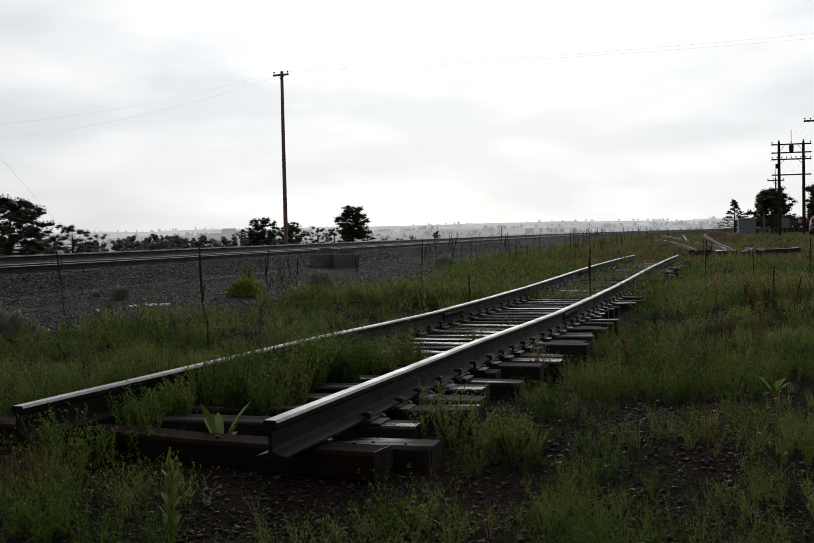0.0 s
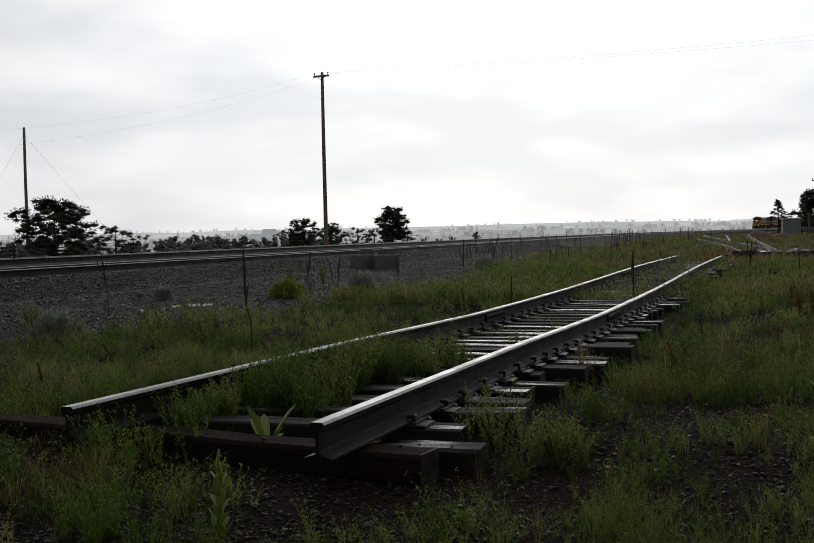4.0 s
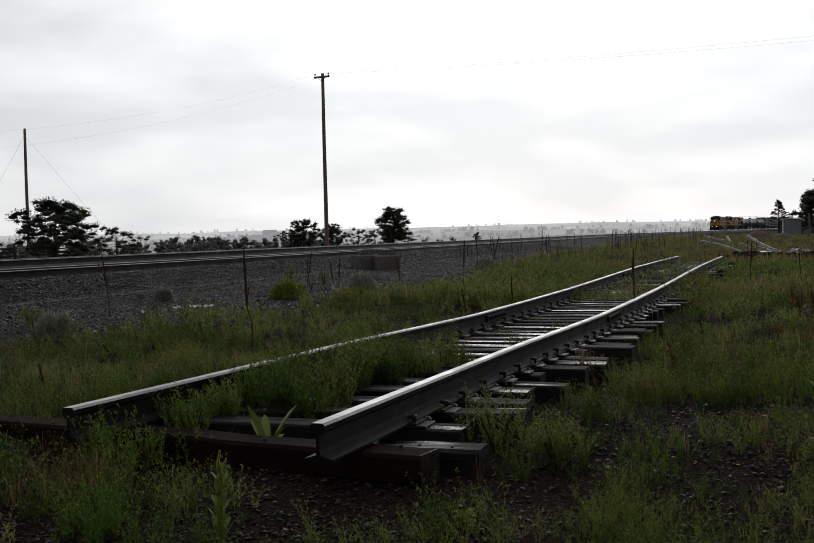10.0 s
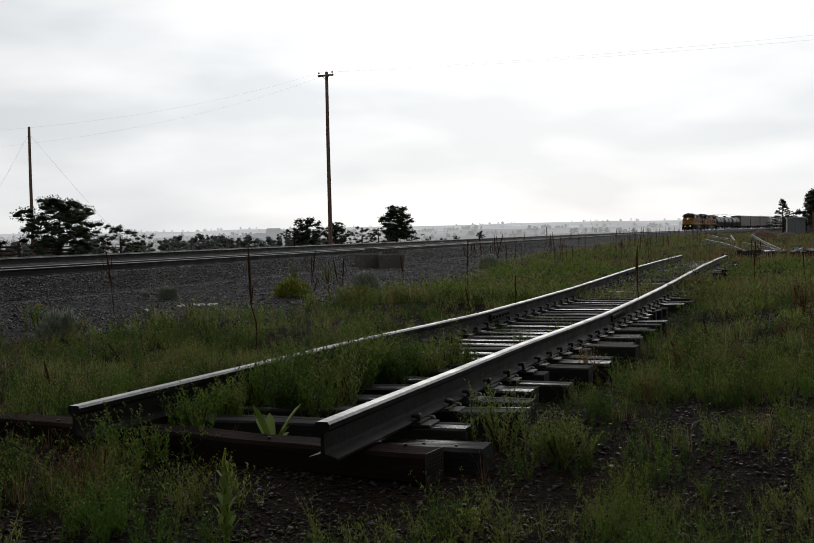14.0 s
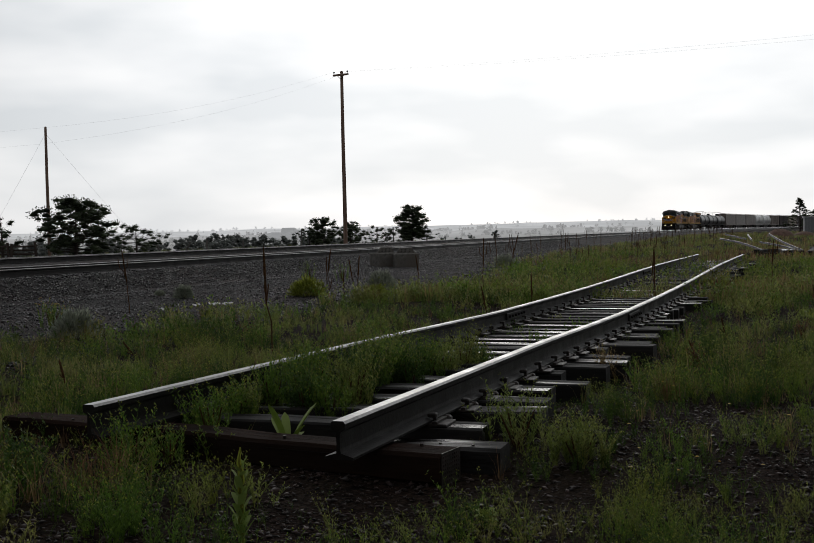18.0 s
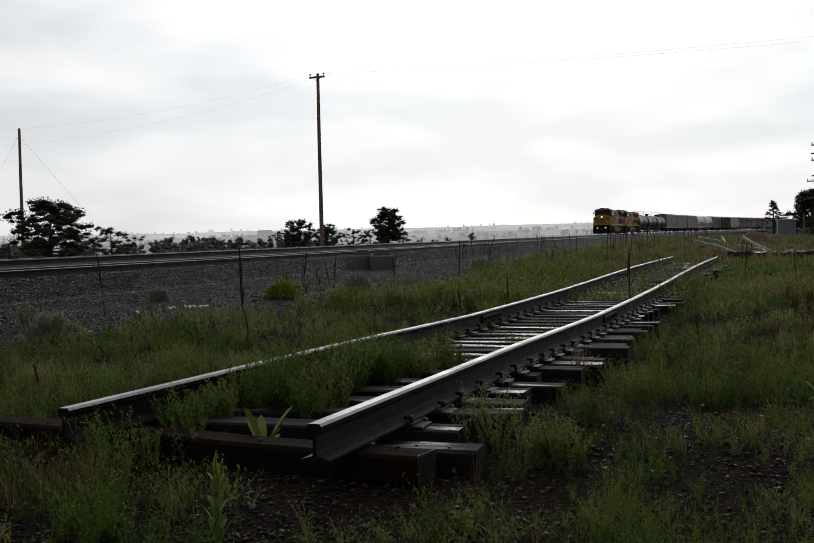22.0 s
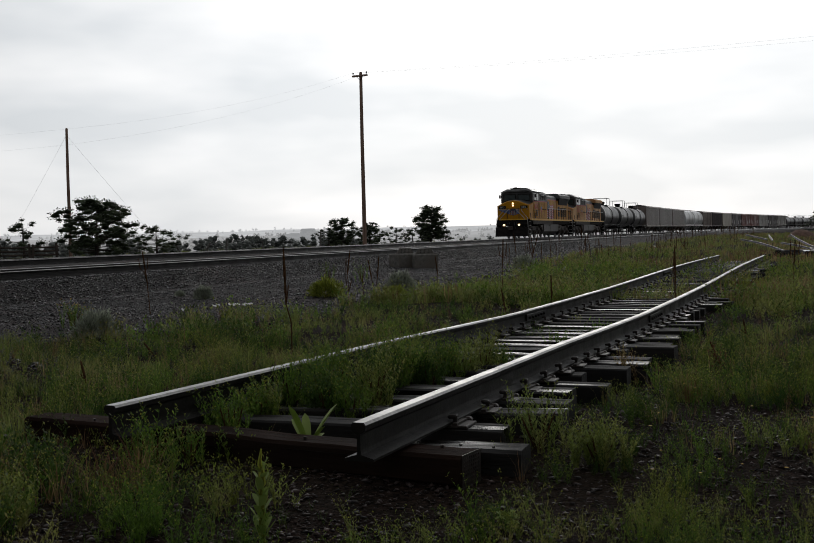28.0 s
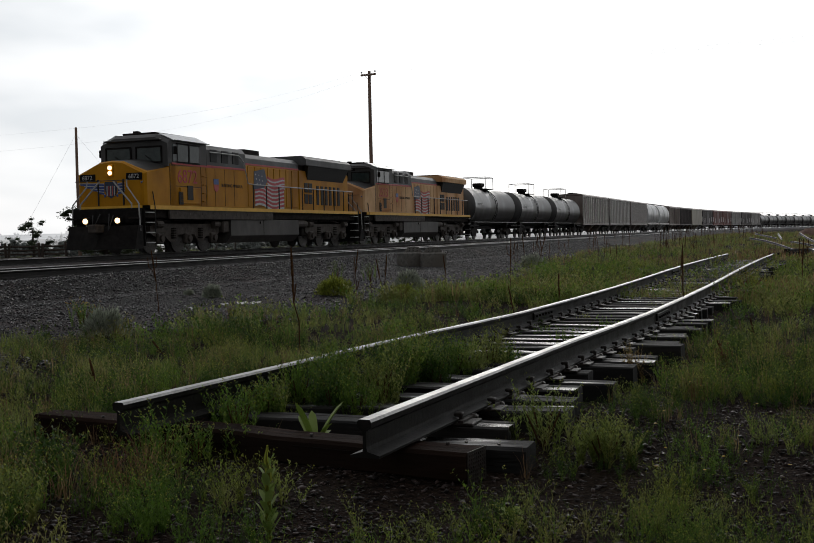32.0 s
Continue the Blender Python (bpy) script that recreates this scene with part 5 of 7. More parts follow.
M_navy = surf("dark_navy_paint", (0.02, 0.028, 0.06), (0.035, 0.045, 0.09), 6.0, 0.5)
M_steelw = surf("worn_wheel_steel", (0.04, 0.036, 0.033), (0.09, 0.08, 0.075), 10.0, 0.4, metal=0.5)
M_railing = surf("grey_handrail", (0.32, 0.32, 0.31), (0.46, 0.45, 0.44), 8.0, 0.4)
M_railing_blk = surf("black_handrail", (0.015, 0.014, 0.014), (0.03, 0.028, 0.027), 8.0, 0.5)
M_visor = surf("pale_roof_visor", (0.45, 0.46, 0.47), (0.6, 0.61, 0.62), 3.0, 0.35)
M_lamp = glow("warm_headlight", (1.0, 0.66, 0.3), 2.6)
# black base colour lifted for the rain haze over the train
M_tankcar = surf("hazed_black_tank_car", (0.04, 0.039, 0.039), (0.07, 0.068, 0.068), 2.0, 0.3, rough2=0.5, spec=0.5, c3=(0.085, 0.08, 0.075), stretch=(1, 1, 0.4), big=0.8)
# brown and grey lifted beyond their own tone to stand for rain haze
CAR_MATS = {
    "brown": surf("hazed_brown_hopper", (0.24, 0.2, 0.175), (0.36, 0.31, 0.28), 3.0, 0.5, c3=(0.15, 0.115, 0.1), stretch=(1, 1, 0.25)),
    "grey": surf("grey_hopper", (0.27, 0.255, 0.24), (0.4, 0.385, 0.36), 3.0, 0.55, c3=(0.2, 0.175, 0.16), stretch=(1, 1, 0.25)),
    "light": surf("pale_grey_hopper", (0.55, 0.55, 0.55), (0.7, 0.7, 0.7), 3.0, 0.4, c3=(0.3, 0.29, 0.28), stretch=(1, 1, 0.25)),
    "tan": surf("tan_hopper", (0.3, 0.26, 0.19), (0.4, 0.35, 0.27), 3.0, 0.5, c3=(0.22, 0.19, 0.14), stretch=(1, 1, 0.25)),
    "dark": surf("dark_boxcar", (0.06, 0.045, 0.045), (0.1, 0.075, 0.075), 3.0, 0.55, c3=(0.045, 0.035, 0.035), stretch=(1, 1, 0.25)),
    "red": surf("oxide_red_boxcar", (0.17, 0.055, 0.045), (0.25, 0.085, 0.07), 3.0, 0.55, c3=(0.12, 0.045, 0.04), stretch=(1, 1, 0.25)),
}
# pale ribs, brightened further for the same haze
M_rib = surf("pale_hazed_rib_paint", (0.56, 0.53, 0.51), (0.74, 0.71, 0.69), 4.0, 0.5)
CLEAR = {}


def wheelset(r, parent, x, name="wheelset"):
    key = ("wheel", r)
    if key not in CLEAR:
        g = Geo()
        g.tube([(0, -0.82, 0), (0, 0.82, 0)], 0.09, 8)
        for sy in (-1, 1):
            y = sy * 0.755
            g.tube([(0, y - 0.05, 0), (0, y - 0.045, 0), (0, y + 0.05, 0), (0, y + 0.06, 0)], [r * 0.9, r, r, r * 0.86], 24)
            for k in range(5):
                a = 2 * math.pi * k / 5
                g.box((math.cos(a) * r * 0.5, y + 0.062, math.sin(a) * r * 0.5), (0.1, 0.02, 0.1))
        CLEAR[key] = g.mesh("wheelset", M_steelw, True)
    return part(name, CLEAR[key], None, parent, m=pose(x, 0, r))


def loco_truck(root, x0):
    for y in (-1.12, 1.12):
        g = Geo()
        prof = [(-2.55, 0.75), (-2.2, 0.62), (-1.5, 0.62), (-1.2, 0.42), (-0.85, 0.42), (-0.6, 0.7), (0.6, 0.7), (0.85, 0.42), (1.2, 0.42), (1.5, 0.62), (2.2, 0.62), (2.55, 0.75), (2.55, 1.02), (2.0, 1.12), (-2.0, 1.12), (-2.55, 1.02)]
        g.prism([(x0 + a, b) for a, b in prof], "y", y - 0.09, y + 0.09)
        part("truck_frame", g, M_truck, root)
        for ax in (-1.98, 0, 1.98):
            part("journal_box", Geo().box((x0 + ax, y * 1.09, 0.56), (0.42, 0.2, 0.42), 0.04).tube([(x0 + ax, y * 1.09, 0.56), (x0 + ax, y * 1.26, 0.56)], 0.13, 10), M_truck, root)
        for ax in (-1.0, 1.0):
            g = Geo()
            for k in range(5):
                g.tube([(x0 + ax, y * 1.1, 0.55 + k * 0.09), (x0 + ax, y * 1.1, 0.6 + k * 0.09)], 0.13, 8)
            part("coil_spring", g, M_dark, root)
            part("brake_cylinder", Geo().tube([(x0 + ax * 2.35, y * 1.15, 1.1), (x0 + ax * 1.9, y * 1.15, 1.1)], 0.14, 10), M_truck, root)
    return [wheelset(0.53, root, x0 + ax) for ax in (-1.98, 0, 1.98)]


def text(body, size, mat, parent, m, name="lettering", label=""):
    cu = bpy.data.curves.new(name, "FONT")
    cu.body, cu.size, cu.align_x, cu.align_y, cu.extrude = body, size, "CENTER", "CENTER", 0.004
    tmp = bpy.data.objects.new("tmp", cu)
    scene.collection.objects.link(tmp)
    me = bpy.data.meshes.new_from_object(tmp.evaluated_get(bpy.context.evaluated_depsgraph_get()))
    bpy.data.objects.remove(tmp)
    me.materials.clear()
    me.materials.append(mat)
    return part(name, me, None, parent, label, m=m)


def locomotive(number, yel, faded):
    """Six-axle road diesel, front towards +x, rail top at z 0."""
    root = new("locomotive")
    tagged(root, ("faded orange" if faded else "yellow and grey") + " diesel freight locomotive with " + ("dusty stained sides" if faded else "glowing headlights"), "locomotive", "locomotives of the train")
    W = 1.5
    # frame and walkway
    part("underframe", Geo().box((0, 0, 1.5), (20.4, 2.7, 0.36), 0.03), M_dark, root)
    for y in (-1, 1):
        part("side_sill", Geo().box((4.1, y * 1.46, 1.47), (8.6, 0.1, 0.36), 0.015), M_truck, root, "dusty brown sill plate under the cab")
        for k in range(9):
            part("sill_bolt", Geo().tube([(0.3 + k * 0.95, y * 1.5, 1.5), (0.3 + k * 0.95, y * 1.525, 1.5)], 0.035, 6), M_steelw, root)
        for k in range(14):
            part("pipe_run", Geo().tube([(9.0 - k * 1.35, y * 1.2, 1.28), (8.0 - k * 1.35, y * 1.24, 1.2 + 0.05 * (k % 3))], 0.04, 5), M_dark, root)
    part("underfloor_gear", Geo().box((0, 0, 1.02), (19.0, 1.16, 0.64), 0.03).box((4.6, 0, 0.9), (1.0, 2.3, 0.7), 0.05).box((-4.4, 0, 0.9), (0.9, 2.3, 0.7), 0.05), M_dark, root)
    part("walkway", Geo().box((-0.3, 0, 1.745), (20.2, 3.06, 0.09), 0.01), M_dark, root)
    for y in (-1, 1):
        part("sill_stripe", Geo().box((-0.2, y * 1.54, 1.72), (19.9, 0.03, 0.15)), M_stripe, root, "bright yellow edge stripe")
    part("front_stripe", Geo().box((10.0, 0, 1.72), (0.04, 2.7, 0.15)), M_stripe, root)
    # nose: rises to a ridge in the middle
    def nose_loop(x, side, mid, base=1.79, w=W):
        return [(x, -w, base), (x, w, base), (x, w, side), (x, 0.5, mid), (x, 0, mid + 0.04), (x, -0.5, mid), (x, -w, side)]
    part("nose", Geo().loft([nose_loop(9.95, 2.95, 3.38, w=1.42), nose_loop(9.85, 3.0, 3.44), nose_loop(7.9, 3.32, 3.62)]), yel, root)
    part("nose_top", Geo().loft([[(x, -w, sd + 0.008), (x, -0.5, md + 0.008), (x, 0, md + 0.048), (x, 0.5, md + 0.008), (x, w, sd + 0.008), (x, 0, sd - 0.2)] for x, w, sd, md in ((9.8, 1.46, 3.0, 3.44), (7.92, 1.46, 3.32, 3.62))]), M_lgrey, root, "dark anti-glare top of the nose")
    for y in (-0.55, 0.55):
        part("nose_post", Geo().box((9.98, y, 2.3), (0.05, 0.05, 0.98), 0.01), M_screen, root)
    part("nose_door", Geo().box((9.97, 0.95, 2.25), (0.03, 0.7, 0.95), 0.01), yel, root)
    # cab with slanted windscreen and chamfered roof
    def cab_loop(x, z0, top, sh, w=W):
        return [(x, -w, z0), (x, w, z0), (x, w, sh), (x, w * 0.62, top), (x, -w * 0.62, top), (x, -w, sh)]
    part("cab_lower", Geo().prism([(5.55, 1.79), (8.35, 1.79), (8.35, 3.4), (5.55, 3.4)], "y", -W, W), yel, root)
    part("cab_upper", Geo().loft([cab_loop(8.42, 3.3, 4.42, 4.16), cab_loop(8.2, 3.3, 4.56, 4.3), cab_loop(5.55, 3.4, 4.6, 4.3)]), M_lgrey, root, "grey cab top")
    part("cab_roof_cap", Geo().box((7.0, 0, 4.62), (2.1, 1.5, 0.07), 0.02), M_dark, root)
    for k in range(7):
        part("roof_fitting", Geo().box((6.1 + k * 0.3, -0.5 + 0.15 * (k % 4), 4.69), (0.16, 0.22, 0.09), 0.015), M_dark, root)
    part("roof_edge", Geo().box((8.5, 0, 4.32), (0.2, 2.5, 0.05), 0.01), M_lgrey, root)
    for y in (-0.68, 0.68):
        part("windscreen", Geo().add([(8.435, y - 0.53, 3.5), (8.435, y + 0.53, 3.5), (8.44, y + 0.5, 4.02), (8.44, y - 0.5, 4.02), (8.41, y - 0.53, 3.5), (8.41, y + 0.53, 3.5), (8.41, y + 0.5, 4.02), (8.41, y - 0.5, 4.02)],
             [(0, 1, 2, 3), (7, 6, 5, 4), (0, 4, 5, 1), (1, 5, 6, 2), (2, 6, 7, 3), (3, 7, 4, 0)]), M_win, root, "dark cab windscreen")
        part("windscreen_frame", Geo().box((8.44, y, 4.06), (0.05, 1.14, 0.06)).box((8.44, y, 3.47), (0.05, 1.14, 0.05)).box((8.44, y - 0.56, 3.76), (0.05, 0.05, 0.6)).box((8.44, y + 0.56, 3.76), (0.05, 0.05, 0.6)), M_black, root)
        part("wiper", Geo().tube([(8.47, y + 0.2, 3.47), (8.48, y - 0.15, 3.75)], 0.012, 4), M_black, root)
    for y in (-1, 1):
        part("visor", Geo().add([(5.5, y * 0.98, 4.58), (8.15, y * 0.98, 4.56), (8.15, y * 1.6, 4.28), (5.5, y * 1.6, 4.28), (5.5, y * 0.98, 4.61), (8.15, y * 0.98, 4.59), (8.15, y * 1.6, 4.31), (5.5, y * 1.6, 4.31)],
             [(0, 1, 2, 3), (7, 6, 5, 4), (0, 4, 5, 1), (1, 5, 6, 2), (2, 6, 7, 3), (3, 7, 4, 0)]), M_visor, root, "pale wet roof panel over the side window")
        for cx, wd in ((7.35, 0.75), (6.5, 0.7), (7.95, 0.25)):
            part("side_window", Geo().box((cx, y * 1.505, 3.83), (wd, 0.03, 0.66), 0.008), M_win, root)
        part("window_frame", Geo().box((6.92, y * 1.5, 3.83), (0.06, 0.06, 0.74)).box((6.95, y * 1.5, 3.47), (1.7, 0.06, 0.05)).box((6.95, y * 1.5, 4.19), (1.7, 0.06, 0.05)), M_black, root)
        part("red_band", Geo().box((6.5, y * 1.506, 3.415), (3.3, 0.02, 0.07)), M_red, root, "red line between grey and yellow")
        part("mirror", Geo().box((8.15, y * 1.68, 3.9), (0.08, 0.16, 0.3), 0.02), M_black, root)
        # lower cab panels, door and seams
        for q in (5.62, 6.02, 8.3):
            part("panel_seam", Geo().box((q, y * 1.502, 2.6), (0.02, 0.014, 1.55)), M_screen, root)
        part("panel_seam", Geo().box((6.95, y * 1.502, 2.56), (1.9, 0.014, 0.02)), M_screen, root)
        part("sun_rail", Geo().tube([(5.5, y * 1.62, 4.3), (8.1, y * 1.62, 4.3)], 0.018, 5), M_railing_blk, root)
        for q in range(5):
            part("vent_slat", Geo().box((7.6, y * 1.555, 1.93 + 0.085 * q), (0.26, 0.02, 0.03)), M_truck, root)
        for q in range(4):
            part("grab_iron", Geo().tube([(5.68, y * 1.5, 2.0 + q * 0.33), (5.68, y * 1.58, 2.0 + q * 0.33), (5.95, y * 1.58, 2.0 + q * 0.33), (5.95, y * 1.5, 2.0 + q * 0.33)], 0.014, 5), yel, root)
        part("battery_box", Geo().box((6.9, y * 1.52, 2.2), (1.5, 0.06, 0.62), 0.015), yel, root)
        part("louvre", Geo().box((6.95, y * 1.56, 2.32), (0.42, 0.03, 0.56), 0.008), M_screen, root)
        part("louvre", Geo().box((7.6, y * 1.535, 2.1), (0.3, 0.03, 0.5), 0.008), M_screen, root)
        text(number, 0.74, M_redfade if faded else M_red, root, pose(7.05, y * 1.512, 2.92, 90, 0, 0 if y < 0 else 180), label="large red road number")
        # equipment cabinet behind the cab
        part("cabinet", Geo().box((3.9, y * 0.75, 2.6), (3.28, 1.5, 1.62), 0.02), yel, root)
        part("cabinet_top", Geo().loft([[(x, y * 0.0, 3.42), (x, y * 1.5, 3.42), (x, y * 1.5, 4.1), (x, y * 1.34, 4.3), (x, y * 0.0, 4.34)] for x in (5.54, 2.26)]), M_lgrey, root)
        part("red_band", Geo().box((3.9, y * 1.506, 3.44), (3.27, 0.02, 0.08)), M_red, root)
        for k in range(3):
            part("louvre", Geo().box((5.0 - k * 0.92, y * 1.505, 3.88), (0.52, 0.04, 0.5 if not faded else 0.62), 0.01), M_screen, root)
            part("door_seam", Geo().box((4.9 - k * 0.8, y * 1.503, 2.6), (0.015, 0.012, 1.5)), M_screen, root)
        part("emblem", Geo().prism([(5.03, 2.95), (4.63, 2.95), (4.63, 2.72), (5.03, 2.72)], "y", y * 1.5, y * 1.515), M_blue, root, "blue upper half of a shield emblem")
        part("emblem", Geo().prism([(5.03, 2.71), (4.63, 2.71), (4.66, 2.5), (4.83, 2.4), (5.0, 2.5)], "y", y * 1.5, y * 1.514), M_redfade, root, "pale red lower half of a shield emblem")
        text("BUILDING AMERICA", 0.2, M_truck, root, pose(3.5, y * 1.512, 2.7, 90, 0, 0 if y < 0 else 180), label="small dark slogan lettering")
        part("handrail", Geo().tube([(5.5, y * 1.62, 4.0), (3.1, y * 1.62, 4.0), (2.6, y * 1.6, 3.75), (2.15, y * 1.55, 2.85), (1.6, y * 1.55, 2.83)], 0.025, 6), M_railing, root)
    # engine hood
    part("engine_hood", Geo().prism([(-1.2, 1.79), (1.2, 1.79), (1.2, 3.72), (-1.2, 3.72)], "x", -3.6, 2.26), yel, root)
    part("hood_top", Geo().prism([(-1.2, 3.72), (1.2, 3.72), (1.18, 4.0), (0.95, 4.2), (-0.95, 4.2), (-1.18, 4.0)], "x", -3.6, 2.26), M_lgrey, root)
    part("exhaust_box", Geo().box((-0.1, 0, 4.34), (1.5, 1.1, 0.3), 0.02), M_dark, root)
    part("air_horn", Geo().tube([(1.6, -0.5, 4.2), (1.6, -0.5, 4.4), (2.1, -0.5, 4.45)], [0.03, 0.04, 0.09], 8).tube([(1.6, -0.75, 4.4), (2.0, -0.75, 4.42)], [0.04, 0.09], 8), M_black, root)
    for y in (-1, 1):
        part("red_band", Geo().box((-0.67, y * 1.204, 3.74), (5.84, 0.02, 0.07)), M_red, root)
        for k in range(9):
            part("hood_door", Geo().box((1.9 - k * 0.63, y * 1.21, 2.78), (0.57, 0.03, 1.75), 0.012), yel, root)
        # waving flag decal: dark star field and seven slanted stripes
        sgn = y
        part("flag_field", Geo().prism([(1.0, 3.45), (0.0, 3.6), (-0.25, 3.05), (0.05, 2.75), (1.05, 2.65)], "y", sgn * 1.228, sgn * 1.236), M_navy, root, "dark field of a waving flag decal")
        for k in range(9):
            part("flag_star", Geo().box((0.85 - 0.3 * (k % 3) - 0.06 * (k // 3), sgn * 1.238, 3.32 - 0.2 * (k // 3) - 0.03 * (k % 3)), (0.06, 0.006, 0.06)), M_white, root)
        for k in range(8):
            top = 3.32 - k * 0.18
            wav = lambda q: 0.1 * math.sin(q * 2.6 + 0.6)
            xs = [(-0.28 if k < 3 else 0.95) - i * ((1.75 if k < 3 else 2.9) / 7) for i in range(8)]
            band = [(x, top + wav(x) + (0.06 * x)) for x in xs] + [(x, top - 0.11 + wav(x) + (0.06 * x)) for x in xs[::-1]]
            part("flag_stripe", Geo().prism(band, "y", sgn * 1.228, sgn * 1.234), M_redfade if faded else M_red, root)
            band = [(x, z - 0.1) for x, z in band]
            part("flag_stripe", Geo().prism([(x, z) for x, z in band], "y", sgn * 1.227, sgn * 1.231), M_white, root)
        # radiator section
        part("radiator_side", Geo().box((-6.6, y * 0.62, 2.75), (6.0, 1.24, 1.92), 0.02), yel, root)
        for k in range(2):
            for j in range(2):
                part("filter_panel", Geo().box((-4.35 - k * 0.5, y * 1.25, 2.35 + j * 0.55), (0.4, 0.03, 0.46), 0.01), M_screen, root)
        for k in range(6):
            part("louvre", Geo().box((-5.7 - k * 0.52, y * 1.25, 2.55), (0.28, 0.03, 0.95), 0.01), M_screen, root)
        part("radiator_screen", Geo().add([(-4.5, y * 1.26, 3.3), (-8.9, y * 1.26, 3.3), (-9.2, y * 1.46, 3.95), (-4.2, y * 1.46, 3.95), (-4.5, y * 1.2, 3.3), (-8.9, y * 1.2, 3.3), (-9.2, y * 1.2, 3.95), (-4.2, y * 1.2, 3.95)],
             [(0, 1, 2, 3), (7, 6, 5, 4), (0, 4, 5, 1), (1, 5, 6, 2), (2, 6, 7, 3), (3, 7, 4, 0)]), M_screen, root)
        # walkway rail
        for k in range(10):
            x = 1.6 - k * 1.25
            part("stanchion", Geo().tube([(x, y * 1.5, 1.78), (x, y * 1.5, 2.83)], 0.028, 5), M_railing_blk, root)
        part("handrail", Geo().tube([(1.6, y * 1.5, 2.83), (-9.65, y * 1.5, 2.83)], 0.026, 6), M_railing, root)
    part("radiator_body", Geo().box((-6.6, 0, 3.62), (6.0, 2.3, 0.7)), M_dark, root)
    wing = yel if faded else M_lgrey
    part("radiator_wing", Geo().prism([(-1.5, 3.97), (1.5, 3.97), (1.5, 4.26), (1.3, 4.4), (-1.3, 4.4), (-1.5, 4.26)], "x", -9.5, -3.9), wing, root, "wide overhanging radiator top")
    part("radiator_roof", Geo().box((-6.7, 0, 4.42), (4.9, 2.1, 0.08), 0.02), M_dark, root)
    part("rear_hood", Geo().box((-9.75, 0, 2.75), (0.3, 1.7, 1.9), 0.03), yel, root)
    part("rear_light", Geo().box((-9.92, 0.5, 3.3), (0.05, 0.24, 0.5), 0.02), M_black, root)
    # ends, steps, plough
    part("plough", Geo().loft([[(10.5, -1.5, 1.06), (10.66, 0, 1.06), (10.5, 1.5, 1.06), (10.2, 1.5, 1.06), (10.2, -1.5, 1.06)], [(10.75, -1.5, 0.2), (11.05, 0, 0.2), (10.75, 1.5, 0.2), (10.2, 1.5, 0.2), (10.2, -1.5, 0.2)]]), M_black, root)
    part("end_plate", Geo().box((10.25, 0, 1.42), (0.2, 2.9, 0.55), 0.02), M_black, root)
    part("coupler", Geo().box((10.9, 0, 0.95), (0.7, 0.3, 0.32), 0.04), M_truck, root)
    part("coupler", Geo().box((-10.8, 0, 0.95), (0.7, 0.3, 0.32), 0.04), M_truck, root)
    part("end_plate", Geo().box((-10.25, 0, 1.2), (0.14, 2.9, 1.1), 0.02), M_black, root)
    for ex in (9.75, -9.95):
        for y in (-1, 1):
            for k in range(4):
                part("step", Geo().box((ex, y * 1.42, 0.42 + k * 0.37), (0.55, 0.28, 0.035)), M_railing, root)
            part("step_panel", Geo().box((ex + (0.3 if ex > 0 else -0.3), y * 1.3, 1.0), (0.04, 0.4, 1.4)), M_black, root)
            part("handrail", Geo().tube([(ex - 0.28, y * 1.56, 0.75), (ex - 0.28, y * 1.56, 1.75), (ex - 0.2, y * 1.53, 2.3)], 0.022, 6), M_railing_blk, root)
    part("handrail", Geo().tube([(10.28, -1.35, 2.72), (10.28, 1.35, 2.72)], 0.016, 6), M_railing_blk, root)
    for y in (-1, 1):
        part("handrail", Geo().tube([(10.25, y * 0.3, 2.7), (10.32, y * 1.12, 1.85), (10.32, y * 1.12, 1.2)], 0.03, 6), M_railing, root)
        part("handrail", Geo().tube([(10.22, y * 0.86, 2.75), (10.24, y * 0.88, 2.5), (10.34, y * 1.44, 1.85), (10.34, y * 1.48, 0.85)], 0.03, 6), M_railing, root)
        part("cable", Geo().tube([(10.4, y * 0.2, 1.5), (10.7, y * 0.35, 0.9), (10.5, y * 0.45, 1.45)], 0.025, 5), M_railing_blk, root)
        part("pilot_step", Geo().box((10.42, y * 1.3, 1.32), (0.3, 0.34, 0.05)), M_dark, root)

    # lamps and number boards
    part("headlight_box", Geo().box((9.96, 0, 3.11), (0.08, 0.25, 0.46), 0.02), yel, root)
    for z in (3.015, 3.205):
        part("headlight" , Geo().tube([(9.99, 0, z), (10.03, 0, z)], 0.082, 16), M_black if faded else M_lamp, root, "" if faded else "lit warm headlight")
    for y in (-0.7, 0.7):
        part("ditch_light", Geo().tube([(10.6, y, 1.24), (10.65, y, 1.24)], 0.1, 16), M_black if faded else M_lamp, root, "" if faded else "lit warm ditch light")
        part("lamp_housing", Geo().tube([(10.3, y, 1.24), (10.61, y, 1.24)], 0.15, 12), M_black, root)
    if faded:
        nb = part("number_board", Geo().box((8.44, 0, 4.28), (0.06, 0.7, 0.26), 0.01), M_black, root)
        text(number, 0.22, M_white, nb, pose(8.475, 0, 4.28, 90, 0, 90))
    else:
        for y in (-1.02, 1.02):
            nb = part("number_board", Geo().box((9.965, y, 2.86), (0.05, 0.68, 0.27), 0.01), M_black, root)
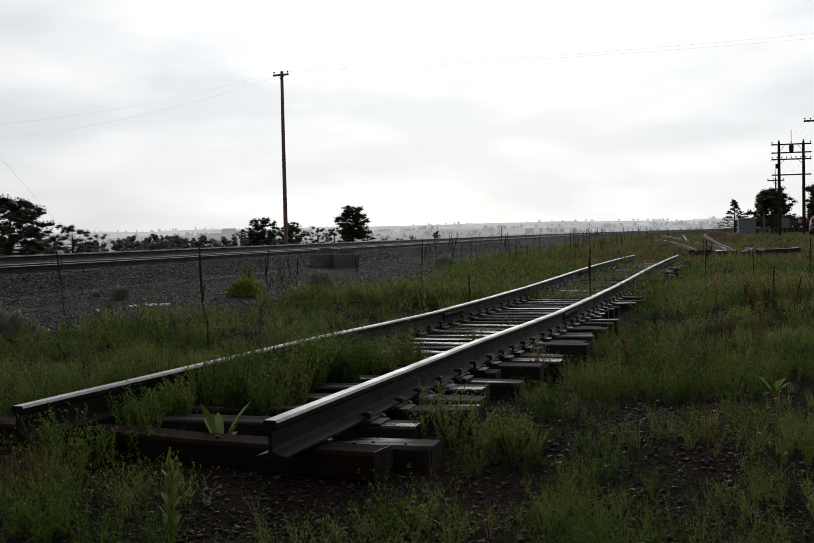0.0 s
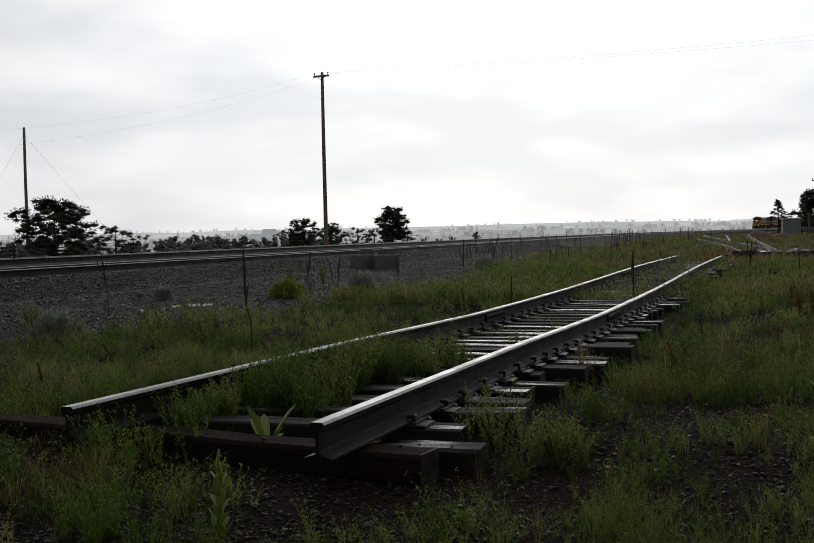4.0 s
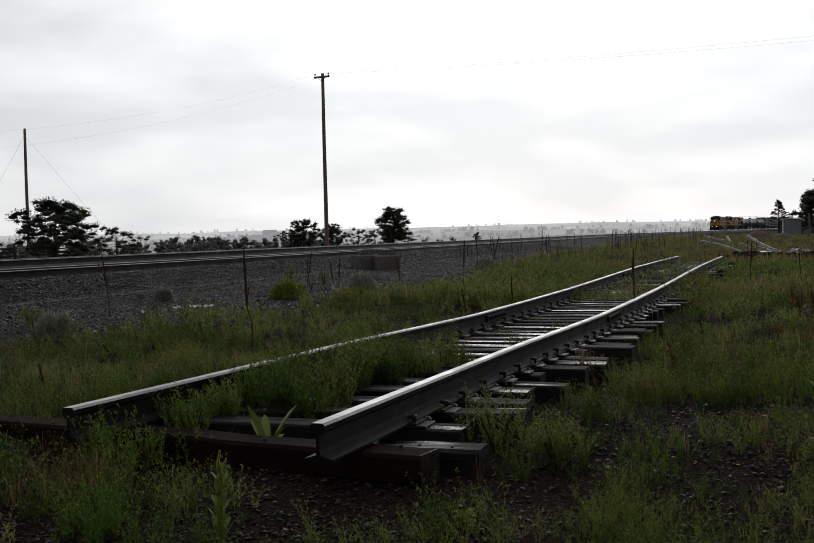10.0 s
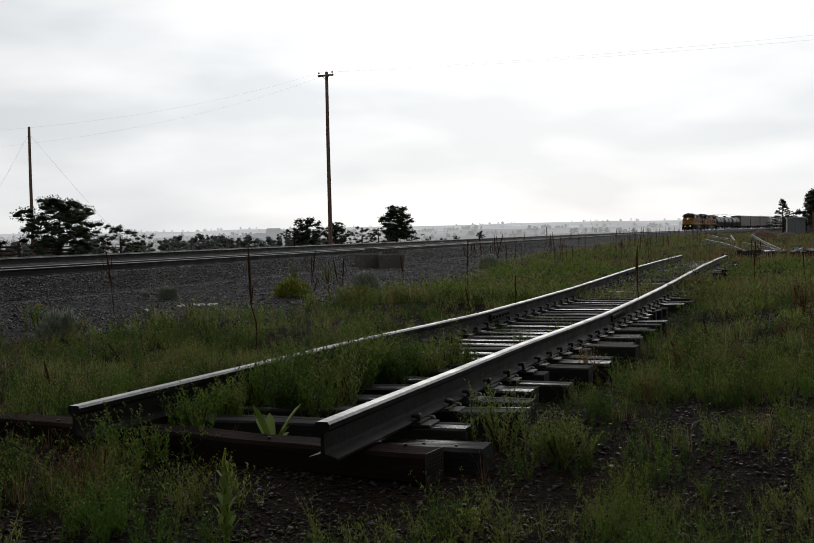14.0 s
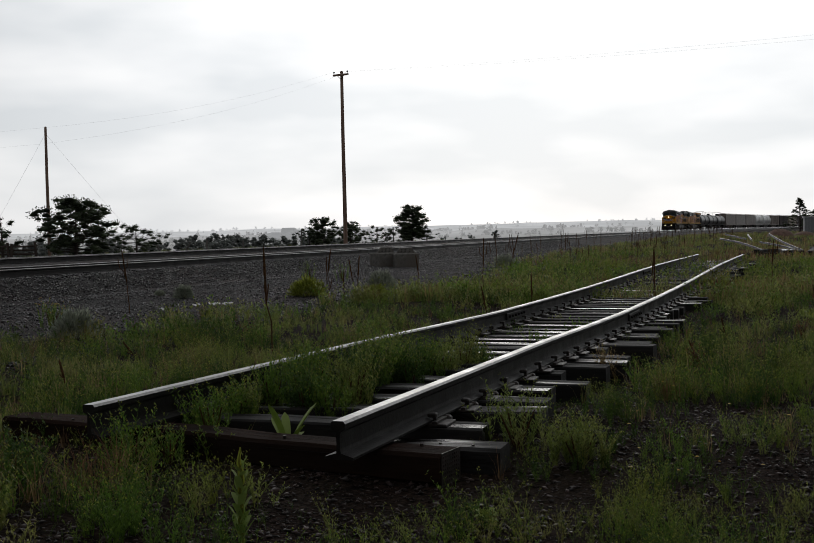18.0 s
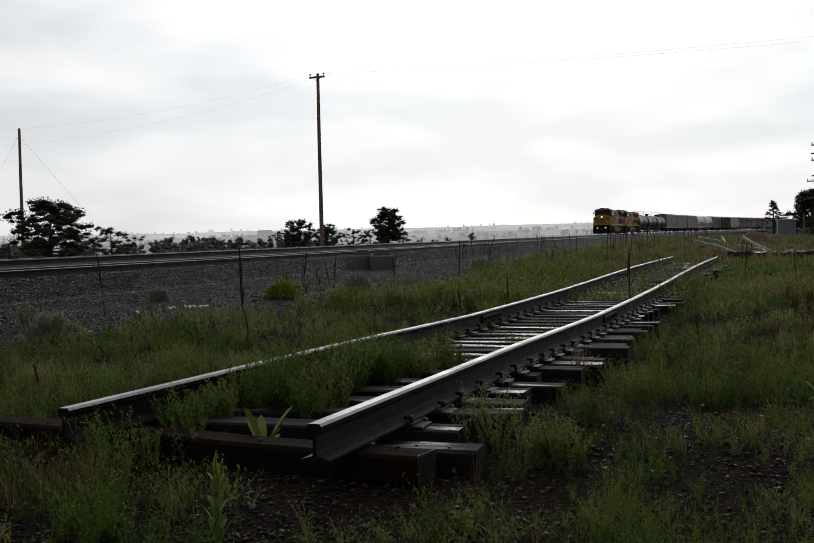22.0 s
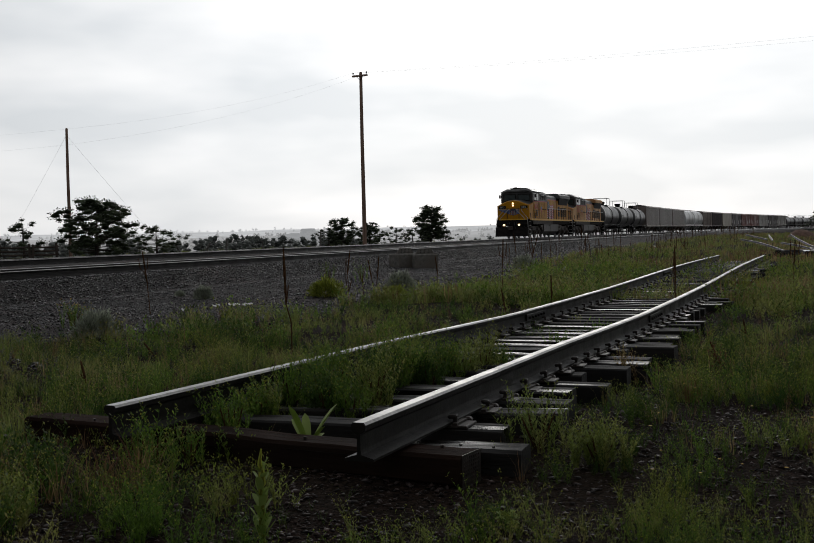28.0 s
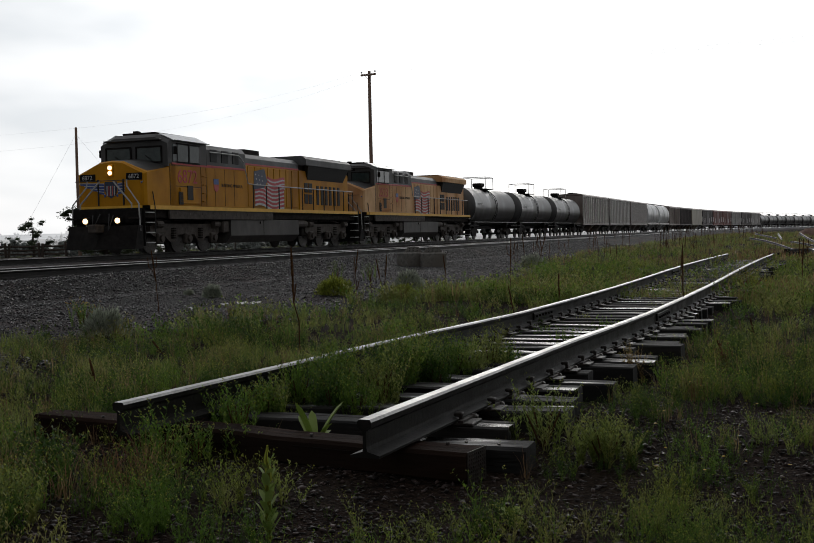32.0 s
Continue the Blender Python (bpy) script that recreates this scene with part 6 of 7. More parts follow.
            text(number, 0.23, M_white, nb, pose(9.995, y, 2.86, 90, 0, 90))
    # winged emblem on the nose, plain shapes
    part("emblem", Geo().prism([(-0.26, 2.7), (0.26, 2.7), (0.28, 2.45), (0.2, 2.2), (0, 2.08), (-0.2, 2.2), (-0.28, 2.45)], "x", 9.955, 9.975), M_navy, root)
    for k in range(5):
        part("emblem_stripe", Geo().box((9.98, -0.16 + k * 0.08, 2.36), (0.012, 0.035, 0.36)), M_redfade if k % 2 else M_white, root)
    for sgn in (-1, 1):
        for k in range(5):
            z = 2.64 - k * 0.105
            out = 1.4 - k * 0.2 - 0.02 * k * k
            part("emblem_wing", Geo().prism([(sgn * 0.3, z), (sgn * out, z + 0.04), (sgn * (out - 0.08), z - 0.05), (sgn * 0.3, z - 0.1)], "x", 9.955, 9.97), M_blue, root, "blue wing feather of a plain emblem")
            part("emblem_line", Geo().prism([(sgn * 0.3, z + 0.004), (sgn * out, z + 0.044), (sgn * out, z + 0.018), (sgn * 0.3, z - 0.022)], "x", 9.956, 9.974), M_white, root)
    # fuel tank and trucks
    for y in (-1, 1):
        part("tank_end", Geo().box((3.9, y * 1.15, 1.0), (0.5, 0.5, 0.5), 0.05), M_truck, root)
        part("air_tank", Geo().tube([(-4.1, y * 1.25, 1.12), (-3.05, y * 1.25, 1.12)], 0.18, 12), M_truck, root)
        part("hose", Geo().tube([(10.35, y * 0.4, 1.2), (10.7, y * 0.45, 0.7), (10.6, y * 0.5, 0.45)], 0.03, 5), M_black, root)
    part("fuel_tank", Geo().prism([(-1.2, 0.32), (1.2, 0.32), (1.45, 0.62), (1.45, 1.3), (-1.45, 1.3), (-1.45, 0.62)], "x", -3.0, 3.6), M_tank, root)
    for y in (-1, 1):
        part("tank_seam", Geo().box((0.6, y * 1.452, 0.96), (0.03, 0.012, 0.66)), M_dark, root)
        part("tank_filler", Geo().tube([(0.9, y * 1.44, 1.18), (0.9, y * 1.5, 1.18)], 0.07, 10), M_steelw, root)
    axles = []
    for tx in (6.75, -6.75):
        axles += loco_truck(root, tx)
    root.scale = (1.03, 1.03, 1.035)
    return root, axles


def car_truck(root, x0):
    for y in (-1.0, 1.0):
        g = Geo().prism([(x0 - 1.05, 0.5), (x0 - 0.75, 0.62), (x0 - 0.4, 0.3), (x0 + 0.4, 0.3), (x0 + 0.75, 0.62), (x0 + 1.05, 0.5), (x0 + 1.05, 0.68), (x0 + 0.5, 0.9), (x0 - 0.5, 0.9), (x0 - 1.05, 0.68)], "y", y - 0.08, y + 0.08)
        part("truck_frame", g, M_dark, root)
    return [wheelset(0.44, root, x0 - 0.88), wheelset(0.44, root, x0 + 0.88)]


def couplers(root, half):
    for sgn in (-1, 1):
        part("coupler", Geo().box((sgn * (half - 0.3), 0, 0.9), (0.7, 0.28, 0.3), 0.03), M_dark, root)


def tank_car(L):
    root = new("tank_car")
    tagged(root, "glossy black tank car with a railed top platform", "tank car", "cars of the train")
    half, r, zc = L / 2 - 0.75, 1.5, 2.58
    loops = []
    for x, q in ((-half, 0.35), (-half + 0.06, 0.72), (-half + 0.25, 0.93), (-half + 0.5, 1.0), (-half + 0.52, 1.012), (-half + 0.6, 1.0), (0, 1.0), (half - 0.6, 1.0), (half - 0.52, 1.012), (half - 0.5, 1.0), (half - 0.25, 0.93), (half - 0.06, 0.72), (half, 0.35)):
        loops.append([(x, r * q * math.cos(2 * math.pi * k / 36), zc + r * q * math.sin(2 * math.pi * k / 36)) for k in range(36)])
    part("tank", Geo().loft(loops), M_tankcar, root, smooth=True)
    part("manway", Geo().tube([(0, 0, 4.0), (0, 0, 4.3)], 0.36, 14).box((0, 0, 4.42), (0.95, 0.75, 0.28), 0.04), M_black, root)
    part("platform", Geo().box((0, 0, 4.06), (2.3, 1.9, 0.05)), M_black, root)
    for x in (-1.15, 1.15):
        for y in (-0.92, 0.92):
            part("rail_post", Geo().tube([(x, y, 4.08), (x, y, 5.0)], 0.03, 5), M_railing, root)
    part("platform_rail", Geo().tube([(-1.15, -0.92, 5.0), (1.15, -0.92, 5.0), (1.15, 0.92, 5.0), (-1.15, 0.92, 5.0), (-1.15, -0.92, 5.0)], 0.028, 5), M_railing, root)
    for y in (-1, 1):
        pts = [(0, y * (r + 0.06) * math.cos(a), zc + (r + 0.06) * math.sin(a)) for a in (radians(-40 + 14 * k) for k in range(9))]
        for dx in (-0.22, 0.22):
            part("ladder_rail", Geo().tube([(p[0] + dx, p[1], p[2]) for p in pts], 0.022, 4), M_black, root)
        for k in range(10):
            a = radians(-38 + 11.5 * k)
            part("ladder_rung", Geo().tube([(-0.22, y * (r + 0.06) * math.cos(a), zc + (r + 0.06) * math.sin(a)), (0.22, y * (r + 0.06) * math.cos(a), zc + (r + 0.06) * math.sin(a))], 0.014, 4), M_black, root)
        part("grab_rail", Geo().tube([(-half + 0.2, y * 1.5, 1.35), (half - 0.2, y * 1.5, 1.35)], 0.025, 5), M_railing, root)
        for k in range(7):
            part("lettering_bar", Geo().box((half - 2.6 + k * 0.2, y * (r + 0.004), 2.75), (0.11, 0.012, 0.18)), M_railing, root)
    for sgn in (-1, 1):
        part("end_sill", Geo().box((sgn * (half - 0.5), 0, 1.08), (2.2, 2.8, 0.14), 0.02), M_black, root)
        part("saddle", Geo().box((sgn * (half - 1.6), 0, 1.15), (0.7, 2.2, 0.5), 0.03), M_black, root)
        part("step", Geo().box((sgn * (half + 0.4), -1.3, 0.75), (0.4, 0.2, 0.5), 0.02), M_black, root)
    part("centre_sill", Geo().box((0, 0, 0.95), (L - 1.2, 0.4, 0.25)), M_black, root)
    ax = car_truck(root, half - 1.5) + car_truck(root, -half + 1.5)
    couplers(root, L / 2)
    return root, ax


def hopper_car(L, key, ribs, label, mat_rib=None, rounded=False, slope=False):
    root = new("hopper_car" if ribs or rounded or slope else "boxcar")
    tagged(root, label, "hopper car" if ribs or rounded or slope else "boxcar", "cars of the train")
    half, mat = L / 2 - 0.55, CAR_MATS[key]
    top, low = 4.65, 1.15
    if rounded:
        prof = [(-1.0, low + 0.2), (1.0, low + 0.2), (1.5, 2.0), (1.6, 2.9), (1.5, 3.7), (1.15, 4.3), (0.6, top), (-0.6, top), (-1.15, 4.3), (-1.5, 3.7), (-1.6, 2.9), (-1.5, 2.0)]
        for a, b in ((-half + 0.2, -0.12), (0.12, half - 0.2)):
            part("body", Geo().prism(prof, "x", a, b), mat, root, smooth=True)
        for y in (-1, 1):
            part("side_sill", Geo().box((0, y * 1.52, 1.42), (2 * half, 0.1, 0.3)), M_rib, root)
    else:
        h2 = half - 0.6 if slope or ribs else half
        prof = [(-half, 2.4), (-h2, low), (h2, low), (half, 2.4), (half, top - 0.25), (half - 0.1, top - 0.1), (-half + 0.1, top - 0.1), (-half, top - 0.25)]
        part("body", Geo().prism(prof, "y", -1.46, 1.46), mat, root)
        part("roof", Geo().prism([(-1.5, top - 0.12), (1.5, top - 0.12), (1.3, top + 0.02), (0, top + 0.1), (-1.3, top + 0.02)], "x", -half, half), mat, root)
        for y in (-1, 1):
            part("side_sill", Geo().box((0, y * 1.5, low + 0.12), (2 * half, 0.1, 0.26), 0.01), mat, root)
            part("top_chord", Geo().box((0, y * 1.5, top - 0.2), (2 * half, 0.1, 0.16), 0.01), mat, root)
            if ribs:
                for k in range(ribs):
                    x = -half + 0.5 + (2 * half - 1.0) * k / (ribs - 1)
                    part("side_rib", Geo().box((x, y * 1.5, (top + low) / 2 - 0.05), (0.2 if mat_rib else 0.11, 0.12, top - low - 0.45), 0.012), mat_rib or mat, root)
            elif not slope:
                part("sliding_door", Geo().box((0.4, y * 1.5, 2.85), (3.0, 0.09, 3.0), 0.015), mat, root)
                for k in range(14):
                    x = -half + 0.4 + (2 * half - 0.8) * k / 13
                    if abs(x - 0.4) > 1.6:
                        part("side_post", Geo().box((x, y * 1.48, 2.85), (0.07, 0.06, 3.1)), mat, root)
                        if k % 3 == 1:
                            part("panel_patch", Geo().box((x + 0.45, y * 1.465, 2.2 + 0.3 * (k % 2)), (0.6, 0.02, 1.1)), M_rib, root)
    part("running_board", Geo().box((0, 0, top + 0.17), (2 * half - 0.3, 0.7, 0.05)), M_dark, root)
    if ribs or rounded or slope:
        for k in (-0.3, 0, 0.3):
            part("hopper_bay", Geo().loft([[(k * L - 1.2, -1.2, low + 0.2), (k * L + 1.2, -1.2, low + 0.2), (k * L + 1.2, 1.2, low + 0.2), (k * L - 1.2, 1.2, low + 0.2)], [(k * L - 0.35, -0.5, 0.45), (k * L + 0.35, -0.5, 0.45), (k * L + 0.35, 0.5, 0.45), (k * L - 0.35, 0.5, 0.45)]]), mat, root)
    for sgn in (-1, 1):
        part("end_ladder", Geo().tube([(sgn * (half + 0.06), -1.3, 1.0), (sgn * (half + 0.06), -1.3, 4.4)], 0.03, 4).tube([(sgn * (half + 0.06), -0.85, 1.0), (sgn * (half + 0.06), -0.85, 4.4)], 0.03, 4), M_dark, root)
        part("end_platform", Geo().box((sgn * half, 0, 1.05), (0.9, 2.7, 0.12)), M_dark, root)
    part("centre_sill", Geo().box((0, 0, 0.95), (L - 1.0, 0.5, 0.3)), M_dark, root)
    ax = car_truck(root, half - 1.5) + car_truck(root, -half + 1.5)
    couplers(root, L / 2)
    return root, ax


LOCO_L = 21.9
loco_a, axles_a = locomotive("6872", M_yel, False)
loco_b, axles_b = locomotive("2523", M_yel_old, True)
TRAIN = [(loco_a, axles_a, 0.53, LOCO_L), (loco_b, axles_b, 0.53, LOCO_L)]
ribbed = "covered hopper car with pale vertical ribs"
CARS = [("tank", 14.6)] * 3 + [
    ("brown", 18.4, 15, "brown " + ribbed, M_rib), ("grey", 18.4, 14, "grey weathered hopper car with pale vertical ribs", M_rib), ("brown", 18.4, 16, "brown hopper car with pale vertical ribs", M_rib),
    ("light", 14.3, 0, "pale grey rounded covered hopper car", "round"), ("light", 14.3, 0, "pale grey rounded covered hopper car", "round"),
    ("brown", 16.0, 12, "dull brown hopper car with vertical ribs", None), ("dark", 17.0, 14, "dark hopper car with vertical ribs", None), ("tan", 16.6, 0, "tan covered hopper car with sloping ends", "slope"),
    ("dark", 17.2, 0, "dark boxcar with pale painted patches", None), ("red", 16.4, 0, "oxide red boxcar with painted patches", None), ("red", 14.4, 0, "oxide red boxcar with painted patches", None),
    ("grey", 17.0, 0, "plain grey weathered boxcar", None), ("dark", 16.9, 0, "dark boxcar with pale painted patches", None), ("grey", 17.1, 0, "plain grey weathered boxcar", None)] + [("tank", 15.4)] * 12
first_tank = {}
for spec in CARS:
    if spec[0] == "tank":
        if spec[1] not in first_tank:
            first_tank[spec[1]] = tank_car(spec[1])
            ob, ax = first_tank[spec[1]]
        else:
            ob = copy_thing(first_tank[spec[1]][0], pose(0, 0, 0))
            ax = [c for c in ob.children if c.name.startswith("wheelset")]
    else:
        key, L, ribs, label, extra = spec
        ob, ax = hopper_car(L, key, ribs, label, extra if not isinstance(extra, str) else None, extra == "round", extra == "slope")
    TRAIN.append((ob, ax, 0.44, spec[1]))

# place of the leading headlight along the line, by time
LEAD_T = [0, 5.5, 9, 13, 15, 19, 21, 23, 25, 28, 29, 30, 31, 32]
LEAD_S = [505, 431, 385.5, 331, 303.5, 244.8, 214.7, 183, 149.5, 100.6, 84.2, 67.9, 51.7, 35.7]


def lead(t):
    """A smooth curve through the table."""
    T, S = LEAD_T, LEAD_S
    i = max(0, min(len(T) - 2, sum(1 for q in T if q <= t) - 1))
    def slope(k):
        a, b = max(0, k - 1), min(len(T) - 1, k + 1)
        return (S[b] - S[a]) / (T[b] - T[a])
    h = T[i + 1] - T[i]
    u = (t - T[i]) / h
    return ((1 + 2 * u) * (1 - u) ** 2) * S[i] + u * (1 - u) ** 2 * h * slope(i) + u * u * (3 - 2 * u) * S[i + 1] + u * u * (u - 1) * h * slope(i + 1)


def motions():
    back = -1.0 - (LOCO_L / 2 - 10.0)
    for n, (ob, axles, r, length) in enumerate(TRAIN):
        mid = back + length / 2 + 0.0
        if n == 0:
            mid = 10.0
            back = 10.0 - length / 2
        rows = []
        for k in range(65):
            t = k * 0.5
            s = lead(t) + mid
            x, y = spot(s, MAIN)
            rows.append((t, pose(x, y, RAIL_MAIN, 0, 0, -90 - math.degrees(heading(s)))))
        walk(ob, rows)
        if n < 2:
            # wheels roll without slipping, a row every 70 degrees
            start, times, t = lead(0.0), [(0.0, 0.0)], 0.0
            while t < 32.0:
                t = min(32.0, t + 1 / 30)
                a = (start - lead(t)) / (r * (1.03 if n < 2 else 1.0))
                nxt = (start - lead(min(32.0, t + 1 / 30))) / (r * (1.03 if n < 2 else 1.0))
                if nxt - times[-1][1] > radians(75) or t >= 32.0:
                    times.append((t, a))
            for ax in axles:
                p = ax.matrix_basis.translation.copy()
                walk(ax, [(q, pose(p.x, p.y, p.z, 0, math.degrees(a), 0)) for q, a in times])
        back += length

# ---- small things round the place ----
M_shed = surf("painted_metal_shed", (0.17, 0.18, 0.19), (0.24, 0.25, 0.26), 3.0, 0.45, stretch=(1, 1, 0.3))
M_mound = surf("red_dirt", (0.09, 0.05, 0.035), (0.17, 0.1, 0.075), 4.0, 0.9, bump=0.8)
M_road = surf("pink_dirt_road", (0.2, 0.15, 0.13), (0.28, 0.21, 0.18), 3.0, 0.85, bump=0.5)
M_car = surf("silver_car_paint", (0.4, 0.41, 0.42), (0.46, 0.47, 0.48), 1.0, 0.25, metal=0.6)
M_cardark = surf("dark_car_trim", (0.03, 0.027, 0.027), (0.05, 0.045, 0.045), 3.0, 0.4)
M_tyre = surf("tyre_rubber", (0.015, 0.015, 0.015), (0.03, 0.03, 0.03), 10.0, 0.8)
M_tail = glow("red_tail_lamp", (1.0, 0.06, 0.03), 0.7)
M_trash = surf("white_litter", (0.35, 0.35, 0.35), (0.55, 0.55, 0.54), 6.0, 0.5)


def concrete_blocks():
    for x, y, turn, w in ((-2.95, 38.9, 30, 0.8), (-2.2, 38.6, 14, 0.86)):
        root = new("concrete_block")
        tagged(root, "weathered concrete block with a steel bracket on top", "concrete block", "concrete blocks")
        root.matrix_basis = pose(x, y, gz(x, y), 0, 0, turn)
        part("block", Geo().loft([[(-w / 2, -0.42, -0.05), (w / 2, -0.42, -0.05), (w / 2, 0.42, -0.05), (-w / 2, 0.42, -0.05)], [(-w / 2 + 0.01, -0.41, 0.46), (w / 2 - 0.01, -0.41, 0.46), (w / 2 - 0.01, 0.41, 0.46), (-w / 2 + 0.01, 0.41, 0.46)], [(-w / 2 + 0.05, -0.37, 0.5), (w / 2 - 0.05, -0.37, 0.5), (w / 2 - 0.05, 0.37, 0.5), (-w / 2 + 0.05, 0.37, 0.5)]]), M_concrete, root)
        part("bracket", Geo().prism([(-0.34, 0.505), (0.34, 0.505), (0.22, 0.7), (-0.18, 0.7)], "y", -0.12, -0.06), M_concrete, root, "grey steel bracket plate")
        for bx in (-0.15, 0, 0.15):
            for bz in (0.56, 0.64):
                part("bolt", Geo().tube([(bx, -0.14, bz), (bx, -0.11, bz)], 0.02, 6), M_iron, root)


concrete_blocks()


def scrap_rail(points, label="bent scrap rail lying on a pile"):
    ob = new("scrap_rail", rail_mesh("scrap_rail", points, 0.44, (8,)))
    tagged(ob, label, "rail", "scrap rails")


def bowed(p, q, sag, n=12, side=0.0):
    return [(p[0] + (q[0] - p[0]) * t + side * math.sin(math.pi * t), p[1] + (q[1] - p[1]) * t, p[2] + (q[2] - p[2]) * t - sag * math.sin(math.pi * t)) for t in (i / n for i in range(n + 1))]


scrap_rail(bowed((12.81, 56.0, 0.58), (11.84, 44.0, 0.16), -0.06, side=0.05))
scrap_rail(bowed((15.4, 56.5, 0.77), (13.16, 43.5, 0.18), 0.06, side=0.0))
scrap_rail(bowed((15.22, 60.0, 0.74), (14.4, 56.0, 0.5), 0.0))
scrap_rail(bowed((14.27, 54.0, 0.4), (13.05, 43.6, 0.18), -0.02, side=0.05))
scrap_rail(bowed((15.41, 66.0, 0.74), (14.64, 58.0, 0.52), 0.0))


def tie_stack():
    r = random.Random(8)
    tie = Geo().box((0, 0, 0), (2.55, 0.22, 0.18), 0.012).mesh("old_tie", M_tie)
    for k in range(16):
        ob = new("old_tie", tie)
        ob.matrix_basis = pose(11.6 + 0.16 * k + r.uniform(-0.1, 0.1), 42.6 - 0.04 * k + r.uniform(-0.3, 0.3), gz(12.5, 42) + 0.06 + 0.15 * (k % 2), r.uniform(-2, 2), r.uniform(-3, 3), 55 + r.uniform(-30, 30))
        tagged(ob, "old dark railway tie on a loose pile", "railway tie", "pile of ties")


tie_stack()


def shed():
    root = new("signal_shed")
    tagged(root, "small grey metal signal shed with a pale roof", "shed")
    root.matrix_basis = pose(35.7, 114.5, gz(35.7, 114.5), 0, 0, -12)
    part("wall", Geo().box((0, 0, 0.85), (1.75, 1.5, 1.75), 0.02), M_shed, root)
    part("roof", Geo().box((0, 0, 1.76), (1.95, 1.7, 0.09), 0.02), M_visor, root)
    part("door", Geo().box((0.3, -0.765, 0.8), (0.7, 0.04, 1.5), 0.01), M_shed, root)
    for k in range(7):
        part("panel_seam", Geo().box((-0.84 + k * 0.28, -0.755, 0.85), (0.02, 0.02, 1.7)), M_railing, root)
    post = new("marker_post", Geo().tube([(0, 0, -0.2), (0, 0, 2.3)], 0.09, 8).mesh("marker_post", M_pole))
    post.matrix_basis = pose(36.9, 112.6, gz(36.9, 112.6))
    tagged(post, "short dark wooden post by the shed", "post")
    cab = new("meter_cabinet")
    tagged(cab, "pale grey cabinet on a short post", "cabinet")
    cab.matrix_basis = pose(36.6, 105.5, gz(36.6, 105.5), 0, 0, -18)
    part("box", Geo().box((0, 0, 1.15), (0.6, 0.3, 0.95), 0.02), M_shed, cab)
    part("post", Geo().tube([(0, 0, -0.2), (0, 0, 0.7)], 0.05, 8), M_iron, cab)
    part("door", Geo().box((0, -0.16, 1.15), (0.52, 0.02, 0.86), 0.006), M_shed, cab)


shed()


def mound(x, y, w, l, h, seed):
    loops = []
    for q, z in ((1.0, -0.2), (0.86, 0.18), (0.62, 0.62), (0.34, 0.92), (0.1, 1.0)):
        loops.append([(q * w / 2 * math.cos(6.283 * k / 26) * (1 + 0.16 * noise.noise(Vector((math.cos(k * 0.24) * 2, math.sin(k * 0.24) * 2, seed + q)))), q * l / 2 * math.sin(6.283 * k / 26), z * h * (1 + 0.2 * noise.noise(Vector((k * 0.5, q * 3, seed))))) for k in range(26)])
    ob = new("dirt_mound", Geo().loft(loops).mesh("dirt_mound", M_mound, True))
    ob.matrix_basis = pose(x, y, gz(x, y), 0, 0, -20)
    tagged(ob, "heap of reddish brown dirt", "dirt heap", "dirt heaps")


mound(27.0, 95.5, 2.6, 2.6, 0.62, 2)
mound(28.9, 95.0, 2.2, 2.0, 0.38, 5)


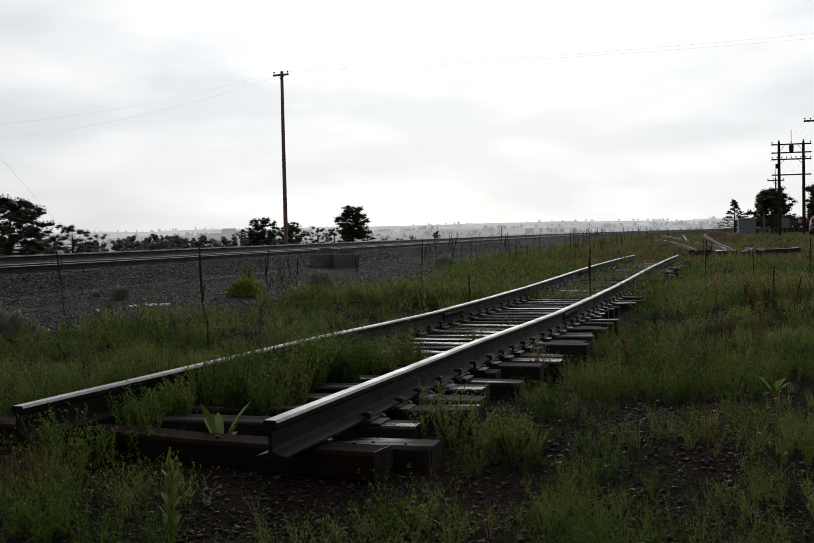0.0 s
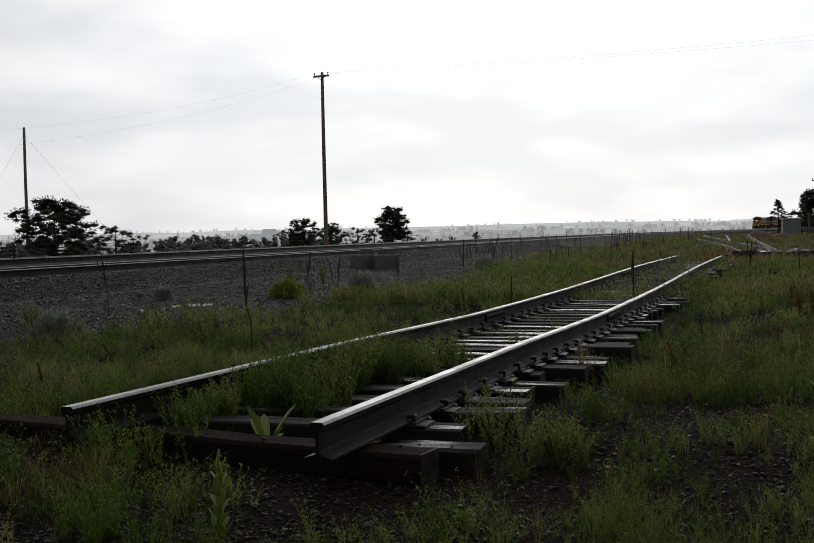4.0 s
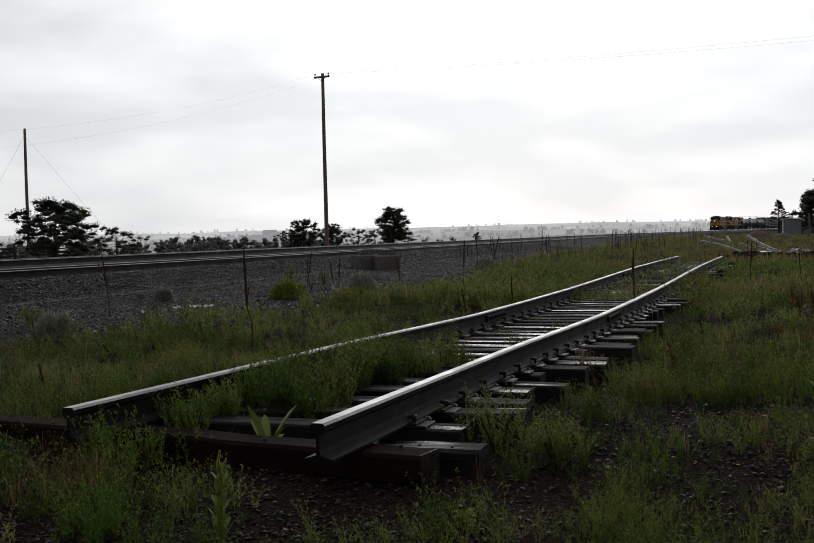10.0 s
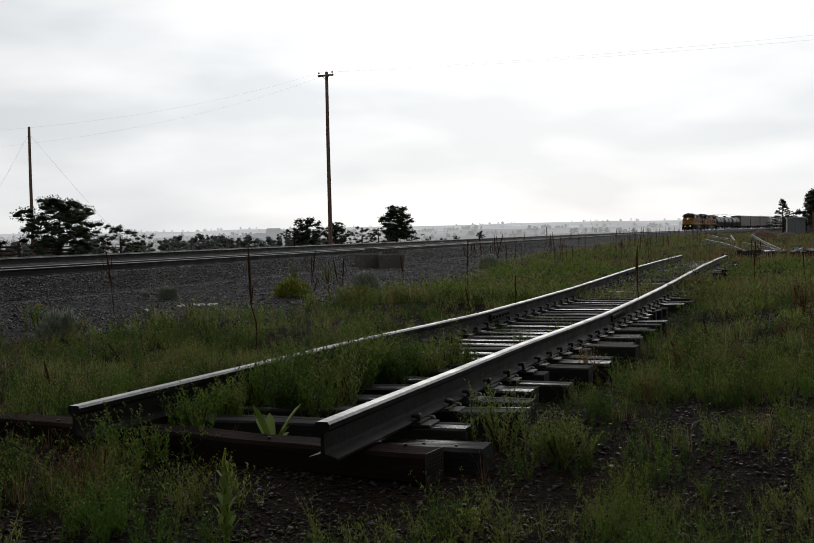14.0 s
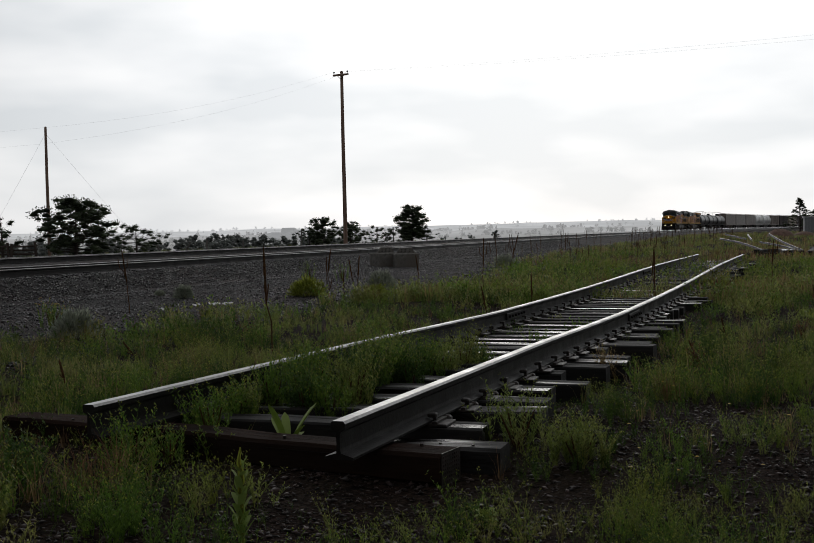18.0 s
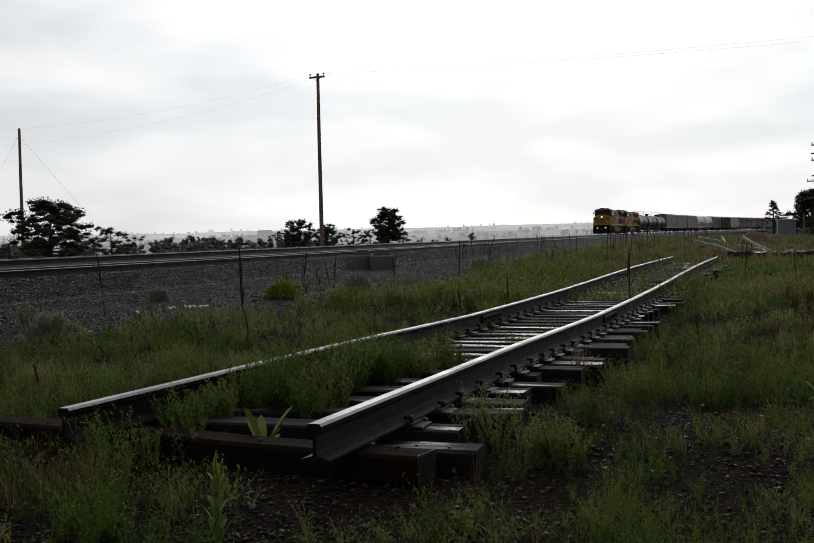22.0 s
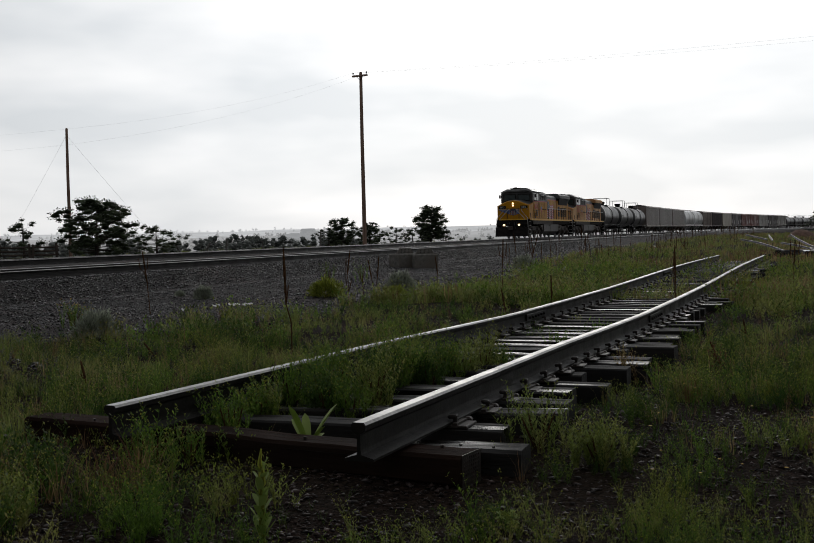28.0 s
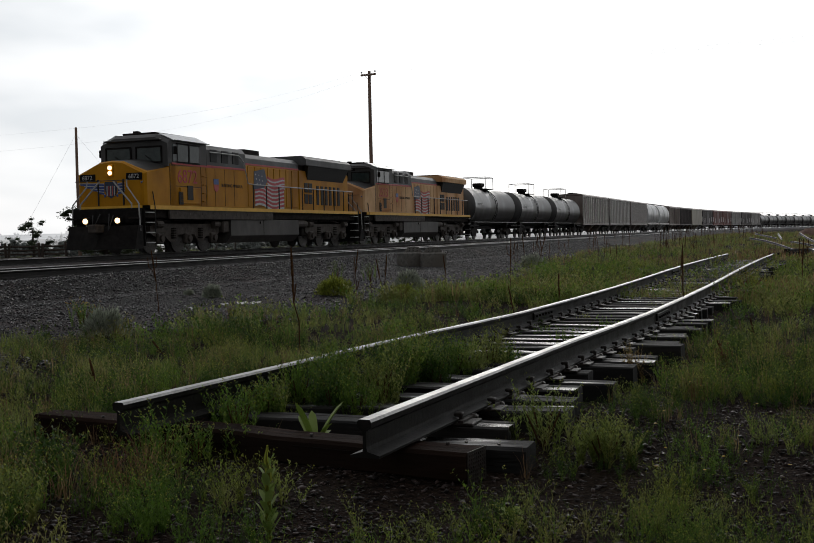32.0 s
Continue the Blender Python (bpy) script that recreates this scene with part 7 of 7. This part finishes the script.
def parked_suv():
    root = new("parked_suv")
    tagged(root, "silver sport utility vehicle with a rear spare wheel", "car")
    root.matrix_basis = pose(35.6, 93.6, gz(35.6, 93.6), 0, 0, -24)
    # rear towards -y
    def ring(y, w, z0, z1):
        return [(-w, y, z0), (w, y, z0), (w, y, z0 + 0.25), (w * 0.99, y, z1), (-w * 0.99, y, z1), (-w, y, z0 + 0.25)]
    part("body", Geo().loft([ring(-2.2, 0.84, 0.42, 0.98), ring(-2.12, 0.88, 0.34, 1.02), ring(0.9, 0.89, 0.32, 1.05), ring(2.0, 0.86, 0.34, 0.98), ring(2.3, 0.78, 0.42, 0.8)]), M_car, root)
    part("cabin", Geo().loft([[(-0.84, -2.16, 1.0), (0.84, -2.16, 1.0), (0.84, 0.95, 1.03), (-0.84, 0.95, 1.03)], [(-0.76, -2.02, 1.5), (0.76, -2.02, 1.5), (0.76, 0.45, 1.5), (-0.76, 0.45, 1.5)], [(-0.66, -1.9, 1.66), (0.66, -1.9, 1.66), (0.66, 0.1, 1.66), (-0.66, 0.1, 1.66)]]), M_car, root)
    part("rear_window", Geo().add([(-0.68, -2.155, 1.08), (0.68, -2.155, 1.08), (0.62, -2.05, 1.48), (-0.62, -2.05, 1.48)], [(0, 1, 2, 3)]), M_win, root)
    part("tailgate", Geo().box((0, -2.22, 0.75), (1.3, 0.03, 0.55), 0.01), M_cardark, root)
    for x in (-1, 1):
        part("tail_light", Geo().box((x * 0.76, -2.17, 1.15), (0.1, 0.08, 0.36), 0.02), M_tail, root, "lit red tail light")
        part("side_window", Geo().add([(x * 0.848, -1.8, 1.06), (x * 0.848, 0.7, 1.06), (x * 0.775, 0.35, 1.46), (x * 0.775, -1.8, 1.46)], [(0, 1, 2, 3)]), M_win, root)
        part("roof_rack", Geo().tube([(x * 0.6, -1.8, 1.7), (x * 0.6, 0.0, 1.7)], 0.025, 6), M_cardark, root)
        part("mirror", Geo().box((x * 0.98, 0.7, 1.1), (0.18, 0.1, 0.16), 0.02), M_cardark, root)
        for y in (-1.4, 1.35):
            w = part("wheel", Geo().tube([(x * 0.7, y, 0.34), (x * 0.9, y, 0.34)], 0.34, 18), M_tyre, root)
            part("rim", Geo().tube([(x * 0.9, y, 0.34), (x * 0.91, y, 0.34)], 0.2, 12), M_car, w)
    sp = part("spare_wheel", Geo().tube([(0.18, -2.42, 0.85), (0.18, -2.24, 0.85)], 0.34, 18), M_tyre, root)
    part("rim", Geo().tube([(0.18, -2.43, 0.85), (0.18, -2.42, 0.85)], 0.18, 12), M_railing, sp)
    part("bumper", Geo().box((0, -2.24, 0.46), (1.7, 0.14, 0.2), 0.03), M_cardark, root)
    part("number_plate", Geo().box((-0.45, -2.245, 0.74), (0.3, 0.01, 0.15)), M_white, root)


parked_suv()


def dirt_road():
    V, Q = [], []
    n = 24
    for i in range(n + 1):
        t = i / n
        cx, cy = 37.0 + 14 * t, 96.0 - 44 * t
        for k in range(5):
            x = cx + (k - 2) * 1.25
            V.append((x, cy, gz(x, cy) + 0.02))
    for i in range(n):
        for k in range(4):
            o = i * 5 + k
            Q.append((o, o + 1, o + 6, o + 5))
    tagged(new("dirt_road", raw("dirt_road", V, Q, M_road, True)), "pinkish dirt track beside the poles", "road", kind="structure")


dirt_road()


def rail_fence():
    pts = [(-25.9, 52.6), (-24.3, 52.8), (-22.65, 53.0), (-21.3, 53.1)]
    for i in range(3):
        (x0, y0), (x1, y1) = pts[i], pts[i + 1]
        root = new("split_rail_fence")
        tagged(root, "weathered dark split-rail fence section", "fence", "fence sections")
        for k in range(4):
            z = 0.42 + k * 0.19
            part("rail", Geo().tube([(x0, y0, z + 0.02), ((x0 + x1) / 2, (y0 + y1) / 2, z), (x1, y1, z + 0.03)], [0.05, 0.06, 0.045], 6), M_bark, root)
        part("post", Geo().tube([(x0, y0 - 0.08, -0.9), (x0 + 0.12, y0 - 0.08, 1.15)], 0.07, 7), M_bark, root)
        part("post", Geo().tube([(x1, y1 - 0.08, -0.9), (x1 - 0.1, y1 - 0.08, 1.2)], 0.07, 7), M_bark, root)
    for x, y, h, lean in ((-13.9, 57.5, 1.25, 4), (-12.4, 60.0, 1.05, 0), (-16.3, 58.3, 1.2, -28), (-15.6, 58.6, 1.2, 30), (-9.8, 64.0, 1.6, 3)):
        ob = new("fence_post", Geo().tube([(0, 0, -1.2), (0, 0, h)], [0.06, 0.05], 7).mesh("fence_post", M_wood))
        ob.matrix_basis = pose(x, y, 0, 0, lean, 0)
        tagged(ob, "old leaning wooden fence post behind the tracks", "fence post", "fence posts")


rail_fence()


def litter():
    for x, y, w, l, a in ((-4.45, 18.9, 0.2, 0.16, 15), (-4.2, 18.85, 0.15, 0.14, -12), (-4.75, 18.8, 0.14, 0.06, 30), (-4.9, 17.3, 0.08, 0.06, 0)):
        g = Geo()
        loops = []
        for i in range(5):
            q = -w / 2 + w * i / 4
            b = 0.015 * math.sin(i * 1.9 + x)
            loops.append([(q, -l / 2, 0.01 + b), (q, l / 2, 0.03 + b * 0.5), (q, l / 2, 0.036 + b * 0.5), (q, -l / 2, 0.016 + b)])
        ob = new("litter", g.loft(loops).mesh("litter", M_trash))
        ob.matrix_basis = pose(x, y, gz(x, y) + 0.03, 0, 0, a)
        tagged(ob, "scrap of white litter on the gravel", "litter", "litter")


litter()


motions()
